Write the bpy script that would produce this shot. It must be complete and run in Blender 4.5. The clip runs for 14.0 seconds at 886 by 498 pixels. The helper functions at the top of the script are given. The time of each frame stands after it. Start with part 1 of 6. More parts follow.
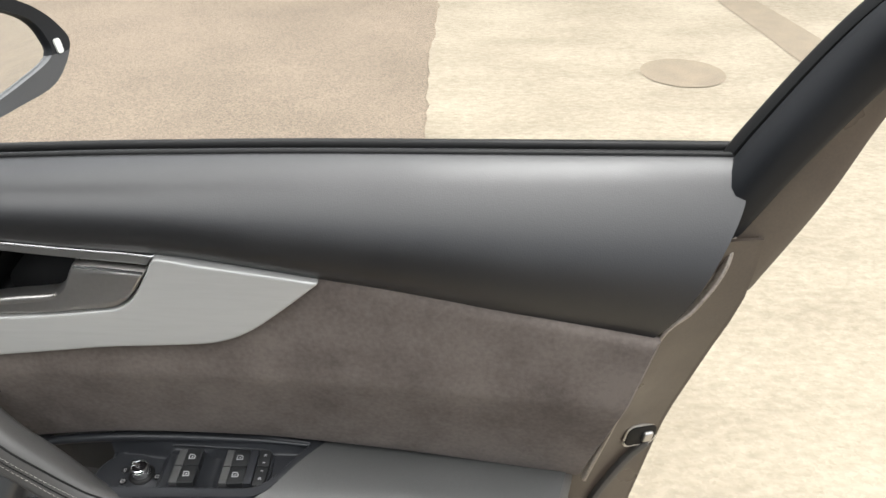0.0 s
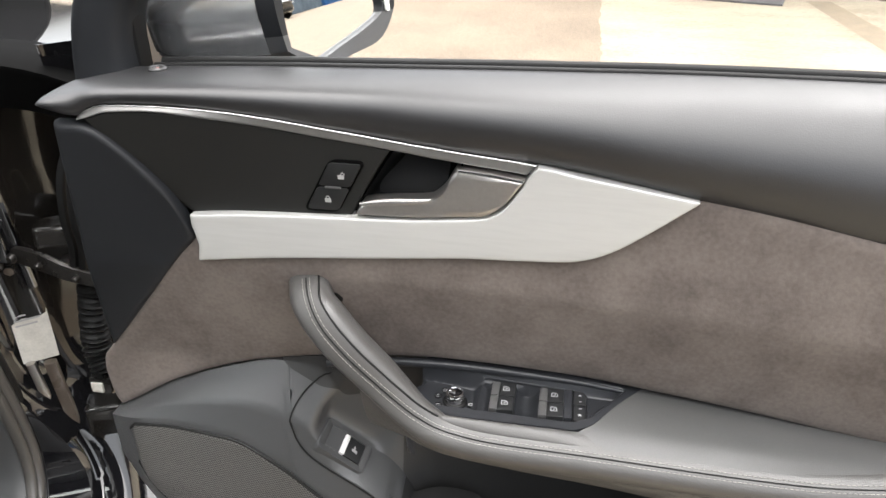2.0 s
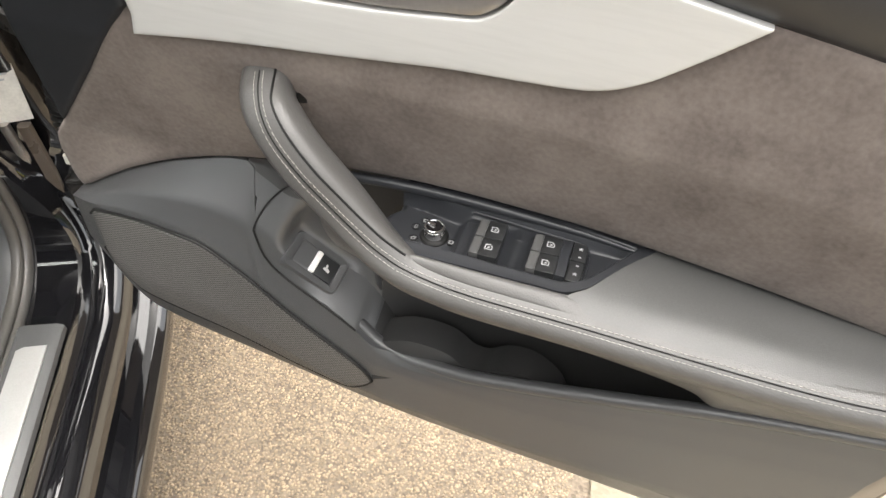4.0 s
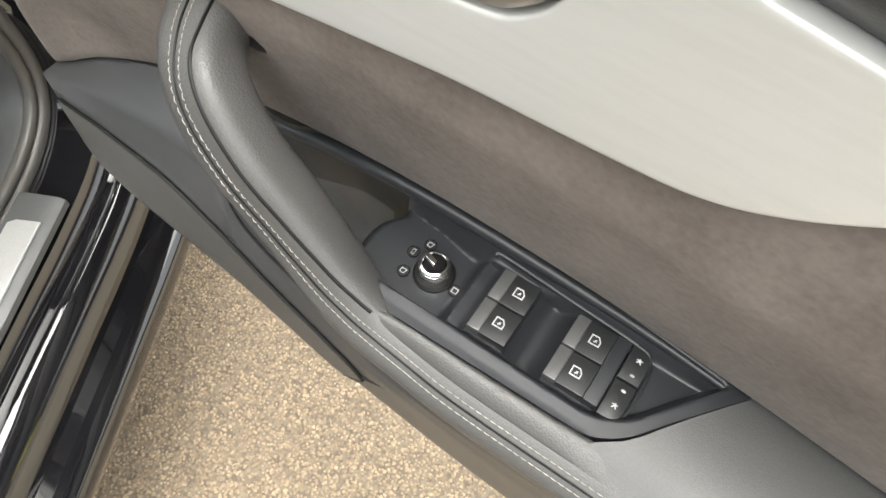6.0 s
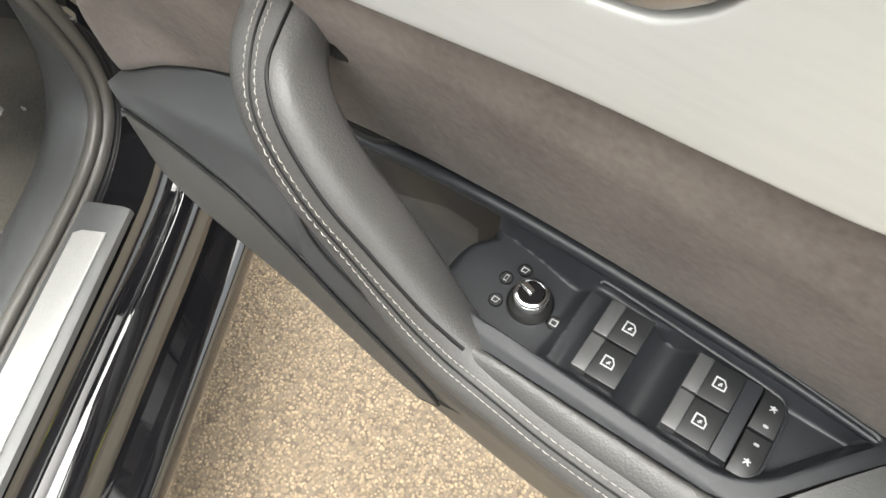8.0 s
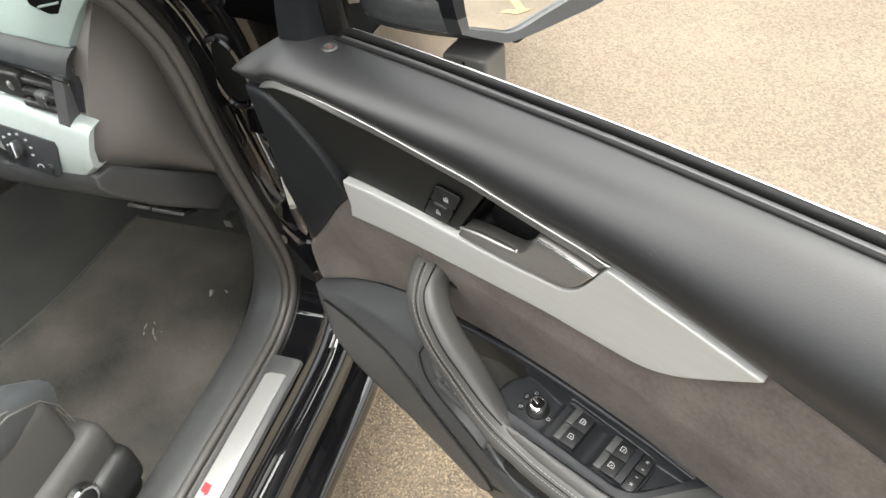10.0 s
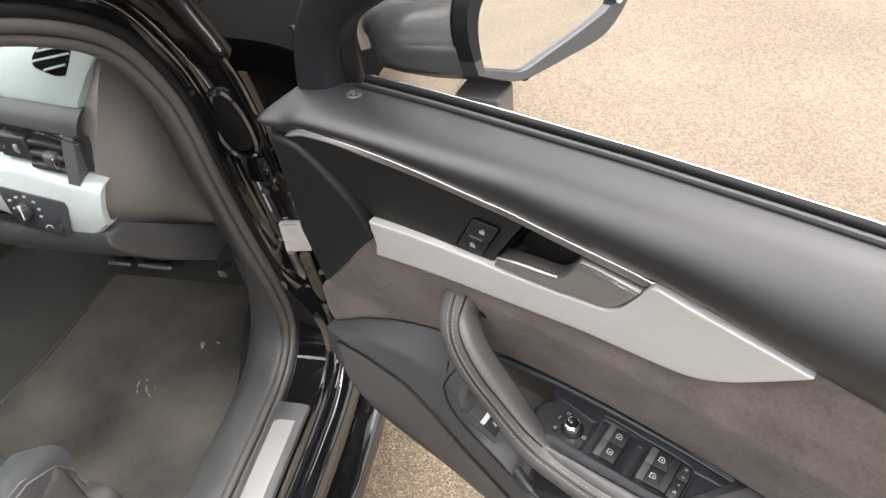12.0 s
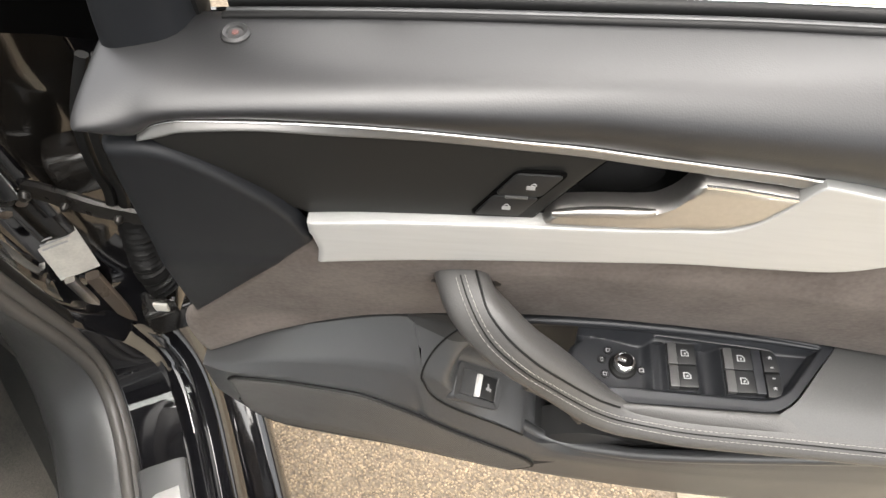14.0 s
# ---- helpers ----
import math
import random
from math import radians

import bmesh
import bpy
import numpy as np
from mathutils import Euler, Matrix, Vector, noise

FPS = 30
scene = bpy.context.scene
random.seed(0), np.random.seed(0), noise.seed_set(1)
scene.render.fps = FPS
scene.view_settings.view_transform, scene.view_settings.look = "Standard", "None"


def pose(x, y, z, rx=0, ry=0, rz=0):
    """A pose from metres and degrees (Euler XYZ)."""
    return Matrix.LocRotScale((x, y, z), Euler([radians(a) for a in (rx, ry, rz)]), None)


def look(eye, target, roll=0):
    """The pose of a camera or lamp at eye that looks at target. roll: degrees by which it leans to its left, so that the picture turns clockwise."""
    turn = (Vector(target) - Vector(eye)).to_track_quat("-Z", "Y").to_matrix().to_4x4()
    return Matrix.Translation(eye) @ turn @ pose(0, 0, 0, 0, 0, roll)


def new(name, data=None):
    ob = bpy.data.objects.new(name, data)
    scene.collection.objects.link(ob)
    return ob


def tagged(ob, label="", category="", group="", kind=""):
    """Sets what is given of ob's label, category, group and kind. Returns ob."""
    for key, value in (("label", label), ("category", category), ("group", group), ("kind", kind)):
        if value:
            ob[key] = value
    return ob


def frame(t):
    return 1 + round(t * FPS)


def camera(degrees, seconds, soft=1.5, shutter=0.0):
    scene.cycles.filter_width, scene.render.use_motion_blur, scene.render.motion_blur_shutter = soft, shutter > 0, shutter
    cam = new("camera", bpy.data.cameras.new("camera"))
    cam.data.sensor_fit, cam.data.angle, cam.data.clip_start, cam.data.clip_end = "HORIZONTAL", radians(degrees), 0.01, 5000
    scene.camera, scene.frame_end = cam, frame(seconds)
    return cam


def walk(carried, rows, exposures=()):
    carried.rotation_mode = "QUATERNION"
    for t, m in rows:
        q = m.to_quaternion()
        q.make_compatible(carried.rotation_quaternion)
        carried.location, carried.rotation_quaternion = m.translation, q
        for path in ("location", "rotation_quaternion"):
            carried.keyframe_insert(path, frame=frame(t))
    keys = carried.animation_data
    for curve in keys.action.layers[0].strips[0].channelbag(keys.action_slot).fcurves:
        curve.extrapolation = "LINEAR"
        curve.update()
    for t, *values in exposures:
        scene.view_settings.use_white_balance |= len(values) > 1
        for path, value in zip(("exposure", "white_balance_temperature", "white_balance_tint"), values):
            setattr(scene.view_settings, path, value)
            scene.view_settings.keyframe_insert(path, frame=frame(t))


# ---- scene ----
cam = camera(61.8, 14.0)
METRES, EYE, TILT, LEAN, TURN = 2.1, 1.233, -33.0, 0.0, 0.0
ROWS = [
    (0.0, 0.0, 0.0, 0.0, -0.0, 0.0, 0.0),
    (0.5, -0.0325, -0.0007, -0.0267, -0.3, 4.95, -0.76),
    (1.0, -0.0572, -0.0089, -0.0352, 1.61, 5.59, -2.42),
    (1.5, -0.0853, -0.0156, -0.0417, 5.51, 5.3, -4.68),
    (2.0, -0.0974, -0.0075, -0.057, 8.28, 3.96, -5.41),
    (2.5, -0.0909, -0.0043, -0.063, 8.44, 1.32, -4.93),
    (3.0, -0.0713, -0.0055, -0.0598, 8.27, -2.23, -5.35),
    (5.5, -0.0898, 0.1771, 0.0001, 27.44, -30.65, -19.1),
    (6.0, -0.0862, 0.1769, 0.0002, 28.65, -31.11, -18.62),
    (6.5, -0.0965, 0.1823, -0.0028, 30.29, -31.39, -18.51),
    (7.0, -0.1044, 0.1846, -0.0059, 31.39, -31.75, -17.63),
    (7.5, -0.1058, 0.1907, -0.0087, 31.82, -32.37, -16.84),
    (8.0, -0.1042, 0.1905, -0.0063, 32.14, -32.63, -16.42),
    (8.5, -0.0904, 0.1651, 0.0105, 33.34, -30.75, -15.76),
    (9.0, -0.0627, 0.1159, 0.0346, 35.76, -25.98, -15.59),
    (11.5, 0.0069, -0.0116, 0.0881, 41.51, -17.7, -18.76),
    (12.0, -0.0398, 0.0027, 0.0616, 34.39, -15.64, -14.38),
    (12.5, -0.1304, 0.0106, 0.0323, 24.64, -15.13, -8.8),
    (13.0, -0.1691, 0.0684, 0.0442, 16.3, -19.69, -5.3),
    (13.5, -0.1882, 0.1143, 0.0326, 7.4, -25.08, -3.49),
    (14.0, -0.1999, 0.0737, 0.0527, 3.83, -22.44, -2.42),
]
walk(cam, [(t, pose(0, 0, EYE, TILT, LEAN, TURN) @ pose(METRES * x, METRES * y, METRES * z, 90 + pitch, roll, yaw)) for t, x, y, z, yaw, pitch, roll in ROWS], [(0.0, 1.38, 6350, 8), (1.0, 1.65, 5950, 6), (1.5, 1.88, 6000, 4), (2.0, 2.08, 6450, 10), (3.0, 2.24, 6700, 10), (5.5, 2.12, 6620, 7), (7.5, 2.25, 6580, 6), (9.0, 2.05, 6580, 6), (11.5, 1.72, 6500, 10), (12.5, 2.0, 6550, 15), (14.0, 2.1, 6700, 10)])

# ---- exposure, world and sun ----
world = bpy.data.worlds.new("sky")
scene.world = world
world.use_nodes = True
wn = world.node_tree.nodes
sky = wn.new("ShaderNodeTexSky")
sky.sky_type, sky.sun_disc = "NISHITA", False
sky.sun_elevation, sky.sun_rotation = radians(83.6), radians(63)
sky.air_density, sky.dust_density, sky.ozone_density = 1.0, 6.0, 0.6
wn["Background"].inputs[1].default_value = 0.15
veil = wn.new("ShaderNodeHueSaturation")
veil.inputs["Saturation"].default_value = 0.2
world.node_tree.links.new(sky.outputs[0], veil.inputs["Color"])
world.node_tree.links.new(veil.outputs[0], wn["Background"].inputs[0])
sun = new("sun", bpy.data.lights.new("sun", "SUN"))
sun.data.energy, sun.data.angle, sun.data.color = 1.65, radians(112), (1.0, 0.96, 0.90)
sun.matrix_world = look((0.10, 0.05, 1.0), (0, 0, 0))


# ---- materials ----
def mat(name, base, rough=0.5, metal=0.0, var=0.12, blotch=6.0, grain=300.0, bump=0.0, depth=0.001, stretch=(1, 1, 1),
        tone=None, spec=0.5, coat=0.0, cells=0.0, rvar=0.08, sheen=0.0, fine_share=0.45):
    """A surface with variation at two scales (blotches and grain) and fine relief, at real size."""
    m = bpy.data.materials.new(name)
    m.use_nodes = True
    nt = m.node_tree
    n, l = nt.nodes, nt.links
    b = n["Principled BSDF"]
    co = n.new("ShaderNodeTexCoord")
    mp = n.new("ShaderNodeMapping")
    mp.inputs["Scale"].default_value = stretch
    l.new(co.outputs["Object"], mp.inputs[0])
    big, fine = n.new("ShaderNodeTexNoise"), n.new("ShaderNodeTexNoise")
    for node, scale, detail in ((big, blotch, 5), (fine, grain, 3)):
        node.inputs["Scale"].default_value, node.inputs["Detail"].default_value = scale, detail
        l.new(mp.outputs[0], node.inputs["Vector"])
    add = n.new("ShaderNodeMath")
    add.operation = "MULTIPLY_ADD"
    add.inputs[1].default_value = fine_share
    l.new(fine.outputs[0], add.inputs[0])
    scl = n.new("ShaderNodeMath")
    scl.operation = "MULTIPLY"
    scl.inputs[1].default_value = 1 - fine_share
    l.new(big.outputs[0], scl.inputs[0])
    l.new(scl.outputs[0], add.inputs[2])
    ramp = n.new("ShaderNodeValToRGB")
    other = tone or tuple(c * (1 - 2 * var) for c in base)
    hi = tuple(min(1, c * (1 + var)) for c in base)
    ramp.color_ramp.elements[0].position, ramp.color_ramp.elements[1].position = 0.34, 0.64
    ramp.color_ramp.elements[0].color, ramp.color_ramp.elements[1].color = (*other, 1), (*hi, 1)
    l.new(add.outputs[0], ramp.inputs[0])
    l.new(ramp.outputs[0], b.inputs["Base Color"])
    mr = n.new("ShaderNodeMapRange")
    mr.inputs["From Min"].default_value, mr.inputs["From Max"].default_value = 0.3, 0.7
    mr.inputs["To Min"].default_value, mr.inputs["To Max"].default_value = max(0, rough - rvar), min(1, rough + rvar)
    l.new(big.outputs[0], mr.inputs[0])
    l.new(mr.outputs[0], b.inputs["Roughness"])
    b.inputs["Metallic"].default_value = metal
    b.inputs["Specular IOR Level"].default_value = spec
    b.inputs["Coat Weight"].default_value = coat
    b.inputs["Coat Roughness"].default_value = 0.03
    b.inputs["Sheen Weight"].default_value = sheen
    b.inputs["Sheen Roughness"].default_value = 0.45
    if bump:
        bp = n.new("ShaderNodeBump")
        bp.inputs["Strength"].default_value, bp.inputs["Distance"].default_value = bump, depth
        src = fine
        if cells:
            src = n.new("ShaderNodeTexVoronoi")
            src.inputs["Scale"].default_value = cells
            l.new(mp.outputs[0], src.inputs["Vector"])
        l.new(src.outputs[0], bp.inputs["Height"])
        l.new(bp.outputs[0], b.inputs["Normal"])
    return m


leather = mat("grained_leather", (0.015, 0.015, 0.016), 0.40, var=0.08, grain=900, bump=0.08, depth=0.0006, cells=900, spec=0.68)
leather_soft = mat("smooth_leather", (0.068, 0.066, 0.064), 0.43, var=0.08, grain=900, bump=0.3, depth=0.0005, cells=800, spec=0.5)
suede = mat("brown_suede", (0.142, 0.122, 0.110), 0.95, var=0.08, tone=(0.088, 0.074, 0.067), blotch=15, grain=240, bump=0.5, depth=0.0006, spec=0.08, sheen=0.06, fine_share=0.28)
satin = mat("pale_satin_aluminium", (0.49, 0.49, 0.475), 0.45, metal=0.4, var=0.035, blotch=8, grain=240, bump=0.12, depth=0.0003, stretch=(0.08, 1, 1.2))
blade_mat = mat("pale_grey_dash_metal", (0.36, 0.40, 0.39), 0.45, metal=0.3, var=0.03, blotch=8, grain=240)
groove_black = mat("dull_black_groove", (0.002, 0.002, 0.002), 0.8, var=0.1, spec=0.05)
lock_key_mat = mat("matt_black_key", (0.0125, 0.0128, 0.0132), 0.5, var=0.06, spec=0.3, grain=1500, bump=0.1, depth=0.0002)
bowl_black = mat("deep_black_plastic", (0.003, 0.003, 0.003), 0.5, var=0.1, spec=0.12)
chrome = mat("chrome", (0.80, 0.80, 0.80), 0.12, metal=1.0, var=0.03, rvar=0.03)
satin_chrome = mat("satin_chrome", (0.55, 0.53, 0.51), 0.39, metal=1.0, var=0.04, rvar=0.04)
strip_mat = mat("fine_satin_strip", (0.25, 0.245, 0.238), 0.42, metal=0.75, var=0.03, rvar=0.03)
edge_mat = mat("polished_strip_edge", (0.70, 0.70, 0.69), 0.26, metal=1.0, var=0.03, rvar=0.03)
insert_black = mat("matt_black_insert", (0.0125, 0.0125, 0.0118), 0.6, var=0.1, spec=0.25, grain=1200, bump=0.2, depth=0.0002)
tweeter_mat = mat("soft_black_plastic", (0.0095, 0.0105, 0.0125), 0.55, var=0.08, spec=0.3, grain=1500, bump=0.25, depth=0.0003)
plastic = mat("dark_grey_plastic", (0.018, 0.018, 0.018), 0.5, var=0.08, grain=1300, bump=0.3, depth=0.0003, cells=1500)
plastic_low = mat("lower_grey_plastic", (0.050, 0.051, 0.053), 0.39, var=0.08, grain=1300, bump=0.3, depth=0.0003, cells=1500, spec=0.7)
bezel_mat = mat("satin_black_plastic", (0.0185, 0.0198, 0.0228), 0.40, var=0.06, grain=1600, bump=0.15, depth=0.0002)
key_mat = mat("black_key_plastic", (0.0145, 0.0152, 0.016), 0.38, var=0.06, grain=1500, bump=0.1, depth=0.0002)
key_lip = mat("silver_key_lip", (0.085, 0.085, 0.085), 0.36, metal=0.3, var=0.05)
ink = mat("white_print", (0.40, 0.41, 0.41), 0.6, var=0.02)
ink_grey = mat("grey_print", (0.38, 0.38, 0.38), 0.6, var=0.02)
red = mat("red_print", (0.65, 0.02, 0.03), 0.5, var=0.03)
thread = mat("pale_thread", (0.30, 0.29, 0.265), 0.8, var=0.1, grain=2500)
rubber = mat("black_rubber", (0.006, 0.006, 0.006), 0.55, var=0.1, grain=700, bump=0.2, depth=0.0004, spec=0.25)
seal_mat = mat("grey_rubber_seal", (0.066, 0.062, 0.057), 0.45, var=0.1, grain=900, bump=0.15, depth=0.0003)
gloss = mat("gloss_black_paint", (0.006, 0.006, 0.007), 0.06, var=0.1, rvar=0.03, coat=1.0)
shell_mat = mat("dusty_black_metal", (0.007, 0.007, 0.007), 0.2, var=0.2, tone=(0.016, 0.014, 0.012), blotch=14, rvar=0.12, coat=0.5)
brown_metal = mat("dusty_black_door_metal", (0.052, 0.041, 0.033), 0.34, var=0.2, tone=(0.082, 0.064, 0.049), blotch=18, grain=500, rvar=0.1, coat=0.25)
carpet = mat("black_carpet", (0.030, 0.032, 0.032), 0.95, var=0.15, tone=(0.060, 0.057, 0.052), blotch=5, grain=900, bump=0.8, depth=0.002, spec=0.1)
armrest_mat = mat("armrest_leather", (0.070, 0.070, 0.069), 0.47, var=0.08, grain=900, bump=0.15, depth=0.0004, cells=1100, spec=0.45)
interior = mat("dark_interior_plastic", (0.125, 0.122, 0.118), 0.46, var=0.07, grain=900, bump=0.3, depth=0.0004, cells=1300)
cover_grey = mat("grey_brown_soft_plastic", (0.138, 0.129, 0.120), 0.42, var=0.08, grain=900, bump=0.3, depth=0.0004, cells=1300)
# Dash leather: the windscreen's sky glare is mixed into this light blue-grey.
dash_glare_mat = mat("dash_leather_with_glare", (0.22, 0.265, 0.255), 0.5, var=0.06, grain=900, bump=0.3, depth=0.0004, cells=1200)
seat_mat = mat("black_seat_leather", (0.052, 0.055, 0.058), 0.34, var=0.1, grain=700, bump=0.35, depth=0.0006, cells=800)
paper = mat("white_sticker", (0.62, 0.60, 0.55), 0.55, var=0.08, blotch=60)
plate_mat = mat("brushed_sill_plate", (0.55, 0.55, 0.54), 0.36, metal=0.6, var=0.05, grain=600)
cover_mat = mat("silver_mirror_cover", (0.62, 0.63, 0.64), 0.20, metal=0.85, var=0.03, rvar=0.03)
mirror_glass = mat("mirror_glass", (0.86, 0.88, 0.87), 0.01, metal=1.0, var=0.01, rvar=0.0)
pane_glass = mat("window_glass", (0.9, 0.95, 0.93), 0.02, var=0.01, rvar=0.0)
pane_glass.node_tree.nodes["Principled BSDF"].inputs["Transmission Weight"].default_value = 1.0
pane_glass.node_tree.nodes["Principled BSDF"].inputs["IOR"].default_value = 1.1
lamp_glass = mat("clear_plastic", (0.75, 0.75, 0.72), 0.15, var=0.03)


def ground_mat(name, base, tone, grain, cells, bump, depth, stain, low, high, stretch=(1, 1, 1), share=0.5):
    """Outdoor paving: aggregate cells, stains and relief."""
    m = mat(name, base, 0.88, var=0.14, tone=tone, blotch=stain, grain=grain, bump=bump, depth=depth, cells=cells, spec=0.3, stretch=stretch, fine_share=share)
    nt = m.node_tree
    n, l = nt.nodes, nt.links
    b = n["Principled BSDF"]
    src = b.inputs["Base Color"].links[0].from_socket
    vor = n.new("ShaderNodeTexVoronoi")
    vor.inputs["Scale"].default_value = cells
    co = n.new("ShaderNodeTexCoord")
    l.new(co.outputs["Object"], vor.inputs["Vector"])
    hsv = n.new("ShaderNodeSeparateColor")
    l.new(vor.outputs["Color"], hsv.inputs[0])
    mr = n.new("ShaderNodeMapRange")
    mr.inputs["To Min"].default_value, mr.inputs["To Max"].default_value = low, high
    l.new(hsv.outputs[0], mr.inputs[0])
    mx = n.new("ShaderNodeMix")
    mx.data_type, mx.blend_type = "RGBA", "MULTIPLY"
    mx.inputs["Factor"].default_value = 1.0
    l.new(src, mx.inputs[6])
    l.new(mr.outputs[0], mx.inputs[7])
    l.new(mx.outputs[2], b.inputs["Base Color"])
    return m


sand_ground = ground_mat("tan_aggregate_concrete", (0.180, 0.146, 0.110), (0.131, 0.105, 0.077), 190, 150, 0.6, 0.004, 1.6, 0.74, 1.20)
pale_ground = ground_mat("pale_brushed_concrete", (0.245, 0.215, 0.164), (0.182, 0.155, 0.113), 44, 110, 0.35, 0.004, 2.6, 0.92, 1.06, (0.6, 1.2, 1.0), 0.40)
pressed = mat("thin_black_pillar_paint", (0.006, 0.0055, 0.005), 0.12, var=0.2, tone=(0.014, 0.012, 0.010), blotch=9, rvar=0.05, spec=0.5, coat=0.6)
kick_mat = mat("blue_black_trim_plastic", (0.062, 0.063, 0.064), 0.38, var=0.08, grain=900, bump=0.3, depth=0.0004, cells=1300, spec=0.6)
strap_mat = mat("oiled_black_steel", (0.035, 0.033, 0.031), 0.30, metal=0.5, var=0.2, blotch=60)
arm_mat = mat("greasy_steel", (0.16, 0.15, 0.14), 0.35, metal=0.7, var=0.15, blotch=40)
worn_rim = mat("worn_pale_trim_edge", (0.26, 0.225, 0.19), 0.5, var=0.15, tone=(0.15, 0.125, 0.10), blotch=60)
side_grey = mat("dark_seat_side_plastic", (0.060, 0.059, 0.057), 0.44, var=0.08, grain=900, bump=0.3, depth=0.0004, cells=1300)
stone_mat = mat("tan_stone_chips", (0.325, 0.252, 0.165), 0.7, var=0.2, tone=(0.170, 0.128, 0.084), blotch=45, grain=500, bump=0.5, depth=0.001)
stain_mat = mat("dark_damp_stain", (0.180, 0.147, 0.104), 0.85, var=0.12, blotch=9, grain=120, bump=0.4, depth=0.003)
brown_steel = mat("brown_corrugated_steel", (0.115, 0.095, 0.075), 0.5, var=0.08, blotch=4)
door_steel = mat("dark_brown_shutter", (0.075, 0.050, 0.042), 0.5, var=0.08, blotch=4)
grey_rubber = mat("worn_dark_kerb", (0.07, 0.068, 0.07), 0.7, var=0.1)
blue_mat = mat("blue_plastic", (0.02, 0.10, 0.28), 0.45, var=0.1)
yellow = mat("yellow_car_paint", (0.65, 0.60, 0.02), 0.25, var=0.03, coat=0.6)


# ---- shaping helpers ----
def thing(name, loc, label, category, group=""):
    ob = new(name)
    ob.location = loc
    return tagged(ob, label, category, group)


def part(name, bm, material, parent=None, label="", smooth=True, weld=True, kind=""):
    """Link a bmesh, built in world coordinates, as one mesh object under a thing or a part."""
    if weld:
        bmesh.ops.remove_doubles(bm, verts=bm.verts, dist=1e-6)
    bmesh.ops.recalc_face_normals(bm, faces=bm.faces)
    me = bpy.data.meshes.new(name)
    for f in bm.faces:
        f.smooth = smooth
    bm.to_mesh(me)
    bm.free()
    if smooth:
        me.set_sharp_from_angle(angle=radians(42))
    me.materials.append(material)
    ob = new(name, me)
    if parent:
        ob.parent = parent
        if parent.data is None:
            ob.matrix_parent_inverse = parent.matrix_basis.inverted() if parent.matrix_basis != Matrix() else Matrix.Translation(parent.location).inverted()
    return tagged(ob, label, kind=kind)


def cr(pts, n=8):
    """A smooth curve through a few control points (Catmull-Rom)."""
    p = [Vector(q) for q in pts]
    p = [2 * p[0] - p[1]] + p + [2 * p[-1] - p[-2]]
    out = []
    for a, b, c, d in zip(p, p[1:], p[2:], p[3:]):
        for i in range(n):
            t = i / n
            out.append(0.5 * (2 * b + (c - a) * t + (2 * a - 5 * b + 4 * c - d) * t * t + (3 * b - a - 3 * c + d) * t ** 3))
    return out + [p[-2]]


def fx(*pts):
    """A function through (x, value) points, smooth and without overshoot."""
    xs, ys = [p[0] for p in pts], [p[1] for p in pts]
    d = [(ys[i + 1] - ys[i]) / (xs[i + 1] - xs[i]) for i in range(len(xs) - 1)]
    m = [d[0]] + [0 if a * b <= 0 else 2 * a * b / (a + b) for a, b in zip(d, d[1:])] + [d[-1]]

    def f(x):
        if x <= xs[0]:
            return ys[0]
        if x >= xs[-1]:
            return ys[-1]
        i = max(k for k in range(len(xs) - 1) if xs[k] <= x)
        h = xs[i + 1] - xs[i]
        t = (x - xs[i]) / h
        return ((1 + 2 * t) * (1 - t) ** 2 * ys[i] + t * (1 - t) ** 2 * h * m[i] + t * t * (3 - 2 * t) * ys[i + 1] + t * t * (t - 1) * h * m[i + 1])
    return f


def grid(rows, back=None, close=False):
    """A skin over rows of points; back: an offset that gives it thickness; close: the rows are rings."""
    bm = bmesh.new()

    def lay(off):
        return [[bm.verts.new(Vector(p) + off) for p in r] for r in rows]
    a = lay(Vector())
    w = len(rows[0])
    cols = range(w if close else w - 1)

    def skin(g):
        for r, s in zip(g, g[1:]):
            for j in cols:
                bm.faces.new((r[j], r[(j + 1) % w], s[(j + 1) % w], s[j]))
    skin(a)
    if back is not None:
        b = lay(Vector(back))
        skin(b)
        ring = [a[0][j] for j in range(w)] + [a[i][-1] for i in range(1, len(a))] + [a[-1][j] for j in range(w - 2, -1, -1)] + [a[i][0] for i in range(len(a) - 2, 0, -1)]
        rim = [b[0][j] for j in range(w)] + [b[i][-1] for i in range(1, len(b))] + [b[-1][j] for j in range(w - 2, -1, -1)] + [b[i][0] for i in range(len(b) - 2, 0, -1)]
        for i in range(len(ring)):
            k = (i + 1) % len(ring)
            bm.faces.new((ring[i], ring[k], rim[k], rim[i]))
    elif close:
        for r in (a[0], a[-1]):
            bm.faces.new(r)
    return bm


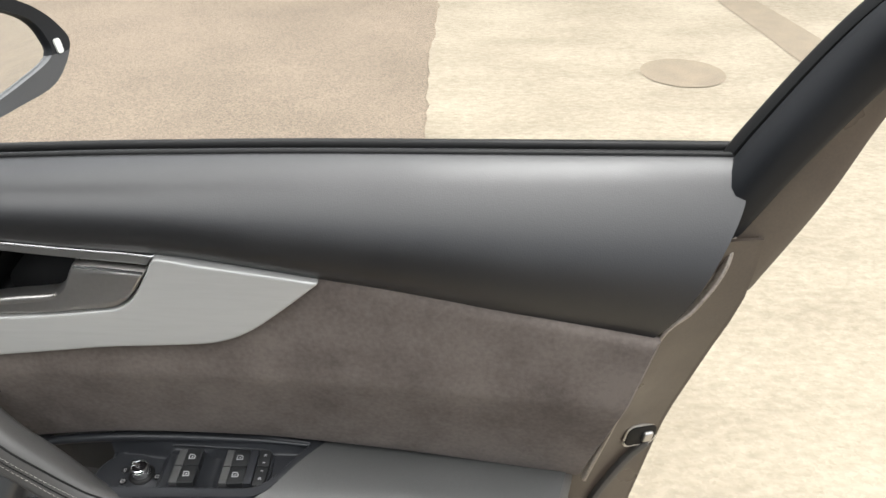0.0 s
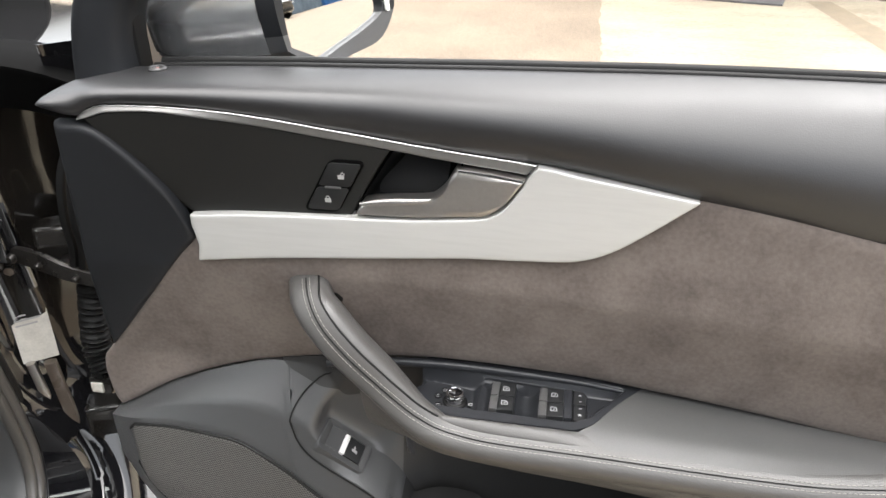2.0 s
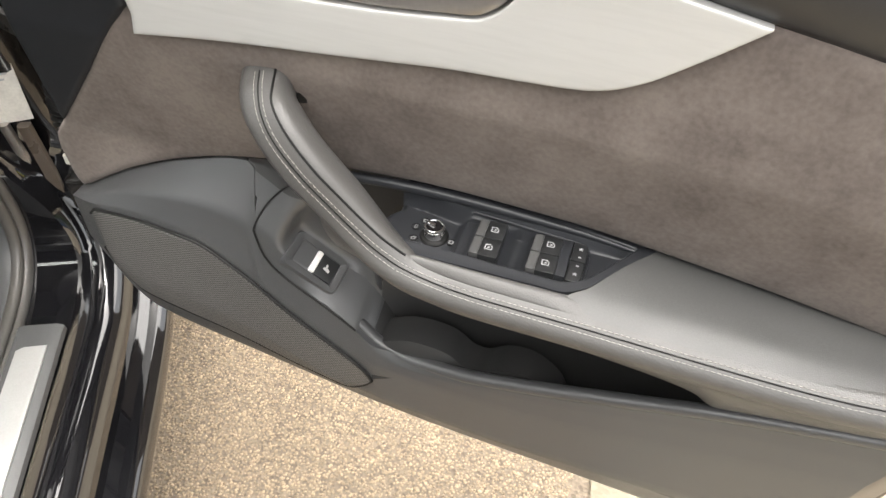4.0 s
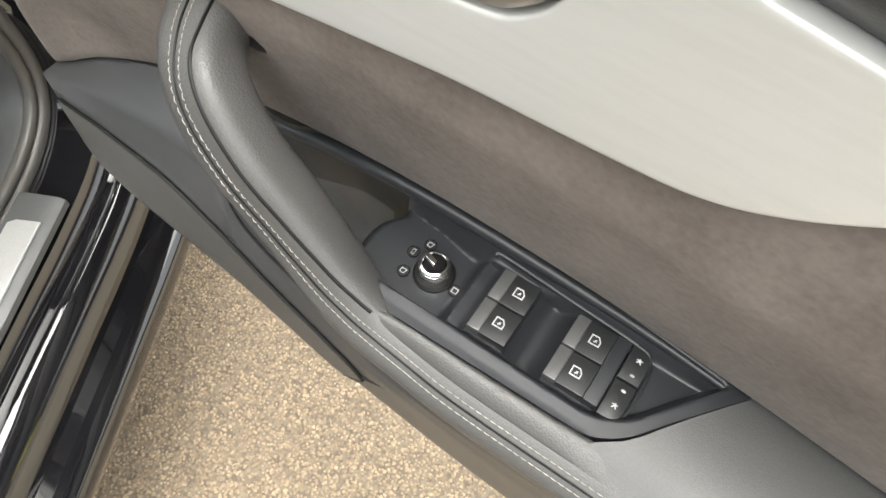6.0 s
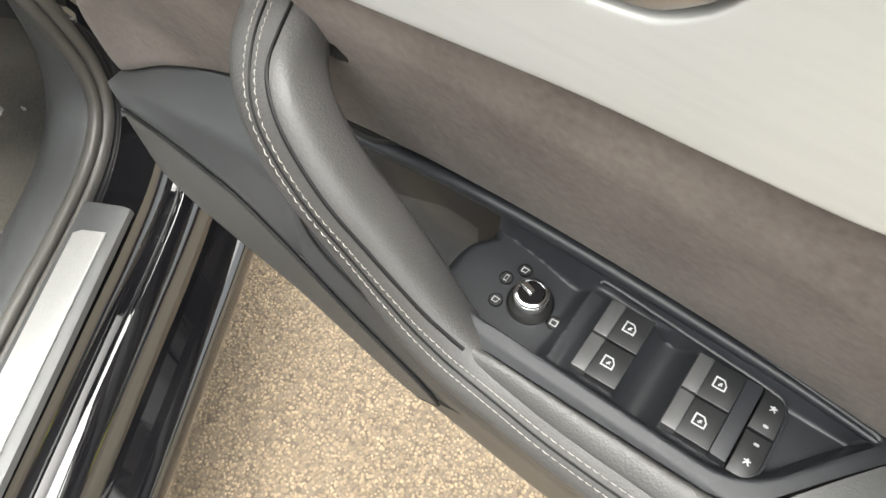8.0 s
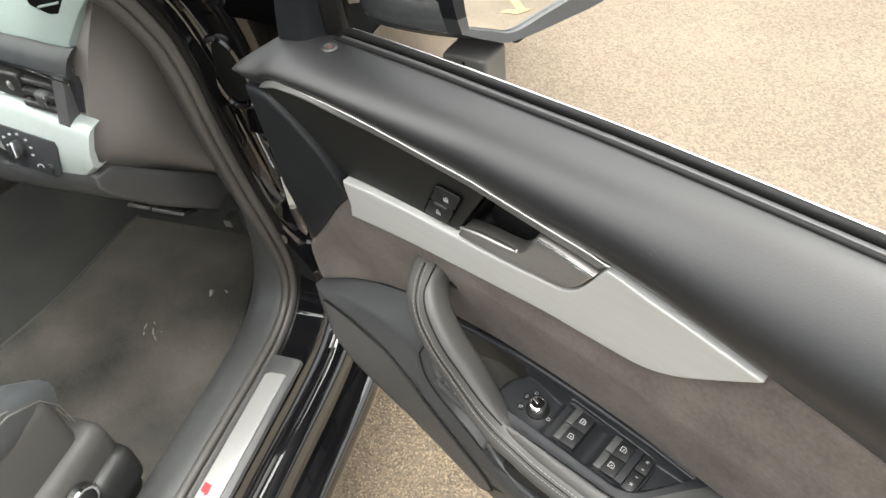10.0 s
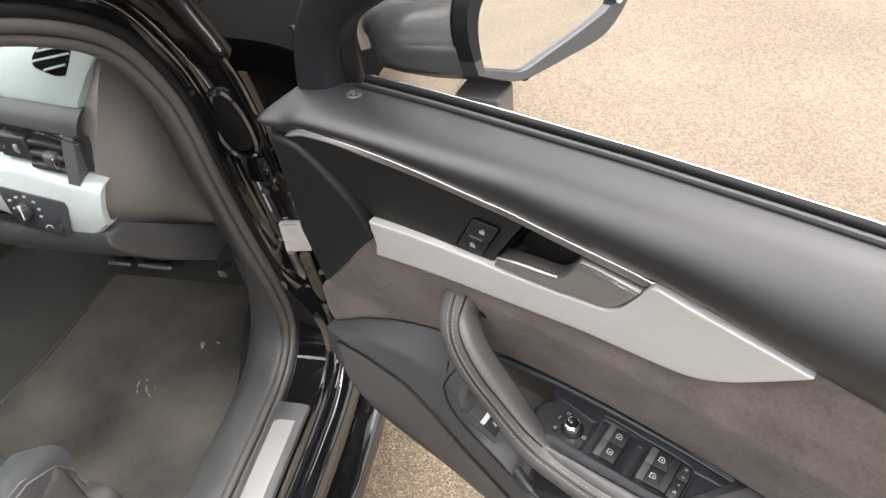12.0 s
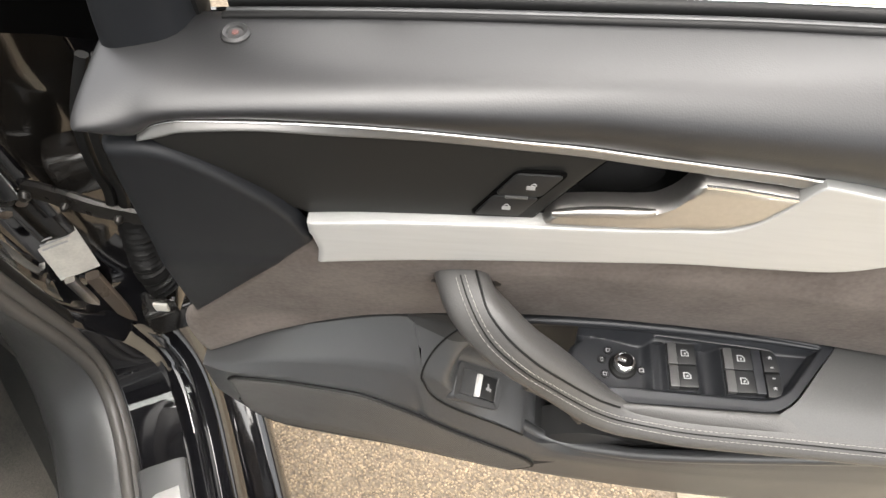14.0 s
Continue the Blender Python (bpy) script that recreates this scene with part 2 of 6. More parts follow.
def band(top, bot, xl, xr, depth, proud=0.0, r=0.004, nu=60, nv=16, thick=0.006):
    """A panel of the door card between two lines top(x) and bot(x), from xl(v) to xr(v), lying on depth(x, z), with rounded edges that stand proud."""
    xl = xl if callable(xl) else (lambda v, c=xl: c)
    xr = xr if callable(xr) else (lambda v, c=xr: c)

    def eased(n):
        e = [0, 0.004, 0.012, 0.025, 0.045]
        return e + [0.045 + (0.91) * i / (n - 9) for i in range(1, n - 9)] + [1 - q for q in reversed(e)]
    rows = []
    for v in eased(nv + 8):
        row = []
        for u in eased(nu):
            x = xl(v) + (xr(v) - xl(v)) * u
            zt, zb = top(x), bot(x)
            z = zt + (zb - zt) * v
            w, h = xr(v) - xl(v), zt - zb
            d = min(v * h, (1 - v) * h, u * w, (1 - u) * w)
            k = min(1.0, max(0.0, d / r))
            row.append((x, depth(x, z) - proud * math.sqrt(max(0, 1 - (1 - k) ** 2)), z))
        rows.append(row)
    return grid(rows, (0, thick, 0))


def loft(path, radii, up=(0, 0, 1), n=16, power=2.6):
    """A tube of superelliptic section along a path; radii(t) gives its half sizes across and along up."""
    rows = []
    for i, p in enumerate(path):
        t = i / (len(path) - 1)
        d = (path[min(i + 1, len(path) - 1)] - path[max(i - 1, 0)]).normalized()
        u = Vector(up(t)) if callable(up) else Vector(up)
        u = (u - d * u.dot(d)).normalized()
        s = d.cross(u)
        a, b = radii(t) if callable(radii) else radii
        ring = []
        for k in range(n):
            c, q = math.cos(2 * math.pi * k / n), math.sin(2 * math.pi * k / n)
            ring.append(p + s * a * math.copysign(abs(c) ** (2 / power), c) + u * b * math.copysign(abs(q) ** (2 / power), q))
        rows.append(ring)
    return grid(rows, close=True)


def block(x0, x1, y0, y1, z0, z1, bevel=0.003, m=None, taper=None, segs=2):
    """A box with rounded edges; taper: scale of its top face."""
    bm = bmesh.new()
    bmesh.ops.create_cube(bm, size=1)
    for v in bm.verts:
        k = taper if taper and v.co.z > 0 else (1, 1)
        v.co = Vector(((x0 + x1) / 2 + v.co.x * (x1 - x0) * k[0], (y0 + y1) / 2 + v.co.y * (y1 - y0) * k[1], (z0 + z1) / 2 + v.co.z * (z1 - z0)))
    if bevel:
        bmesh.ops.bevel(bm, geom=list(bm.edges), offset=bevel, segments=segs, affect="EDGES", profile=0.6)
    if m is not None:
        bm.transform(m)
    return bm


def turned(profile, n=28, m=None):
    """A solid of revolution about z from (radius, height) points."""
    rows = [[Vector((r * math.cos(2 * math.pi * k / n), r * math.sin(2 * math.pi * k / n), z)) for k in range(n)] for r, z in profile]
    if profile[0][0] > 0 and profile[-1][0] > 0:
        bm = grid([r + r[:1] for r in rows + rows[:1]])
    else:
        bm = grid(rows, close=True)
    if m is not None:
        bm.transform(m)
    return bm


def slab(outline, h, m=None, bevel=0.0, segs=2):
    """A plate of the given outline in the xy plane, h thick, with a bevelled rim on top."""
    bm = bmesh.new()
    lo = [bm.verts.new((x, y, 0)) for x, y in outline]
    f = bm.faces.new(lo)
    if f.normal.z > 0:
        f.normal_flip()
    ext = bmesh.ops.extrude_face_region(bm, geom=[f])
    up = [g for g in ext["geom"] if isinstance(g, bmesh.types.BMVert)]
    for v in up:
        v.co.z += h
    if bevel:
        es = [e for e in bm.edges if all(v in up for v in e.verts)]
        bmesh.ops.bevel(bm, geom=es, offset=bevel, segments=segs, affect="EDGES", profile=0.5)
    if m is not None:
        bm.transform(m)
    return bm


def merge(*bms):
    """Join bmeshes into the first one."""
    out = bms[0]
    for b in bms[1:]:
        me = bpy.data.meshes.new("tmp")
        b.to_mesh(me)
        b.free()
        out.from_mesh(me)
        bpy.data.meshes.remove(me)
    return out


def rounded(w, h, r, n=5):
    """A rounded rectangle's outline about the origin."""
    pts = []
    for cx, cy, a in ((w / 2 - r, h / 2 - r, 0), (-w / 2 + r, h / 2 - r, 90), (-w / 2 + r, -h / 2 + r, 180), (w / 2 - r, -h / 2 + r, 270)):
        for i in range(n + 1):
            t = radians(a + 90 * i / n)
            pts.append((cx + r * math.cos(t), cy + r * math.sin(t)))
    return pts


# ---- ground ----
def flat(name, outline, z, material, label, category):
    bm = bmesh.new()
    f = bm.faces.new([bm.verts.new((x, y, z)) for x, y in outline])
    if f.normal.z < 0:
        f.normal_flip()
    return tagged(part(name, bm, material, None, label, smooth=False), label, category, kind="structure")


flat("ground", [(-400, -400), (400, -400), (400, 400), (-400, 400)], 0.0, sand_ground, "tan exposed-aggregate concrete yard under the car", "ground")
rng = random.Random(4)
edge = [(-0.085 + 0.02 * max(0, y - 2.2) * (y < 5.6) + 0.07 * (y >= 5.6) + 0.012 * math.sin(3.1 * y) + 0.022 * (rng.random() - 0.5), y) for y in [-6.0 + 0.08 * i for i in range(163)]]
flat("pavement", edge + [(4.6, 7.04), (1.75, 2.2), (1.75, -6.0)], 0.006, pale_ground, "pale worn concrete slab with a ragged edge", "pavement")

# ---- the open car door ----
# x runs along the open door from its hinges to its latch, y outwards through it, z up
door = thing("door_assembly", (-0.70, 0.58, 0.0), "open black car door with grey leather and suede trim", "door assembly")


def lerp(a, b, t):
    return a + (b - a) * t


def clamp(t, a=0.0, b=1.0):
    return max(a, min(b, t))


def card(x, z):
    """The cabin face of the door card."""
    return 0.517 - 0.16 * (x + 0.40) ** 2 - 0.23 * (clamp(z, 0.66, 0.79) - 0.674)


belt_z = fx((-0.65, 0.953), (-0.59, 0.965), (-0.3, 0.9760), (-0.2, 0.9795), (-0.1, 0.983), (0.11, 0.986), (0.23, 0.990))
belt_y = fx((-0.65, 0.530), (-0.45, 0.532), (-0.3, 0.531), (-0.2, 0.527), (-0.1, 0.521), (0.12, 0.511), (0.23, 0.500))
pad_low = fx((-0.66, 0.950), (-0.638, 0.9475), (-0.613, 0.9410), (-0.600, 0.9490), (-0.585, 0.9520), (-0.55, 0.9528), (-0.5, 0.9510), (-0.45, 0.9458), (-0.4, 0.938), (-0.35, 0.9305), (-0.29, 0.9235), (-0.223, 0.917), (-0.099, 0.899), (0.05, 0.877), (0.166, 0.862), (0.23, 0.853))
pad_low_y = fx((-0.66, 0.462), (-0.638, 0.4550), (-0.6, 0.462), (-0.55, 0.4655), (-0.5, 0.468), (-0.45, 0.4715), (-0.4, 0.476), (-0.35, 0.480), (-0.22, 0.479), (-0.1, 0.472), (-0.03, 0.466), (0.05, 0.457), (0.12, 0.449), (0.166, 0.443), (0.23, 0.434))

# upper pad, rolled over from the window seal
rows = []
for j in range(25):
    v = j / 24
    right = 0.219 + 0.006 * v * (1 - v) - 0.056 * clamp((v - 0.35) / 0.65) ** 1.2
    row = []
    for i in range(91):
        left = -0.654 + 0.016 * v
        x = lerp(left, right, (i / 90) ** 1.35)
        zt, yt, zb, yb = belt_z(x), belt_y(x), pad_low(x), pad_low_y(x)
        h = zt - zb
        bulge = fx((-0.65, 0.006), (-0.5, 0.008), (-0.3, 0.020), (-0.1, 0.026), (0.1, 0.020), (0.2, 0.012))(x)
        f = clamp((-0.15 - x) / 0.35)
        p = ((yt, zt), (lerp(yt - lerp(0.016, 0.042, clamp((-0.05 - x) / 0.30)), yb + 0.012, f), zt + 0.001 + 0.001 * f), (yb - bulge - 0.010 + 0.005 * f, zb + lerp(0.56, 0.97, f) * h), (yb, zb))
        k = ((1 - v) ** 3, 3 * v * (1 - v) ** 2, 3 * v * v * (1 - v), v ** 3)
        e = 1 - clamp((x - left) / 0.009)
        row.append((x, sum(a * q[0] for a, q in zip(k, p)), sum(a * q[1] for a, q in zip(k, p)) - 0.006 * (1 - math.sqrt(1 - e * e)) * (1 - v)))
    rows.append(row)
part("upper_pad", grid(rows, (0, 0.012, -0.004)), leather, door, "dark grey grained leather upper pad")

# window seal and belt trim
for dy, dz, ra, material, name, label in ((0.0030, -0.0008, 0.0030, rubber, "window_seal", "black rubber window seal"), (0.0105, -0.0062, 0.0048, plastic_low, "seal_lip", "grey rubber sealing lip"),
                                         (0.0185, -0.0012, 0.0045, rubber, "outer_seal", "black rubber outer seal"), (0.0258, -0.0016, 0.0018, edge_mat, "belt_trim", "bright metal belt trim")):
    path = [Vector((x, belt_y(x) + dy, belt_z(x) + dz)) for x in [lerp(-0.575, 0.235, i / 40) for i in range(41)]]
    part(name, loft(path, (ra, ra * 1.1), n=10), material, door, label)

# suede panel
suede_low = fx((-0.70, 0.572), (-0.678, 0.580), (-0.609, 0.620), (-0.536, 0.650), (-0.431, 0.675), (-0.362, 0.686), (-0.298, 0.691), (-0.241, 0.692), (-0.185, 0.692), (-0.112, 0.688), (-0.021, 0.682), (0.06, 0.676), (0.14, 0.672), (0.18, 0.672))
suede_top = fx((-0.69, 0.640), (-0.664, 0.672), (-0.60, 0.748), (-0.535, 0.825), (-0.50, 0.84), (-0.19, 0.845), (-0.13, 0.885), (-0.099, 0.899), (0.05, 0.878), (0.166, 0.863), (0.19, 0.86))
part("suede_panel", band(suede_top, suede_low, lambda v: -0.688 + 0.006 * v + 0.006 * (2 * v - 1) ** 4, lambda v: 0.168 - 0.039 * v, card, 0.006, 0.010, nu=90, nv=26), suede, door, "grey-brown mottled suede door panel")

# folded metal edge behind the card
edge_line = cr([(0.224, 0.486, 0.945), (0.214, 0.462, 0.915), (0.191, 0.448, 0.885), (0.169, 0.446, 0.858), (0.150, 0.452, 0.77), (0.131, 0.462, 0.674)], 6)
part("card_edge", loft([p + Vector((0.001, 0.004, 0)) for p in edge_line], (0.0022, 0.004), up=(0, 1, 0), n=8), worn_rim, door, "pale worn edge behind the trim")

# bright strip above the black insert, with its polished upper edge
strip_top = fx((-0.613, 0.9400), (-0.600, 0.9482), (-0.585, 0.9513), (-0.55, 0.9521), (-0.5, 0.9503), (-0.45, 0.9452), (-0.4, 0.9373), (-0.35, 0.9298), (-0.29, 0.9228), (-0.223, 0.9163))
strip_mid = fx((-0.613, 0.9388), (-0.600, 0.9464), (-0.585, 0.9494), (-0.55, 0.9502), (-0.5, 0.9480), (-0.45, 0.9425), (-0.4, 0.9343), (-0.35, 0.9268), (-0.29, 0.9198), (-0.223, 0.9136))
strip_low = fx((-0.613, 0.9366), (-0.600, 0.9400), (-0.585, 0.9448), (-0.55, 0.9470), (-0.5, 0.9425), (-0.45, 0.9357), (-0.4, 0.9274), (-0.35, 0.9203), (-0.29, 0.9125), (-0.223, 0.9050))
strip_hy = fx((-0.613, 0.4630), (-0.6, 0.4645), (-0.55, 0.4664), (-0.5, 0.4685), (-0.45, 0.4715), (-0.4, 0.4760), (-0.35, 0.4800), (-0.25, 0.4800), (-0.223, 0.4780))
strip_ly = fx((-0.613, 0.4575), (-0.6, 0.4581), (-0.55, 0.4605), (-0.5, 0.4650), (-0.45, 0.4715), (-0.4, 0.4765), (-0.35, 0.4795), (-0.25, 0.4795), (-0.223, 0.4780))


def strip_face(x, z):
    """The metal strip leans back towards its upper edge."""
    return lerp(strip_ly(x), strip_hy(x), clamp((z - strip_low(x)) / (strip_top(x) - strip_low(x)))) + 0.002


strip = part("upper_strip", band(strip_top, strip_low, -0.6128, lambda v: -0.2225 - 0.010 * v, strip_face, 0.002, 0.0022, nu=90, nv=10, thick=0.012), strip_mat, door, "satin metal strip")
part("polished_edge", band(strip_top, strip_mid, -0.6126, -0.224, lambda x, z: strip_face(x, z) - 0.0012, 0.0020, 0.0014, nu=90, nv=8, thick=0.003), edge_mat, strip, "polished bright edge")

# matt black insert with the lock keys
insert_low = fx((-0.62, 0.795), (-0.545, 0.840), (-0.53, 0.8460), (-0.49, 0.8500), (-0.41, 0.8537), (-0.377, 0.8550), (-0.36, 0.856))


def insert_face(x, z):
    """The black insert falls back from the strip to the aluminium trim."""
    return lerp(0.4870, strip_ly(x) + 0.0045, clamp((z - insert_low(x)) / (strip_low(x) - insert_low(x))))


part("black_insert", band(strip_low, insert_low, lambda v: -0.606 + 0.072 * v, lambda v: -0.346 - 0.038 * v, insert_face, 0.002, 0.002, nu=50, nv=14), insert_black, door, "matt black trim insert")

# tweeter cover
tw_top = fx((-0.665, 0.928), (-0.637, 0.935), (-0.612, 0.934), (-0.600, 0.930), (-0.584, 0.916), (-0.564, 0.892), (-0.546, 0.863), (-0.5365, 0.832), (-0.5335, 0.822))
tw_low = fx((-0.668, 0.664), (-0.64, 0.696), (-0.60, 0.744), (-0.55, 0.803), (-0.5335, 0.8215))
part("tweeter_cover", band(tw_top, tw_low, lambda v: -0.634 - 0.032 * v, -0.534, lambda x, z: card(x, z) - 0.019 * clamp((z - 0.80) / 0.13), 0.008, 0.006, nu=40, nv=24), tweeter_mat, door, "soft black tweeter cover")

# pale aluminium trim
wh_top = fx((-0.532, 0.8462), (-0.49, 0.8503), (-0.41, 0.8540), (-0.377, 0.8553), (-0.33, 0.8578), (-0.285, 0.8625), (-0.267, 0.8650), (-0.252, 0.8735), (-0.232, 0.9022), (-0.2235, 0.9155), (-0.19, 0.9106), (-0.16, 0.9067), (-0.097, 0.8985))
wh_low = fx((-0.532, 0.7995), (-0.48, 0.8060), (-0.43, 0.8108), (-0.38, 0.8150), (-0.33, 0.8200), (-0.28, 0.8253), (-0.23, 0.8290), (-0.195, 0.8325), (-0.178, 0.8368), (-0.158, 0.8470), (-0.128, 0.8705), (-0.097, 0.8978))
trim_edge = fx((-0.53, 0.4815), (-0.4, 0.4835), (-0.3, 0.4825), (-0.22, 0.4790), (-0.13, 0.4735), (-0.097, 0.4710))
part("aluminium_trim", band(wh_top, wh_low, lambda v: -0.531 + 0.004 * (1 - abs(2 * v - 1.3)) * (v > 0.3) - 0.003, -0.0975, lambda x, z: trim_edge(x) - 0.0045, 0.0014, 0.0022, nu=110, nv=18, thick=0.016), satin, door, "pale brushed aluminium trim blade")

# release handle in its dark bowl
bowl = []
for j in range(15):
    v = j / 14
    row = []
    for i in range(29):
        u = i / 28
        x = lerp(-0.345 - 0.036 * v, -0.285 - 0.018 * v, u)
        zt = lerp(0.9165, 0.9105, u)
        z = lerp(zt, 0.860, v)
        e = min(u, 1 - u) * 2.6
        d = clamp(e) * clamp(min(v * 5, (1 - v) * 3))
        row.append((x, card(x, z) - 0.004 + 0.055 * d ** 0.6, z))
    bowl.append(row)
part("handle_bowl", grid(bowl, (0, 0.004, 0)), bowl_black, door, "black recessed handle bowl")
lv_top = fx((-0.379, 0.8590), (-0.372, 0.8705), (-0.350, 0.8748), (-0.314, 0.8790), (-0.302, 0.8880), (-0.2885, 0.9085), (-0.232, 0.9035))
lv_low = fx((-0.379, 0.8575), (-0.33, 0.8590), (-0.285, 0.8640), (-0.268, 0.8662), (-0.253, 0.8748), (-0.2325, 0.9025))
lever = part("release_handle", band(lv_top, lv_low, -0.379, -0.2328, lambda x, z: card(x, z) - 0.002, 0.011, 0.0035, nu=60, nv=12), satin_chrome, door, "satin metal door release handle")
le = fx((-0.374, 0.8690), (-0.350, 0.8732), (-0.314, 0.8773), (-0.302, 0.8864), (-0.289, 0.9067), (-0.2335, 0.9020))
path = [Vector((x, card(x, le(x)) - 0.0108, le(x))) for x in [lerp(-0.374, -0.311, i / 24) for i in range(25)]]
part("handle_edge", loft(path, lambda t: (0.0034 - 0.0016 * abs(2 * t - 1) ** 3, 0.0034 - 0.0016 * abs(2 * t - 1) ** 3), n=12), satin_chrome, lever, "rounded polished handle edge")
path = [Vector((x, card(x, le(x)) - 0.0118, le(x))) for x in [lerp(-0.2885, -0.2345, i / 16) for i in range(17)]]
part("handle_edge", loft(path, (0.0011, 0.0014), n=8), chrome, lever, "polished handle edge line")

# lock and unlock keys, slanted
def key_outline(dz0, dz1, r):
    """A sheared key outline: leans with the handle bowl."""
    pts = []
    for x, z in rounded(0.0285, dz1 - dz0, r):
        pts.append((x + 0.52 * (z + (dz0 + dz1) / 2), z + (dz0 + dz1) / 2))
    return pts


keys_m = Matrix.Translation((-0.397, insert_face(-0.397, 0.883) - 0.0022, 0.883)) @ Matrix.Rotation(radians(90 + 5), 4, "X")
surround = part("lock_key_surround", slab([(x * 1.13, z * 1.06) for x, z in key_outline(-0.0245, 0.0245, 0.006)], 0.0012, keys_m, 0.0005), groove_black, door, "black lock key surround")
part("key_lip", block(-0.0075, 0.0065, -0.0007, 0.0009, 0.0020, 0.0040, 0.0003, keys_m), key_lip, surround, "thin pale lip between the lock keys")
for z0, z1, name in ((0.0008, 0.0232, "unlock_key"), (-0.0232, -0.0008, "lock_key")):
    k = part(name, slab(key_outline(z0, z1, 0.003), 0.0026, keys_m, 0.0006), lock_key_mat, surround, "black lock key with a white padlock mark")


def padlock(cx, cz, s, open_):
    body = slab([(cx + s * a, cz + s * b) for a, b in ((-0.9, -1), (0.9, -1), (0.9, 0.3), (-0.9, 0.3), (-0.9, -0.6), (-0.55, -0.6), (-0.55, 0.0), (0.55, 0.0), (0.55, -0.6), (-0.9, -0.6))], 0.0002)
    arc = [(math.cos(t), math.sin(t)) for t in [math.pi * i / 8 for i in range(9)]]
    dx = 0.55 * s if open_ else 0
    ring = [(cx + dx + 0.6 * s * a, cz + 0.3 * s + 0.9 * s * b) for a, b in arc] + [(cx + dx + 0.38 * s * a, cz + 0.3 * s + 0.65 * s * b) for a, b in reversed(arc)]
    return merge(body, slab(ring, 0.0002))


for cx, cz, op in ((0.0075, 0.0115, True), (-0.0060, -0.0120, False)):
    m = keys_m @ Matrix.Translation((0, 0, 0.0027))
    bm = padlock(cx, cz, 0.0030, op)
    bm.transform(m)
    part("padlock_mark", bm, ink_grey, surround, "pale printed padlock mark", smooth=False)

# ---- lower carrier: ledge, loudspeaker bulge, pocket front ----
# plane of the boot release key, and the dent that seats it
ka, kb = Vector((0.040, 0.006, -0.036)).normalized(), Vector((0.003, 0.028, 0.009))
kb = (kb - ka * kb.dot(ka)).normalized()
kc = ka.cross(kb)
nm = Matrix(((ka.x, kb.x, kc.x, -0.4093), (ka.y, kb.y, kc.y, 0.4905), (ka.z, kb.z, kc.z, 0.5767), (0, 0, 0, 1)))
nm_inv = nm.inverted()


def dent(p):
    """Press a point of the moulding back behind the seat of the boot key."""
    q = nm_inv @ Vector(p)
    out = math.hypot(max(0.0, abs(q.x) - 0.030), max(0.0, abs(q.y) - 0.018))
    w = 1 - clamp(out / 0.022)
    w = w * w * (3 - 2 * w)
    if q.z > -0.0016:
        q.z = lerp(q.z, -0.0016, w)
    return nm @ q



low_top = fx((-0.69, 0.574), (-0.678, 0.579), (-0.609, 0.619), (-0.536, 0.649), (-0.480, 0.6640), (-0.468, 0.656), (-0.462, 0.610), (-0.453, 0.586), (-0.438, 0.570), (-0.391, 0.541), (-0.366, 0.524), (-0.342, 0.504), (-0.318, 0.500), (-0.27, 0.507), (-0.20, 0.526), (-0.10, 0.557), (-0.037, 0.577), (0.038, 0.597), (0.108, 0.614))
virt_z = fx((-0.69, 0.574), (-0.678, 0.579), (-0.609, 0.619), (-0.536, 0.649), (-0.480, 0.6640), (-0.440, 0.662), (-0.40, 0.612), (-0.345, 0.522), (-0.318, 0.501), (-0.27, 0.507), (-0.20, 0.526), (-0.10, 0.557), (-0.037, 0.577), (0.038, 0.597), (0.108, 0.614))
virt_y = fx((-0.69, 0.508), (-0.609, 0.512), (-0.536, 0.513), (-0.48, 0.512), (-0.44, 0.509), (-0.40, 0.492), (-0.345, 0.474), (-0.30, 0.463), (-0.22, 0.453), (-0.10, 0.447), (0.0, 0.443), (0.13, 0.436))
low_top_y = fx((-0.69, 0.508), (-0.609, 0.512), (-0.536, 0.513), (-0.48, 0.512), (-0.455, 0.500), (-0.436, 0.487), (-0.388, 0.478), (-0.345, 0.472), (-0.30, 0.463), (-0.22, 0.453), (-0.10, 0.447), (0.0, 0.443), (0.13, 0.436))
ridge_z = fx((-0.69, 0.575), (-0.651, 0.585), (-0.587, 0.594), (-0.531, 0.592), (-0.480, 0.568), (-0.43, 0.530), (-0.373, 0.492), (-0.33, 0.480), (-0.20, 0.49), (0.0, 0.53), (0.13, 0.56))
ridge_y = fx((-0.69, 0.495), (-0.651, 0.482), (-0.587, 0.476), (-0.48, 0.468), (-0.40, 0.463), (-0.33, 0.459), (-0.20, 0.449), (0.0, 0.440), (0.13, 0.433))
low_bot = fx((-0.69, 0.49), (-0.672, 0.455), (-0.650, 0.425), (-0.625, 0.408), (-0.45, 0.381), (-0.25, 0.362), (0.10, 0.350))
low_bot_y = fx((-0.69, 0.510), (-0.65, 0.503), (-0.5, 0.495), (-0.35, 0.486), (-0.1, 0.478), (0.1, 0.470))
rows = []
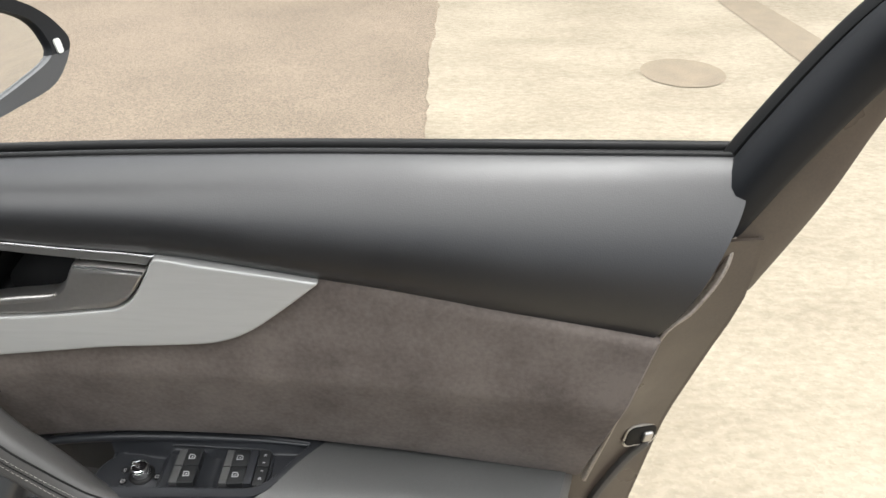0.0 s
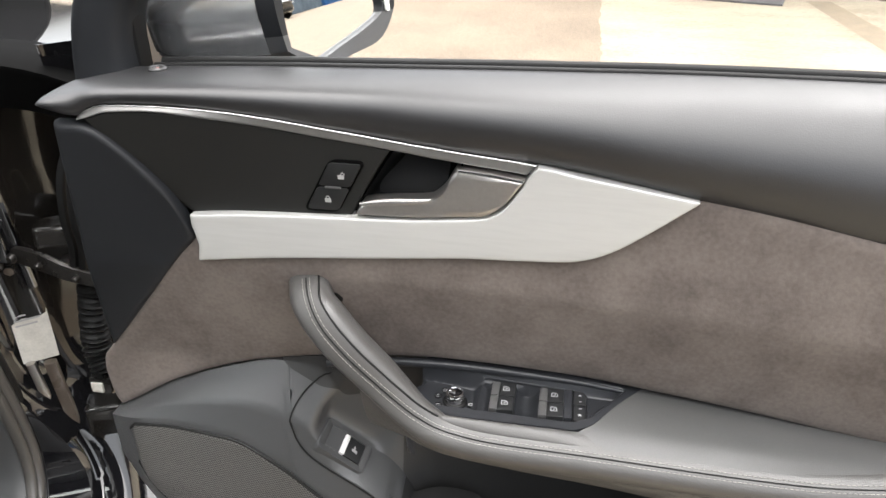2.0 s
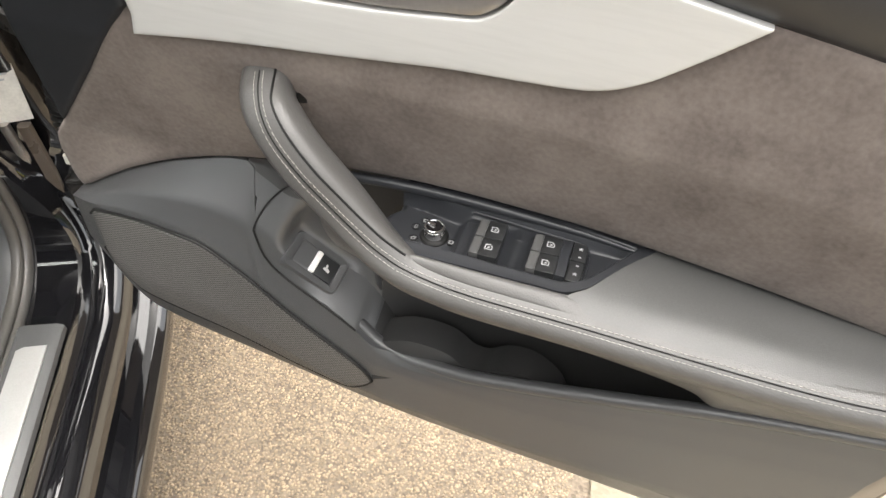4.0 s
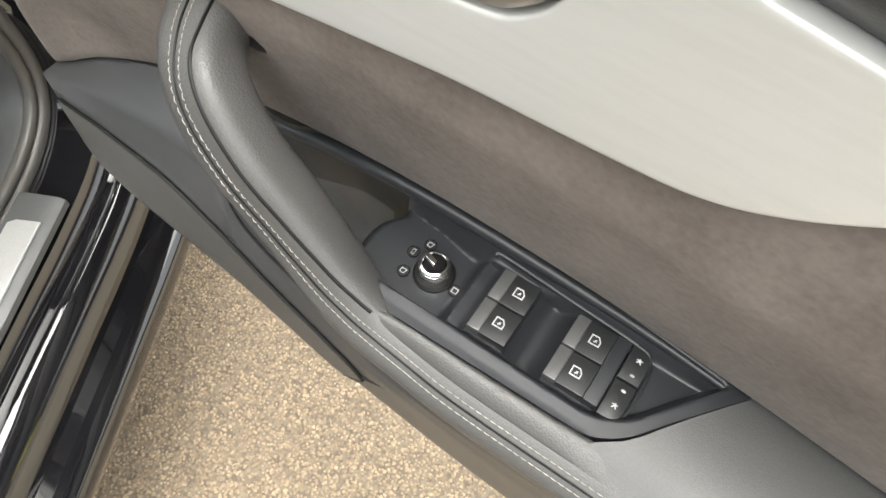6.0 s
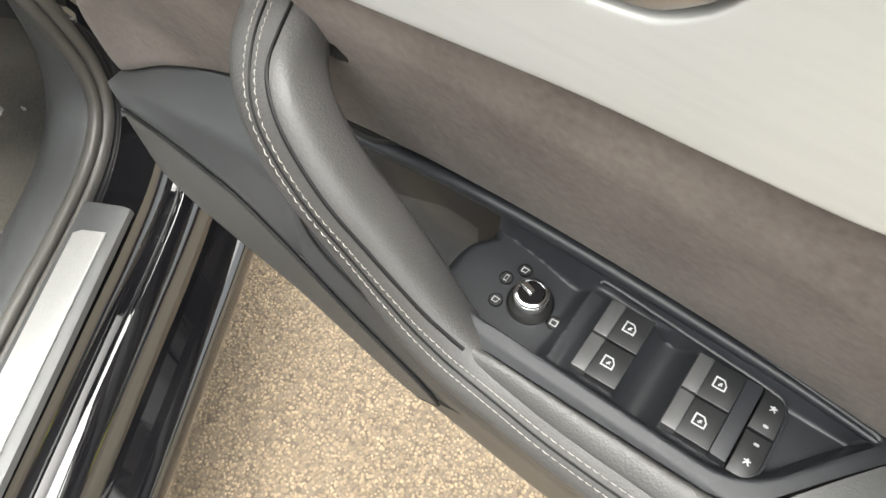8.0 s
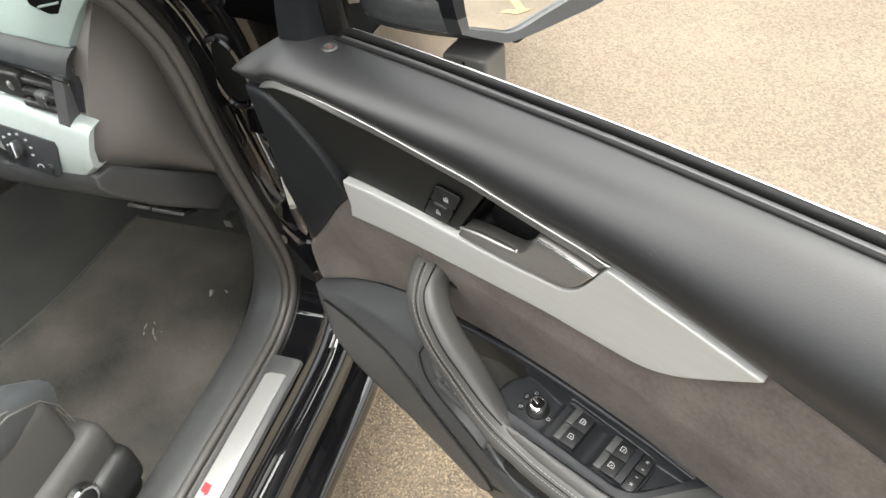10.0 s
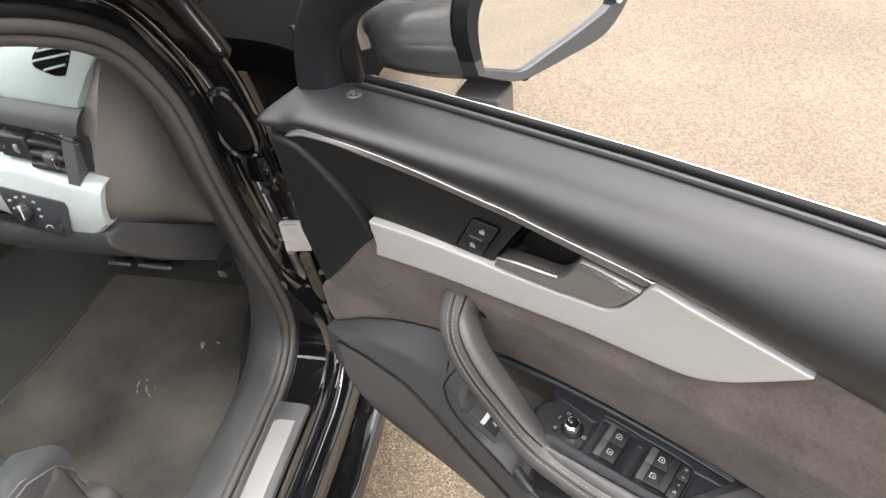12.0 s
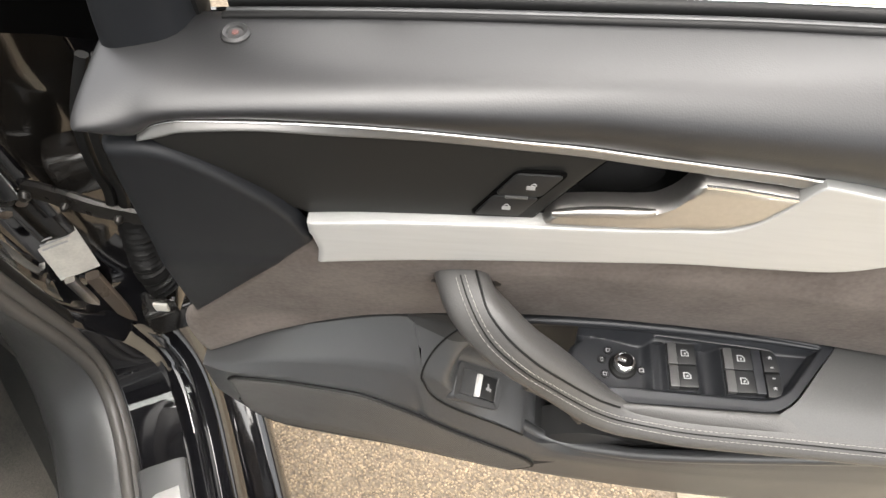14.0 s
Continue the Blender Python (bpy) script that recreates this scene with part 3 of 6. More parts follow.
for j in range(31):
    v = j / 30
    row = []
    for i in range(121):
        x = lerp(-0.682 + 0.016 * clamp((v - 0.5) * 2) ** 2, 0.108 - 0.045 * clamp((v - 0.10) / 0.90), i / 120)
        a, r, b = (virt_y(x), virt_z(x)), (ridge_y(x), ridge_z(x)), (low_bot_y(x), low_bot(x))
        mid = (lerp(r[0], b[0], 0.25) - 0.004, lerp(r[1], b[1], 0.55))
        q = (a, (lerp(a[0], r[0], 0.75), lerp(a[1], r[1], 0.45)), r, mid, (b[0] - 0.006, b[1] + 0.010), b)
        s0 = 0.0
        while s0 < 1.9 and lerp(q[int(s0)][1], q[int(s0) + 1][1], s0 % 1) > low_top(x) + 0.0005:
            s0 += 0.02
        s = s0 + v * (len(q) - 1 - s0)
        k = min(int(s), len(q) - 2)
        t = s - k
        t = t * t * (3 - 2 * t) * 0.25 + t * 0.75
        row.append((x, lerp(q[k][0], q[k + 1][0], t), lerp(q[k][1], q[k + 1][1], t)))
    rows.append(row)
def virt(x, z):
    """Depth of the ledge's unbroken surface at (x, z), above its ridge."""
    a, r = (virt_y(x), virt_z(x)), (ridge_y(x), ridge_z(x))
    m = (lerp(a[0], r[0], 0.75), lerp(a[1], r[1], 0.45))
    if z > m[1]:
        return lerp(m[0], a[0], clamp((z - m[1]) / max(1e-4, a[1] - m[1])))
    return lerp(r[0], m[0], clamp((z - r[1]) / max(1e-4, m[1] - r[1])))


def flush(x, y, z):
    """Bring the niche up to the ledge at its front end."""
    k = clamp((x + 0.445) / 0.075)
    k = k * k * (3 - 2 * k)
    return (x, lerp(min(y, virt(x, z) + 0.0012), y, k), z)


lower = part("lower_carrier", grid([[dent(p) for p in r] for r in rows], (0, 0.008, -0.002)), plastic_low, door, "dark grey moulded lower door panel")


def low_at(x, z):
    """Depth of the lower carrier at (x, z), below its ridge."""
    r, b = (ridge_y(x), ridge_z(x)), (low_bot_y(x), low_bot(x))
    mid = (lerp(r[0], b[0], 0.25) - 0.004, lerp(r[1], b[1], 0.55))
    if z > mid[1]:
        return lerp(mid[0], r[0], clamp((z - mid[1]) / (r[1] - mid[1])))
    return lerp(b[0] - 0.006, mid[0], clamp((z - b[1]) / (mid[1] - b[1])))


# loudspeaker grille
sp_top = fx((-0.655, 0.570), (-0.648, 0.578), (-0.587, 0.586), (-0.531, 0.584), (-0.480, 0.559), (-0.43, 0.520), (-0.373, 0.482), (-0.350, 0.462), (-0.345, 0.452))
sp_bot = fx((-0.655, 0.520), (-0.642, 0.478), (-0.625, 0.456), (-0.52, 0.438), (-0.42, 0.420), (-0.385, 0.420), (-0.358, 0.434), (-0.345, 0.450))
grille_mat = mat("perforated_black_grille", (0.125, 0.121, 0.117), 0.5, var=0.08, grain=900)
gn, gl = grille_mat.node_tree.nodes, grille_mat.node_tree.links
gco, gmp, gvo, grp = gn.new("ShaderNodeTexCoord"), gn.new("ShaderNodeMapping"), gn.new("ShaderNodeTexVoronoi"), gn.new("ShaderNodeBump")
gmp.inputs["Rotation"].default_value = (0, radians(28), 0)
gmp.inputs["Scale"].default_value = (360, 0.0, 360)
gvo.inputs["Scale"].default_value, gvo.inputs["Randomness"].default_value = 1.0, 0.0
gl.new(gco.outputs["Object"], gmp.inputs[0])
gl.new(gmp.outputs[0], gvo.inputs["Vector"])
grp.inputs["Strength"].default_value, grp.inputs["Distance"].default_value = 0.5, 0.0004
gl.new(gvo.outputs[0], grp.inputs["Height"])
gl.new(grp.outputs[0], gn["Principled BSDF"].inputs["Normal"])
holes, gmx = gn.new("ShaderNodeMapRange"), gn.new("ShaderNodeMix")
holes.inputs["From Min"].default_value, holes.inputs["From Max"].default_value = 0.30, 0.44
holes.inputs["To Min"].default_value, holes.inputs["To Max"].default_value = 0.15, 1.0
gl.new(gvo.outputs[0], holes.inputs[0])
gmx.data_type, gmx.blend_type = "RGBA", "MULTIPLY"
gmx.inputs["Factor"].default_value = 1.0
gl.new(gn["Principled BSDF"].inputs["Base Color"].links[0].from_socket, gmx.inputs[6])
gl.new(holes.outputs[0], gmx.inputs[7])
gl.new(gmx.outputs[2], gn["Principled BSDF"].inputs["Base Color"])
part("speaker_grille", band(sp_top, sp_bot, -0.6545, -0.3455, lambda x, z: low_at(x, z) - 0.0005, 0.0028, 0.004, nu=60, nv=16, thick=0.004), grille_mat, lower, "fine perforated loudspeaker grille")
groove = []
for f, xs in ((sp_top, [lerp(-0.655, -0.345, i / 40) for i in range(41)]), (sp_bot, [lerp(-0.345, -0.655, i / 40) for i in range(41)])):
    groove += [Vector((x, low_at(x, f(x)) - 0.0016, f(x))) for x in xs]
part("grille_rim", loft(groove, (0.0016, 0.0016), up=(0, 1, 0), n=6), rubber, lower, "dark rim line round the grille")

# rounded rim of the pocket and the niche
rim = [Vector((x, low_top_y(x) + 0.004, low_top(x) - 0.0045)) for x in [lerp(-0.372, 0.106, i / 80) for i in range(81)]]
part("pocket_rim", loft(rim, (0.0060, 0.0062), up=(0, 1, 0), n=12), plastic_low, lower, "rounded pocket rim")

# recessed niche and storage pocket behind the rim
rec_low_y = fx((-0.49, 0.512), (-0.43, 0.508), (-0.39, 0.510), (-0.33, 0.512), (-0.25, 0.512), (0.13, 0.490))
rec_low_z = fx((-0.49, 0.665), (-0.455, 0.628), (-0.430, 0.600), (-0.390, 0.566), (-0.360, 0.538), (-0.335, 0.495), (-0.31, 0.455), (-0.25, 0.430), (0.13, 0.430))
rows = []
for j in range(19):
    v = j / 18
    row = []
    for i in range(181):
        x = lerp(-0.478, 0.105, i / 180)
        a, b = (card(x, 0.66) + 0.001, suede_low(x) + 0.002), (rec_low_y(x), rec_low_z(x))
        row.append(dent(flush(x, lerp(a[0], b[0], v) + 0.012 * math.sin(math.pi * v) * clamp((x + 0.40) / 0.08), lerp(a[1], b[1], v))))
    rows.append(row)
# Under grip and armrest the moulding turns darker: shade painted into the recess.
part("niche_wall", grid([r[:40] for r in rows[:9]], (0, 0.004, 0)), plastic, door, "wall behind the pull handle, shade put into its colour")
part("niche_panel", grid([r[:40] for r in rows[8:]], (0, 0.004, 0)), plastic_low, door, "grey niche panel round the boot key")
part("storage_recess", grid([r[39:] for r in rows], (0, 0.004, 0)), plastic, door, "recessed pocket wall, shade put into its colour")
rows = [[dent(flush(x, lerp(rec_low_y(x), virt(x, low_top(x)) + 0.0008 if x < -0.36 else low_top_y(x) + 0.004, v), lerp(rec_low_z(x), low_top(x) if x < -0.36 else min(rec_low_z(x) - 0.004, low_top(x) - 0.003), v))) for x in [lerp(-0.474, 0.104, i / 180) for i in range(181)]] for v in [j / 12 for j in range(13)]]
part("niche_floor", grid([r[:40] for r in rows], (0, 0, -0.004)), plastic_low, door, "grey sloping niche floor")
part("pocket_floor", grid([r[39:] for r in rows], (0, 0, -0.004)), plastic, door, "pocket floor, shade put into its colour")
# bottle holder step inside the pocket
step = [Vector((x, 0.498, z)) for x, z in ((-0.345, 0.500), (-0.31, 0.517), (-0.272, 0.515), (-0.252, 0.500), (-0.235, 0.498), (-0.215, 0.512), (-0.19, 0.513), (-0.165, 0.496), (-0.15, 0.47))]
step = cr(step, 5)
rows = [[p + Vector((0, -0.026 * k, 0.0)) + Vector((0, 0, -0.09 * max(0, k - 1))) for p in step] for k in (-0.3, 0, 0.5, 0.95, 1.05, 1.5)]
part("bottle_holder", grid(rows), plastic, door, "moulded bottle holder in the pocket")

# thin gap round the niche
def niche_y(x, z):
    """Depth of the niche panel at (x, z)."""
    a, b = (card(x, 0.66) + 0.001, suede_low(x) + 0.002), (rec_low_y(x), rec_low_z(x))
    return flush(x, lerp(a[0], b[0], clamp((a[1] - z) / (a[1] - b[1]))), z)[1]


gap = cr([(-0.424, 0.502, 0.659), (-0.440, 0.500, 0.650), (-0.456, 0.497, 0.632), (-0.4635, 0.493, 0.612), (-0.458, 0.487, 0.592), (-0.438, 0.482, 0.5715), (-0.391, 0.480, 0.542), (-0.366, 0.476, 0.525)], 6)
gap = [Vector((p.x, niche_y(p.x, p.z) - 0.0004, p.z)) for p in gap[:19]] + [Vector((x, virt(x, low_top(x)) - 0.0002, low_top(x))) for x in [lerp(-0.4615, -0.362, i / 24) for i in range(25)]]
part("niche_gap", loft([dent(p) for p in gap], (0.0010, 0.0010), up=(0, 1, 0), n=6), rubber, door, "dark gap line round the niche")

# boot release key in the niche
bright_lip = mat("bright_key_lip", (0.72, 0.72, 0.71), 0.4, var=0.03)
hole, body = rounded(0.0455, 0.0240, 0.002), rounded(0.062, 0.0370, 0.006)
rings = [[nm @ Vector((x * k + 0.001, y * k, d)) for x, y in o] for o, k, d in ((body, 1.06, -0.030), (body, 1.0, -0.0012), (body, 0.975, 0.0), (hole, 1.03, 0.0), (hole, 1.0, -0.0006), (hole, 1.0, -0.0070))]
boot_key = part("boot_key_surround", grid([r + r[:1] for r in rings]), plastic_low, door, "grey boot release key surround")
part("boot_key_well", slab(hole, 0.0006, nm @ Matrix.Translation((0.001, 0, -0.0070)), 0.0), groove_black, boot_key, "dark key well")
part("well_step", block(-0.0165, -0.0030, -0.0100, 0.0112, -0.0064, -0.0035, 0.0008, nm), key_mat, boot_key, "dark finger rest in the key well")
part("boot_key", block(0.0026, 0.0226, -0.0112, 0.0112, -0.0064, 0.0006, 0.001, nm), key_mat, boot_key, "black boot release key")
part("boot_key_lip", block(-0.0032, 0.0024, -0.0112, 0.0112, -0.0064, 0.0018, 0.0014, nm, segs=3), bright_lip, boot_key, "bright silver key lip")
part("boot_mark", merge(slab([(0.006, -0.002), (0.013, -0.003), (0.013, 0.000), (0.010, 0.0005), (0.009, 0.004), (0.0075, 0.004), (0.0078, 0.0005), (0.006, 0.0)], 0.0002, nm @ Matrix.Translation((0.003, 0, 0.0007)))), ink_grey, boot_key, "pale printed boot mark", smooth=False)

# ---- pull handle running into the armrest ----
stitch = cr([(-0.4325, 0.486, 0.789), (-0.424, 0.464, 0.783), (-0.413, 0.447, 0.773), (-0.400, 0.437, 0.760), (-0.380, 0.431, 0.741), (-0.360, 0.4295, 0.722), (-0.340, 0.428, 0.704),
             (-0.320, 0.4265, 0.688), (-0.298, 0.425, 0.676), (-0.270, 0.423, 0.6705), (-0.235, 0.420, 0.670), (-0.16, 0.418, 0.6705), (-0.05, 0.4155, 0.6695), (0.02, 0.414, 0.671), (0.065, 0.414, 0.6755), (0.092, 0.4165, 0.6785), (0.108, 0.422, 0.679)], 7)
N = len(stitch) - 1


def inward(t):
    """Direction from the stitching into the grip."""
    a = clamp((t - 0.25) / 0.28)
    a = a * a * (3 - 2 * a)
    e = clamp(t / 0.19)
    e = e * e * (3 - 2 * e)
    n = Vector((0.04 * (1 - a), lerp(0.92, 0.56, a), lerp(-0.34, -0.83, a)))
    return Vector((0.10, 0.30, -0.95)).lerp(n, e).normalized()


def grip_size(t):
    """Half width and half thickness of the grip, which passes into the armrest roll."""
    a = clamp((t - 0.2) / 0.35)
    e = 1 - 0.28 * clamp((t - 0.95) / 0.05) ** 2
    return (lerp(0.0200, 0.0158, a) * e, lerp(0.0175, 0.0190, a) * e)


core = []
for i, p in enumerate(stitch):
    n = inward(i / N)
    d = (stitch[min(i + 1, N)] - stitch[max(i - 1, 0)]).normalized()
    across = d.cross((n - d * n.dot(d)).normalized())
    k = clamp((i / N - 0.25) / 0.30)
    core.append(p + n * (grip_size(i / N)[1] - 0.0006) + across * lerp(0.0004, 0.0016, k))
core = [core[0] + Vector((-0.004, 0.030, 0.006)), core[0] + Vector((-0.002, 0.012, 0.003))] + core
M = len(core) - 1
armrest = part("armrest", loft(core, lambda t: grip_size(clamp((t * M - 2) / N)), up=lambda t: inward(clamp((t * M - 2) / N)), n=28, power=3.0), leather_soft, door, "grey leather pull handle and armrest roll")
part("grip_socket", block(-0.456, -0.398, 0.489, 0.500, 0.758, 0.800, 0.006), rubber, armrest, "dark socket of the pull handle")

# twin rows of stitching, on the face of the roll
def on_roll(i, across):
    """A point on the roll's front face, across metres beside the seam."""
    i = clamp(i, 1, N - 1)
    k = int(i)
    p, q = stitch[k].lerp(stitch[min(k + 1, N)], i - k), core[k + 2].lerp(core[min(k + 3, M)], i - k)
    n = inward(i / N)
    d = (stitch[min(k + 1, N)] - stitch[k - 1]).normalized()
    u = (n - d * n.dot(d)).normalized()
    s = d.cross(u)
    a, b = grip_size(i / N)
    w = clamp((p - q).dot(s) + across, -a * 0.98, a * 0.98)
    return q + s * w - u * b * (1 - abs(w / a) ** 3.0) ** (1 / 3.0), u


for side in (-1, 1):
    bm = bmesh.new()
    i = 2.0
    while i < N - 2:
        seg = (stitch[int(i) + 1] - stitch[int(i)]).length
        step = 0.0042 / seg
        (p0, u0), (pm, um), (p1, u1) = (on_roll(i + step * f, side * 0.0034) for f in (0.12, 0.5, 0.88))
        q = loft([p0 - u0 * 0.0001, pm - um * 0.0007, p1 - u1 * 0.0001], lambda t: (0.00020 + 0.00012 * math.sin(math.pi * t),) * 2, up=(0.3, 0.8, 0.5), n=5, power=2)
        me = bpy.data.meshes.new("tmp")
        q.to_mesh(me)
        q.free()
        bm.from_mesh(me)
        bpy.data.meshes.remove(me)
        i += step
    part("stitching", bm, thread, armrest, "pale grey seam stitching", kind="stuff", weld=False)
part("seam", loft([on_roll(i * 0.5, 0)[0] - on_roll(i * 0.5, 0)[1] * 0.0002 for i in range(4, 2 * N - 2)], (0.0007, 0.0006), up=(0.3, 0.8, 0.5), n=6), rubber, armrest, "dark leather seam line")
# inner seam of the grip, towards the window keys
rings = [v.co.copy() for v in armrest.data.vertices]
k0 = int(0.30 * N)
aim = on_roll(k0, grip_size(k0 / N)[0] * 0.62 + 0.0)[0]
col = min(range(28), key=lambda q: (rings[(k0 + 2) * 28 + q] - aim).length)
inner = [rings[k * 28 + col] for k in range(3, int(0.50 * N))]
part("inner_seam", loft(inner, (0.0009, 0.0010), up=(0.3, 0.8, 0.5), n=6), rubber, armrest, "dark inner seam line")

# armrest top behind the roll
top_front = fx((-0.18, 0.6800), (0.0, 0.6800), (0.065, 0.6835), (0.105, 0.685))


def panel_right(y):
    """The key panel's slanting end with its rounded front corner."""
    k = 1 - clamp((y - 0.4385) / 0.016)
    return lerp(-0.165, -0.112, (y - 0.4385) / 0.0715) - 0.014 * (1 - math.sqrt(max(0.0, 1 - k * k)))


def roll_top(x):
    """Where the roll's face turns over into the armrest's upper side."""
    k = min(range(len(stitch)), key=lambda q: abs(stitch[q].x - x))
    k = clamp(k, 1, N - 1)
    f = clamp((x - stitch[k - 1].x) / max(1e-5, stitch[k + 1].x - stitch[k - 1].x))
    p = stitch[k - 1].lerp(stitch[k + 1], f)
    return p.y + 0.0066, p.z + 0.0046


def top_z(x, y):
    """Height of the armrest's upper side."""
    k = clamp((y - 0.432) / 0.07)
    return lerp(top_front(x), suede_low(x) - 0.004, k) + 0.0035 * math.sin(math.pi * k)


rows = []
for j in range(13):
    v = j / 12
    row = []
    for i in range(41):
        u = i / 40
        xr = 0.109 + 0.014 * v
        xl = panel_right(max(0.4386, lerp(0.4275, 0.510, v))) + 0.0006
        x = lerp(xl, xr, u)
        y0, z0 = roll_top(x)
        y = lerp(y0, card(x, 0.69) + 0.004, v)
        z = top_z(x, y) if y > 0.4388 else lerp(z0, top_z(x, 0.4388), (y - y0) / (0.4388 - y0))
        e = clamp((1 - u) * (xr - xl) / 0.012)
        row.append((x, y, z - 0.010 * (1 - math.sqrt(max(0, 1 - (1 - e) ** 2)))))
    rows.append(row)
rows2 = []
for j in range(17):
    v = j / 16
    row = []
    for i in range(33):
        x = lerp(-0.325, -0.150, i / 32)
        y0, z0 = roll_top(x)
        k = clamp((x + 0.325) / 0.035)
        y1, z1 = lerp(y0 + 0.004, 0.4388, k), lerp(z0 - 0.003, 0.6806, k)
        row.append((x, lerp(y0, y1, v), lerp(z0, z1, v ** 0.9) + clamp((-0.155 - x) / 0.035) * (0.0026 * k * math.sin(math.pi * v) ** 0.8 - 0.0034 * clamp((v - 0.8) / 0.2) ** 2)))
    rows2.append(row)
part("armrest_shoulder", grid(rows2, (0, 0, -0.006)), leather_soft, armrest, "grey leather shoulder beside the key panel")
part("armrest_top", grid(rows, (0, 0, -0.010)), armrest_mat, armrest, "padded grey leather armrest top")

# apron below the roll, closing the pocket towards the latch end
apron_low = fx((-0.40, 0.640), (-0.341, 0.633), (-0.297, 0.622), (-0.23, 0.613), (-0.174, 0.609), (-0.093, 0.600), (-0.055, 0.592), (-0.037, 0.581), (0.0, 0.588), (0.108, 0.615))
apron_low_y = fx((-0.40, 0.470), (-0.3, 0.452), (-0.17, 0.448), (-0.05, 0.448), (0.125, 0.438))
rows = []
for j in range(10):
    v = j / 9
    row = []
    for i in range(71):
        x = lerp(-0.372, 0.108 - 0.003 * v, i / 70)
        k = min(range(len(stitch)), key=lambda q: abs(stitch[q].x - x))
        t = k / N
        c = core[k + 2]
        f = clamp((x + 0.33) / 0.12)
        y0 = lerp(c.y - grip_size(t)[1] * 0.62, stitch[k].y + 0.0012, f)
        z0 = lerp(c.z - grip_size(t)[0] * 0.70, stitch[k].z - 0.010, f)
        bulge = 0.005 * math.sin(math.pi * v)
        row.append((x, lerp(y0, apron_low_y(x), v) - bulge, lerp(z0, min(apron_low(x), z0 - 0.010), v)))
    rows.append(row)
part("armrest_apron", grid(rows, (0, 0.005, 0)), leather_soft, armrest, "grey leather armrest apron over the pocket")

# ---- window and mirror key panel ----
def bz_back(x):
    return card(x, 0.69) + 0.004


panel_z = 0.6800
crease = fx((-0.335, 0.5075), (-0.300, 0.503), (-0.271, 0.4975), (-0.262, 0.5000), (-0.170, 0.4935), (-0.12, 0.4930))


def bz(x, y):
    """Height of the key panel: a raised rim round a sunken field that falls to the mirror knob."""
    front = lerp(0.440, 0.4455, clamp((-0.16 - x) / 0.2))
    back = bz_back(x) - 0.003
    right = lerp(-0.161, -0.114, (y - 0.443) / 0.06)
    a, b = y - front, (right - x) * 0.78
    d = min(a, b) - 0.25 * max(0.0, 0.016 - abs(a - b)) ** 2 / 0.016
    rim = clamp((d - 0.0065) / 0.006)
    rise = clamp((back - 0.003 - y) / (back - 0.003 - crease(x)))
    rim = rim * rim * (3 - 2 * rim) * rise * rise * (3 - 2 * rise)
    fall = clamp((-0.262 - x) / 0.012)
    fall = fall * fall * (3 - 2 * fall)
    top = lerp(0.6808, suede_low(x) - 0.003, clamp((y - front) / (back - front)))
    floor = lerp(panel_z - 0.0065, 0.6635, fall)
    for x0, x1 in ((-0.2315, -0.2085), (-0.2660, -0.2550)):
        if x0 < x < x1 and 0.4530 < y < 0.4985:
            floor -= (0.0110 if x1 > -0.22 else 0.004) * math.sin(math.pi * (x - x0) / (x1 - x0)) ** 0.8
    return lerp(top, min(top, floor), rim)


rows = []
for j in range(81):
    v = j / 80
    row = []
    for i in range(161):
        u = i / 160
        xl = -0.337 + 0.010 * abs(2 * clamp(v / 0.8) - 1) ** 4
        y0 = lerp(0.4385, bz_back(-0.2), v)
        x = lerp(xl, panel_right(y0), u)
        yy = lerp(0.4385, bz_back(x), v)
        edge_fall = clamp((xl + 0.006 - x) / 0.006)
        row.append((x, yy, bz(x, yy) - 0.004 * edge_fall ** 2))
    rows.append(row)
panel = part("key_panel", grid(rows, (0, 0, -0.012)), bezel_mat, door, "satin black window key panel")
flank = [[Vector(r[0]) + Vector((0.004 * k, 0.0, -0.050 * k)) for r in rows] for k in (0, 0.15, 0.5, 1)]
part("panel_flank", grid(flank, (0.003, 0, 0)), bezel_mat, panel, "steep black flank of the key panel")
ledge = [Vector((x, card(x, 0.69) - 0.0035, suede_low(x) - 0.0065)) for x in [lerp(-0.428, -0.118, i / 40) for i in range(41)]]
part("panel_ledge", loft(ledge, lambda t: (0.0042 - 0.0022 * clamp((t - 0.55) / 0.45), 0.0046 - 0.0026 * clamp((t - 0.55) / 0.45)), up=(0, 1, 0), n=12), bezel_mat, panel, "rounded black ledge below the suede")


def ring_mark(outline, k, h=0.00015):
    """A printed outline: a flat ring between an outline and its scaled copy."""
    a, b = [Vector((x, y, h)) for x, y in outline], [Vector((x * k, y * k, h)) for x, y in outline]
    return grid([a + a[:1], b + b[:1]], (0, 0, -h))


def window_mark(s):
    """A small car window with an arrow, as printed on the keys."""
    ring = [(-1, -0.9), (1.0, -0.9), (1.0, 0.1), (0.35, 0.95), (-1, 0.95)]
    a = ring_mark([(s * x, s * y) for x, y in ring], 0.76)
    b = slab([(s * x * 0.34, s * y * 0.34 - 0.1 * s) for x, y in ((-1, -0.2), (-0.3, -1), (0.2, -0.3), (1, -0.6), (0.6, 0.4), (1, 1), (-0.2, 0.8), (-0.3, 0.1))], 0.00015)
    return merge(a, b)


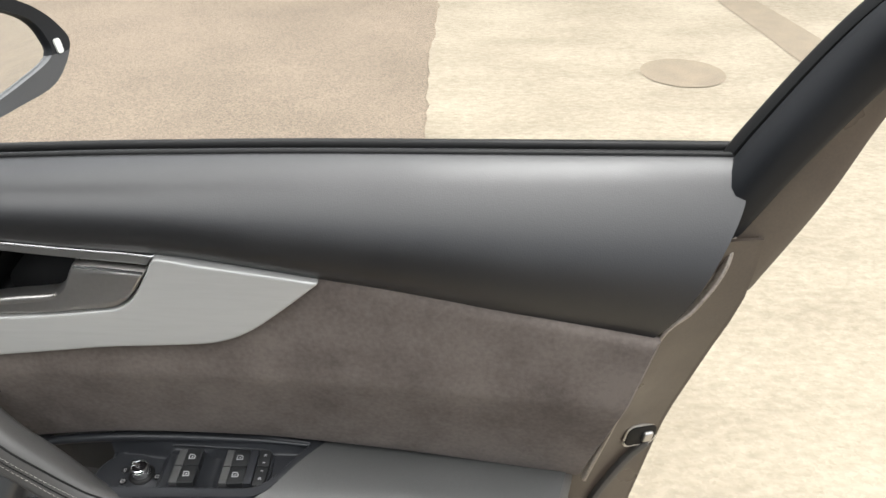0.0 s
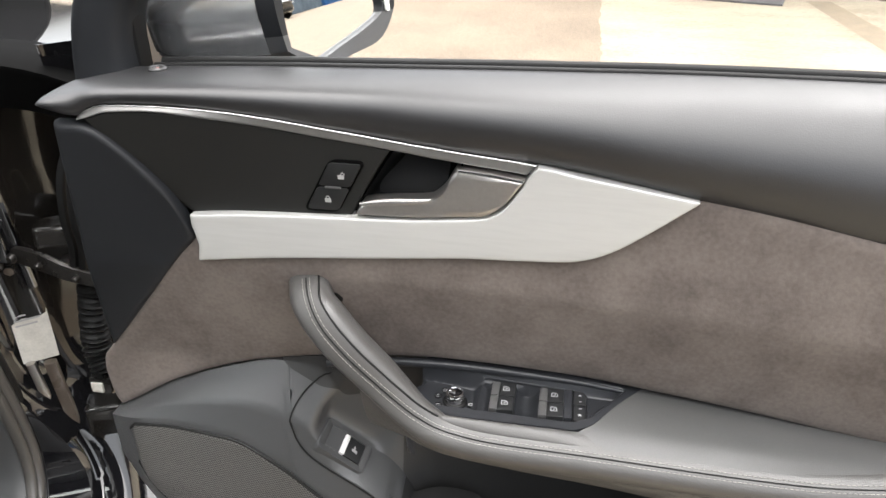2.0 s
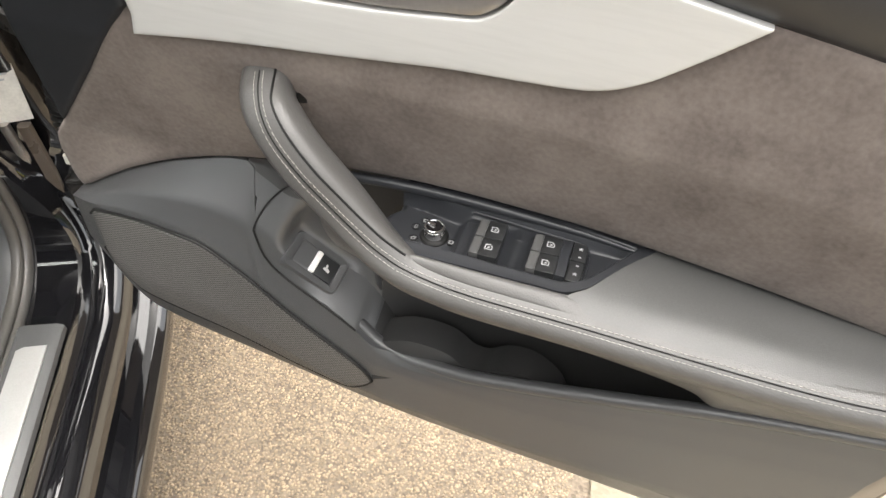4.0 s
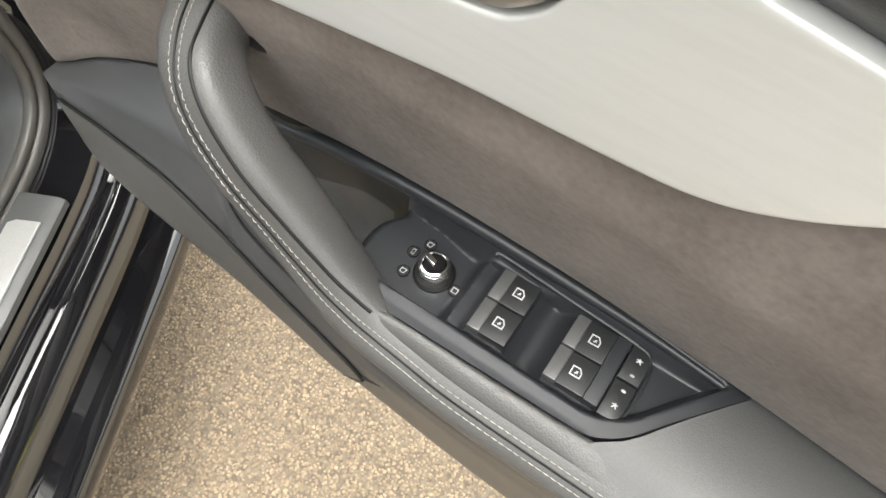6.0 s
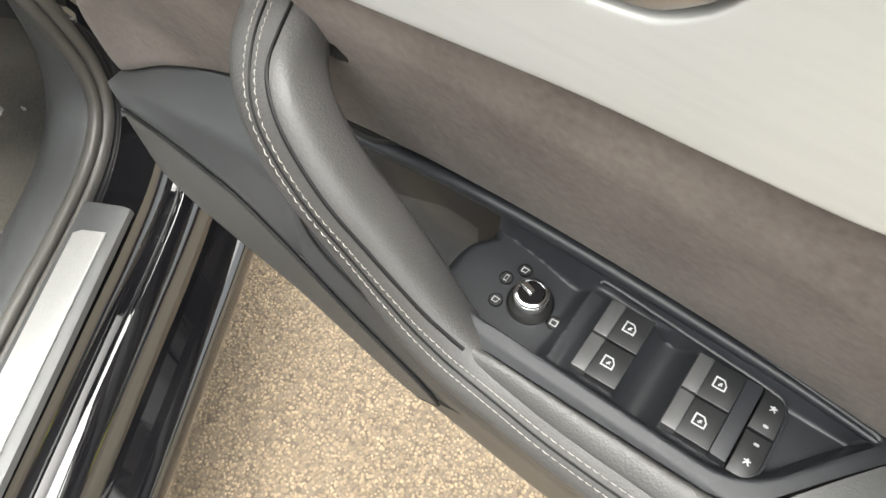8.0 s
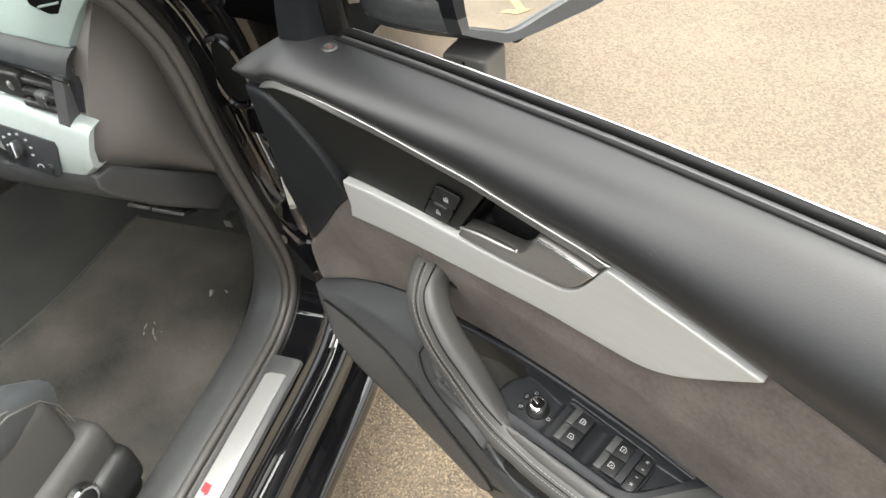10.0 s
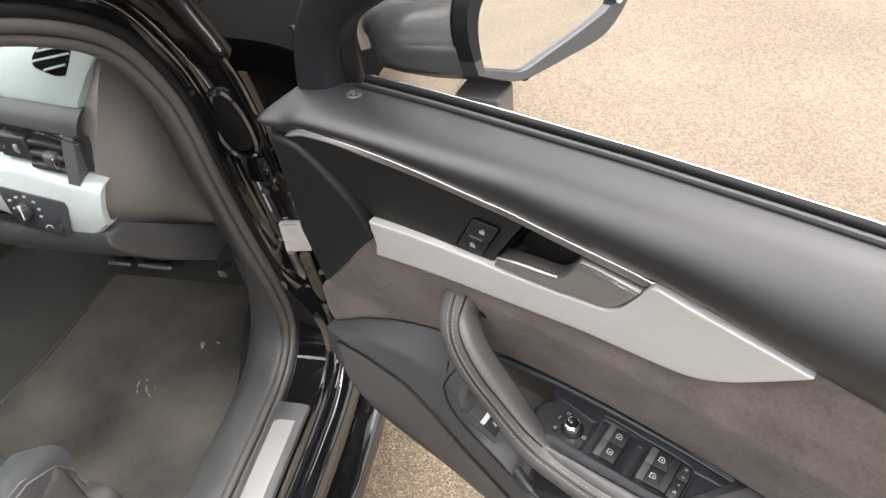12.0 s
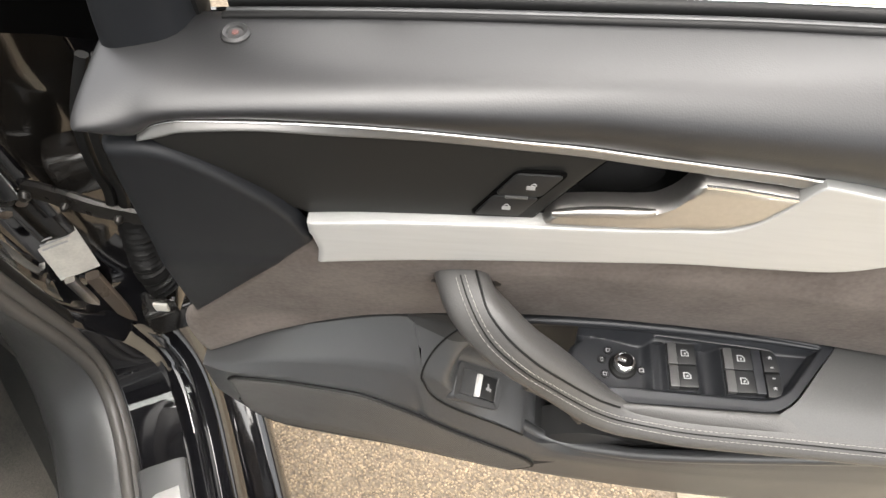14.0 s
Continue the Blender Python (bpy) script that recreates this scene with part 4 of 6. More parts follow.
for cx, cy in ((-0.2430, 0.4862), (-0.2430, 0.4657), (-0.1968, 0.4850), (-0.1968, 0.4645)):
    tilt = Matrix.Translation((cx, cy, panel_z - 0.0025)) @ Matrix.Rotation(radians(-3), 4, "Y")
    key = part("window_key", block(-0.0040, 0.0118, -0.0098, 0.0098, -0.006, 0.0022, 0.0008, tilt), key_mat, panel, "black window lift key with a white mark")
    part("key_lip", block(-0.0112, -0.0037, -0.0098, 0.0098, -0.003, 0.0030, 0.0010, tilt), key_lip, key, "silver lip of a window key")
    bm = window_mark(0.0031)
    bm.transform(tilt @ Matrix.Translation((0.0030, 0.0004, 0.0023)))
    part("window_mark", bm, ink, key, "white printed window mark", smooth=False)
part("blank_bar", block(-0.1850, -0.1772, 0.4545, 0.4950, panel_z - 0.009, panel_z + 0.0002, 0.0008), bezel_mat, panel, "plain black bar")
# raised outline round the keys
ridge = cr([(-0.2640, 0.5020, 0.6765), (-0.2580, 0.5030, 0.6770), (-0.215, 0.4998, 0.6770), (-0.174, 0.4965, 0.6770), (-0.1660, 0.4930, 0.6768), (-0.1632, 0.485, 0.6765), (-0.1632, 0.464, 0.6765), (-0.1660, 0.4555, 0.6760), (-0.1730, 0.4520, 0.6755)], 6)
part("key_outline", loft(ridge, (0.0011, 0.0016), n=8), bezel_mat, panel, "raised rim round the keys")
# child lock pair
for y0, y1, sgn in ((0.4745, 0.4945, 1), (0.4520, 0.4735, -1)):
    cy = (y0 + y1) / 2
    h, r = (y1 - y0) / 2, 0.0072
    arc = [(0.0062 - r + r * math.cos(t), h - r + r * math.sin(t)) for t in [radians(90 * k / 6) for k in range(7)]]
    o = [(-0.0058, -h), (0.0062, -h)] + arc + [(-0.0058, h)]
    o = o if sgn > 0 else [(x, -y) for x, y in reversed(o)]
    m = Matrix.Translation((-0.1705, cy, panel_z - 0.006))
    key = part("child_lock_key", slab(o, 0.0065, m, 0.0009), key_mat, panel, "black child lock key with a white mark")
    fig = slab([(0.0008 * a, 0.0008 * b) for a, b in ((-0.3, 1.9), (0.5, 1.9), (0.5, 1.2), (2.2, 0.9), (2.2, 0.4), (0.8, 0.3), (1.9, -1.9), (1.1, -1.9), (0.1, -0.4), (-1.2, -1.9), (-1.9, -1.6), (-0.5, 0.3), (-2.1, 0.5), (-2.1, 1.0), (-0.3, 1.2))], 0.00015, m @ Matrix.Translation((0.0004, 0.0030 * sgn, 0.0066)))
    part("child_mark", fig, ink, key, "white printed mark", smooth=False)
    part("key_bar", slab(rounded(0.0024, 0.0012, 0.0004), 0.0002, m @ Matrix.Translation((0.0008, -0.0060 * sgn, 0.0066))), ink_grey, key, "small grey bar")

# mirror knob and its marks
km = Matrix.Translation((-0.2892, 0.4785, 0.6634))
knob = part("mirror_knob", turned([(0.0, 0.0), (0.0092, 0.0), (0.0092, 0.0026), (0.0085, 0.0050), (0.0085, 0.0110), (0.0080, 0.0122), (0.0070, 0.0126), (0.0060, 0.0112), (0.0, 0.0108)], 36, km), chrome, panel, "chrome mirror adjusting knob with a black cap")
part("knob_cap", turned([(0.0, 0.0108), (0.0062, 0.0114), (0.0060, 0.0121), (0.0, 0.0126)], 32, km), gloss, knob, "gloss black knob cap")
part("knob_base", turned([(0.0, 0.0), (0.0122, 0.0), (0.0122, 0.0012), (0.0110, 0.0022), (0.0098, 0.0018), (0.0, 0.0017)], 32, km), rubber, knob, "black knob base ring")
part("knob_pointer", block(-0.0060, 0.0010, -0.0015, 0.0015, 0.0118, 0.0142, 0.0006, km @ Matrix.Rotation(radians(-20), 4, "Z")), chrome, knob, "chrome pointer")
ribs = []
for i in range(40):
    a = 2 * math.pi * i / 40
    ribs.append(block(0.0082, 0.0090, -0.00028, 0.00028, 0.0045, 0.0105, 0, km @ Matrix.Rotation(a, 4, "Z")))
part("knob_knurl", merge(*ribs), chrome, knob, "knurled rim", smooth=False, kind="stuff")
for x, y, kind in ((-0.3045, 0.4700, 0), (-0.3068, 0.4835, 1), (-0.3010, 0.4925, 0), (-0.2735, 0.4755, 2)):
    m = Matrix.Translation((x, y, 0.6634))
    dot = part("mirror_mark", turned([(0, 0.0), (0.0036, 0.0), (0.0036, 0.0008), (0.0032, 0.0012), (0, 0.0012)], 20, m), key_mat, panel, "round black mark with a pale sign")
    s = 0.0019
    o = {0: [(-1, -0.8), (0.5, -0.8), (1, 0.8), (-1, 0.8)], 1: [(-0.5, -1), (0.5, -1), (0.5, 1), (-0.5, 1)], 2: [(-1, -0.9), (1, -0.9), (1, 0.9), (-1, 0.9)]}[kind]
    bm = ring_mark([(s * a, s * b) for a, b in o], 0.72)
    bm.transform(m @ Matrix.Translation((0, 0, 0.0013)))
    part("mark_sign", bm, ink_grey, dot, "pale printed sign", smooth=False)
    part("mark_ring", turned([(0.0034, 0.0010), (0.0037, 0.0010), (0.0037, 0.0013), (0.0034, 0.0013)], 24, m), groove_black, dot, "thin dark ring")

# lock pin on the belt
pin_grey = mat("pale_grey_pin", (0.03, 0.03, 0.03), 0.4, var=0.05)
lamp_red = mat("dull_red_lens", (0.12, 0.055, 0.05), 0.3, var=0.05)
pm = Matrix.Translation((-0.563, 0.5165, 0.9665))
pin = part("lock_pin", turned([(0, 0), (0.0085, 0.0), (0.0085, 0.0020), (0.0070, 0.0034), (0.0050, 0.0030), (0.0044, 0.0020), (0, 0.0020)], 28, pm), pin_grey, door, "grey security lamp ring on the belt")
part("pin_lamp", turned([(0, 0.0018), (0.0022, 0.0018), (0.0018, 0.0026), (0, 0.0028)], 18, pm), lamp_red, pin, "small red lamp")

# mirror corner cover, window frame
corner = cr([(-0.622, 0.543, 0.950), (-0.621, 0.543, 0.975), (-0.617, 0.543, 1.002), (-0.606, 0.544, 1.030), (-0.583, 0.544, 1.055), (-0.550, 0.542, 1.076), (-0.510, 0.536, 1.097)], 4)
part("mirror_corner", loft(corner, lambda t: (lerp(0.030, 0.022, t), lerp(0.033, 0.020, t)), up=(0, 1, 0), n=24, power=3.2), tweeter_mat, door, "soft black cover of the mirror corner")
frame_path = cr([(-0.640, 0.566, 0.952), (-0.634, 0.560, 1.000), (-0.600, 0.555, 1.040), (-0.545, 0.545, 1.078), (-0.440, 0.527, 1.132), (-0.28, 0.495, 1.205), (-0.08, 0.462, 1.278), (0.12, 0.430, 1.322), (0.27, 0.410, 1.315), (0.345, 0.402, 1.262), (0.328, 0.430, 1.17), (0.284, 0.470, 1.085), (0.244, 0.483, 1.010), (0.220, 0.492, 0.955), (0.200, 0.500, 0.905)], 7)
frame_part = part("window_frame", loft(frame_path, lambda t: (lerp(0.026, 0.017, t), 0.020), up=(0, 1, 0), n=14, power=3), tweeter_mat, door, "soft black window frame")
fs = [p + Vector((0.0, 0.022, 0.0)) for p in frame_path[:-9]]
part("frame_seal", loft(fs, (0.020, 0.010), up=(0, 1, 0), n=10, power=3), rubber, frame_part, "rubber glass channel")
part("frame_edge", loft(cr([(0.223, 0.494, 0.895), (0.228, 0.494, 0.905), (0.262, 0.497, 0.972), (0.291, 0.500, 1.046), (0.329, 0.490, 1.126), (0.368, 0.470, 1.196)], 6), (0.028, 0.019), up=(0, 1, 0), n=10, power=4), brown_metal, frame_part, "dusty painted outer frame")
# front post of the window
part("window_post", loft([Vector((-0.596, 0.548, 0.96)), Vector((-0.593, 0.543, 1.01)), Vector((-0.583, 0.536, 1.052))], (0.006, 0.012), up=(0, 1, 0), n=8, power=3), rubber, frame_part, "black glass run post")

# ---- door shell ----
shell_r = fx((0.33, 0.130), (0.45, 0.158), (0.60, 0.188), (0.709, 0.204), (0.80, 0.2205), (0.899, 0.238), (0.98, 0.240))
shell_y = fx((0.33, 0.505), (0.60, 0.502), (0.709, 0.499), (0.80, 0.485), (0.899, 0.471), (0.98, 0.471))


def shell_face(x, z):
    """Cabin side of the pressed shell: follows the card, then turns back towards the latch edge."""
    y = card(x, z) + 0.014 + 0.012 * (z < 0.42) + 0.03 * clamp((z - 0.87) / 0.05) * (x < 0.15)
    k = clamp((x - 0.12) / (shell_r(z) - 0.12))
    return lerp(y, shell_y(z), k * k * (3 - 2 * k))



shell_l = fx((0.28, -0.630), (0.40, -0.655), (0.60, -0.674), (0.80, -0.652), (0.96, -0.642))
rows = []
zs = [lerp(0.385, 0.935, i / 20) for i in range(21)]
inner_face = [[(lerp(shell_l(z), shell_r(z), u), shell_face(lerp(shell_l(z), shell_r(z), u), z), z) for u in [i / 24 for i in range(19)] + [0.75 + 0.25 * i / 12 for i in range(1, 13)]] for z in zs]
outer_y = fx((0.28, 0.600), (0.45, 0.645), (0.65, 0.655), (0.85, 0.630), (0.97, 0.575))
part("inner_shell", grid([r[12:] for r in inner_face], (0, 0.004, 0)), brown_metal, door, "dusty black pressed metal door shell")
part("front_shell", grid([r[:13] for r in inner_face], (0, 0.004, 0)), rubber, door, "black front end of the door shell")
rows = [[Vector(a).lerp(Vector(b), t) for t in (0, 0.5, 1)] for a, b in zip(inner_face[-1][:-8], [(q[0], 0.560, 0.935) for q in inner_face[-1][:-8]])]
part("shell_cap", grid(rows, (0, 0, -0.004)), rubber, door, "black cap of the door shell")
outer_face = [[(lerp(shell_l(z) - 0.012, shell_r(z) + 0.004, u), outer_y(z) - 0.02 * (2 * u - 1) ** 2, z) for u in [i / 30 for i in range(31)]] for z in zs]
part("outer_skin", grid(outer_face, (0, 0.003, 0)), gloss, door, "gloss black outer door skin")
for side, k, name in ((-1, 1.0, "latch_face"), (0, 0.0, "hinge_face")):
    rows = [[Vector(a[side]).lerp(Vector(b[side]), t) + Vector((0.003 * math.sin(math.pi * t) * k, 0, 0)) for t in (0, 0.08, 0.3, 0.6, 0.92, 1)] for a, b in zip(inner_face, outer_face)]
    part(name, grid(rows, (0.003 if side else -0.003, 0, 0)), brown_metal if side else rubber, door, "dusty painted end face of the door")
rows = [[Vector(a).lerp(Vector(b), t) for t in (0, 0.5, 1)] for a, b in zip(inner_face[0], outer_face[0])]
part("door_underside", grid(rows, (0, 0, 0.003)), gloss, door, "black door underside")
seal = [Vector((shell_r(z) - 0.006 - 0.034 * clamp((0.69 - z) / 0.07) ** 0.7, shell_face(shell_r(z) - 0.006 - 0.034 * clamp((0.69 - z) / 0.07) ** 0.7, z) - 0.003, z)) for z in [lerp(0.69, 0.39, i / 24) for i in range(25)]]
part("edge_seal", loft(seal, (0.004, 0.005), up=(0, 1, 0), n=8), seal_mat, door, "rubber weather seal")
lm = Matrix.Translation((0.187, shell_face(0.187, 0.701) + 0.001, 0.701)) @ Matrix.Rotation(radians(20), 4, "Z") @ Matrix.Rotation(radians(90), 4, "X") @ Matrix.Rotation(radians(-10), 4, "Z")
latch = part("latch", slab(rounded(0.034, 0.024, 0.008), 0.0045, lm, 0.0015), rubber, door, "dark door latch opening")
part("latch_hook", block(0.001, 0.012, -0.007, 0.005, 0.002, 0.008, 0.003, lm, segs=3), satin_chrome, latch, "worn steel latch hook")
part("latch_rim", loft([lm @ Vector((x * 1.05, y * 1.05, 0.003)) for x, y in rounded(0.034, 0.024, 0.008) + rounded(0.034, 0.024, 0.008)[:1]], (0.0012, 0.0012), n=6), satin_chrome, latch, "thin worn rim")

# ---- exterior mirror ----
gd = Vector((0.24, 0.971, 0)).normalized()
gn_ = Vector((gd.y, -gd.x, 0))
mirror_m = Matrix.Translation((-0.4665, 0.7062, 0.9992)) @ Matrix(((gd.x, 0, gn_.x, 0), (gd.y, 0, gn_.y, 0), (0, 1, 0, 0), (0, 0, 0, 1))) @ Matrix.Rotation(radians(-8.15), 4, "X")


def ringed(*pts):
    """A closed smooth outline through a few points."""
    return [(p.x, p.y) for p in cr([*pts, pts[0]], 4)][:-1]


gl_outline = ringed((-0.0855, -0.034), (-0.0870, -0.014), (-0.086, 0.0055), (-0.081, 0.023), (-0.072, 0.035), (-0.062, 0.046), (-0.050, 0.054), (-0.030, 0.058), (-0.006, 0.0545), (0.022, 0.0445), (0.068, 0.0225), (0.091, 0.007), (0.101, -0.012), (0.099, -0.033), (0.055, -0.0435), (0.0, -0.0512), (-0.036, -0.0550), (-0.062, -0.0445))
rim_o = ringed((-0.098, -0.0365), (-0.102, -0.0135), (-0.103, 0.013), (-0.097, 0.036), (-0.086, 0.051), (-0.072, 0.0625), (-0.052, 0.069), (-0.025, 0.071), (0.006, 0.067), (0.036, 0.056), (0.077, 0.035), (0.104, 0.018), (0.1250, -0.004), (0.1335, -0.030), (0.092, -0.0608), (0.030, -0.0656), (-0.039, -0.0650), (-0.068, -0.0535))
rows = []
for s, d in ((0.99, 0.008), (1.0, 0.004), (1.0, -0.010), (0.99, -0.045), (0.95, -0.085), (0.86, -0.115), (0.66, -0.138), (0.3, -0.150), (0.02, -0.152)):
    rows.append([mirror_m @ Vector((x * s - 0.010 * (1 - s), y * s, d)) + Vector((0, 0.5 * min(0, d), 0)) for x, y in rim_o])


def cover_piece(low, high, grow):
    """The part of the mirror's housing between two heights."""
    c = mirror_m @ Vector((0, 0, -0.05))
    bm = grid([[c + (p - c) * grow for p in r + [r[0]]] for r in rows[2:]])
    for z, inner, outer in ((low, True, False), (high, False, True)):
        bmesh.ops.bisect_plane(bm, geom=bm.verts[:] + bm.edges[:] + bm.faces[:], plane_co=(0, 0, z), plane_no=(0, 0, 1), clear_inner=inner, clear_outer=outer)
    return bm


mirror = part("door_mirror", cover_piece(0.992, 2.0, 1.025), cover_mat, door, "silver aluminium mirror cover")
part("cover_band", cover_piece(0.960, 0.9925, 0.995), cover_mat, mirror, "silver lower cover band")
part("housing_foot", cover_piece(0.5, 0.9605, 0.985), plastic_low, mirror, "dark grey mirror housing")
ring = [rows[2], rows[1], rows[0], [mirror_m @ Vector((x * 1.02, y * 1.02, 0.006)) for x, y in gl_outline], [mirror_m @ Vector((x, y, -0.004)) for x, y in gl_outline]]
for name, material, label, upper in (("mirror_bezel", tweeter_mat, "black plastic mirror surround", True), ("bezel_lower", plastic_low, "grey lower edge of the mirror surround", False)):
    bm = grid([r + [r[0]] for r in ring])
    bmesh.ops.bisect_plane(bm, geom=bm.verts[:] + bm.edges[:] + bm.faces[:], plane_co=mirror_m @ Vector((0.115, -0.034, 0)), plane_no=mirror_m.to_3x3() @ Vector((0.06, 1, 0)), clear_inner=upper, clear_outer=not upper)
    part(name, bm, material, mirror, label)
part("mirror_glass", slab(gl_outline, 0.002, mirror_m @ Matrix.Translation((0, 0, -0.002))), mirror_glass, mirror, "mirror glass", smooth=False)
part("blind_spot_lamp", slab(rounded(0.009, 0.016, 0.003), 0.002, mirror_m @ Matrix.Translation((0.1143, -0.0265, 0.0066))), lamp_glass, mirror, "pale blind spot lamp")
foot_m = Matrix.Translation((-0.503, 0.650, 0.0)) @ Matrix.Rotation(radians(12), 4, "Z")
part("mirror_foot", block(-0.026, 0.026, -0.020, 0.024, 0.84, 0.922, 0.004, foot_m, segs=3), interior, mirror, "grey mirror foot")
part("foot_gap", block(-0.0015, 0.0015, -0.0212, -0.0195, 0.842, 0.917, 0.0004, foot_m), rubber, mirror, "dark joint in the mirror foot")
part("underside_lamp", block(-0.486, -0.462, 0.672, 0.700, 0.928, 0.942, 0.004), rubber, mirror, "dark lamp below the mirror")

# ---- check strap, cable boot and hinge at the door's front edge ----
strap = thing("door_check_strap", (-0.80, 0.60, 0.66), "oily black steel check strap between pillar and door", "check strap")
arm = cr([(-0.885, 0.596, 0.690), (-0.84, 0.592, 0.712), (-0.80, 0.584, 0.712), (-0.76, 0.580, 0.702), (-0.70, 0.580, 0.692)], 6)
part("arm", loft(arm, lambda t: (0.004, 0.014 - 0.005 * abs(2 * t - 1)), n=8, power=4), strap_mat, strap, "oily black steel arm")
for x, y, z, r in ((-0.862, 0.588, 0.701, 0.009), (-0.835, 0.585, 0.713, 0.006), (-0.795, 0.577, 0.711, 0.004), (-0.748, 0.575, 0.700, 0.004)):
    part("rivet", turned([(0, 0), (r, 0), (r, 0.004), (r * 0.6, 0.007), (0, 0.007)], 14, Matrix.Translation((x, y, z)) @ Matrix.Rotation(radians(90), 4, "X")), strap_mat, strap, "steel rivet head")
part("bracket", slab(rounded(0.060, 0.050, 0.012), 0.006, Matrix.Translation((-0.872, 0.604, 0.690)) @ Matrix.Rotation(radians(90), 4, "X"), 0.002), shell_mat, strap, "black steel pillar bracket")
boot = thing("cable_boot", (-0.76, 0.60, 0.55), "black corrugated rubber cable boot at the hinge", "cable boot")
bp = cr([(-0.752, 0.606, 0.690), (-0.757, 0.604, 0.660), (-0.762, 0.600, 0.62), (-0.764, 0.596, 0.585), (-0.755, 0.590, 0.555)], 16)
part("bellows", loft(bp, lambda t: (0.016 + 0.0028 * math.sin(t * 120), 0.016 + 0.0028 * math.sin(t * 120)), up=(0, 1, 0), n=12, power=2), rubber, boot, "corrugated rubber bellows")
part("plug_body", block(-0.772, -0.742, 0.574, 0.600, 0.528, 0.552, 0.004), shell_mat, boot, "black plug body")
part("plug_clip", block(-0.768, -0.752, 0.571, 0.575, 0.532, 0.546, 0.0015), paper, boot, "pale plug clip")
for dx in (0.0, 0.012):
    part("wire", loft(cr([(-0.758 + dx, 0.585, 0.700), (-0.745 + dx, 0.578, 0.740), (-0.742 + dx, 0.574, 0.780), (-0.735 + dx, 0.578, 0.830), (-0.715 + dx, 0.590, 0.880)], 6), (0.005, 0.005), up=(0, 1, 0), n=8), rubber, boot, "black taped wire")

# ---- the car behind the door ----
# car space: x rearwards from the front of the sill plate, y outwards, z up
rear = Vector((0.42, -0.908, 0)).normalized()
CAR = Matrix(((rear.x, -rear.y, 0, -0.755), (rear.y, rear.x, 0, 0.430), (0, 0, 1, 0), (0, 0, 0, 1)))
car = thing("car", (-0.9, 0.3, 0.0), "black estate car with its driver's door open", "car")


def cpart(name, bm, material, parent=None, label="", **kw):
    bm.transform(CAR)
    return part(name, bm, material, parent or car, label, **kw)


def V(*pts):
    return [Vector(p) for p in pts]


# sill: stepped gloss black profile swept along the car
def sweep(profile, xs, bend=None, back=None):
    """Sweep a (y, z) profile along x; bend(x) shifts it by (dy, dz)."""
    rows = []
    for x in xs:
        dy, dz = bend(x) if bend else (0, 0)
        rows.append([(x, y + dy, z + dz) for y, z in profile])
    return grid(rows, back)


cpart("sill_cover", sweep([(-0.060, 0.346), (-0.046, 0.352), (-0.040, 0.361), (-0.030, 0.3635), (0.006, 0.3635), (0.013, 0.360), (0.014, 0.352)], [lerp(-0.035, 1.1, i / 30) for i in range(31)]), kick_mat, label="grey plastic sill cover")
plate = cpart("sill_plate", slab([(x, y) for x, y in [(0.0, 0.0), (0.5, 0.0), (1.0, 0.0), (1.0, -0.036), (0.5, -0.036), (0.006, -0.034), (0.001, -0.026)]], 0.003, Matrix.Translation((0.0, 0.003, 0.3645)), 0.001), plate_mat, label="brushed metal sill plate")
cpart("plate_mark", slab([(0, 0), (0.014, 0.0), (0.017, 0.008), (0.020, 0.008), (0.017, 0.013), (0.003, 0.012)], 0.0006, Matrix.Translation((0.198, -0.028, 0.3676))), red, plate, "small red emblem shape", smooth=False)
cpart("plate_panel", slab(rounded(0.10, 0.016, 0.003), 0.0006, Matrix.Translation((0.30, -0.015, 0.3676))), satin, plate, "pale emblem panel", smooth=False)

# door opening seal, climbing the pillar
seal_path = cr([(1.1, -0.052, 0.350), (0.5, -0.052, 0.350), (0.12, -0.052, 0.347), (0.0, -0.052, 0.345), (-0.085, -0.052, 0.352), (-0.140, -0.053, 0.378), (-0.163, -0.054, 0.43), (-0.158, -0.056, 0.51), (-0.138, -0.060, 0.62), (-0.118, -0.064, 0.75), (-0.108, -0.068, 0.85), (-0.092, -0.073, 0.915), (-0.050, -0.079, 0.990), (0.02, -0.088, 1.045), (0.12, -0.105, 1.095), (0.25, -0.13, 1.155), (0.45, -0.17, 1.26)], 8)
for off, ra, material, name in ((0.000, 0.0085, seal_mat, "door_seal"), (0.0135, 0.0065, seal_mat, "door_seal_lip"), (-0.013, 0.007, rubber, "door_seal_base")):
    pts = []
    for i, p in enumerate(seal_path):
        d = (seal_path[min(i + 1, len(seal_path) - 1)] - seal_path[max(0, i - 1)]).normalized()
        s = d.cross(Vector((0, 1, 0))).normalized()
        pts.append(p - s * off + Vector((0, -0.004 if off > 0 else (0.004 if off < 0 else 0.0), 0)))
    cpart(name, loft(pts, (ra, ra * 1.1), up=(0, 1, 0), n=12), material, label="grey rubber door opening seal")

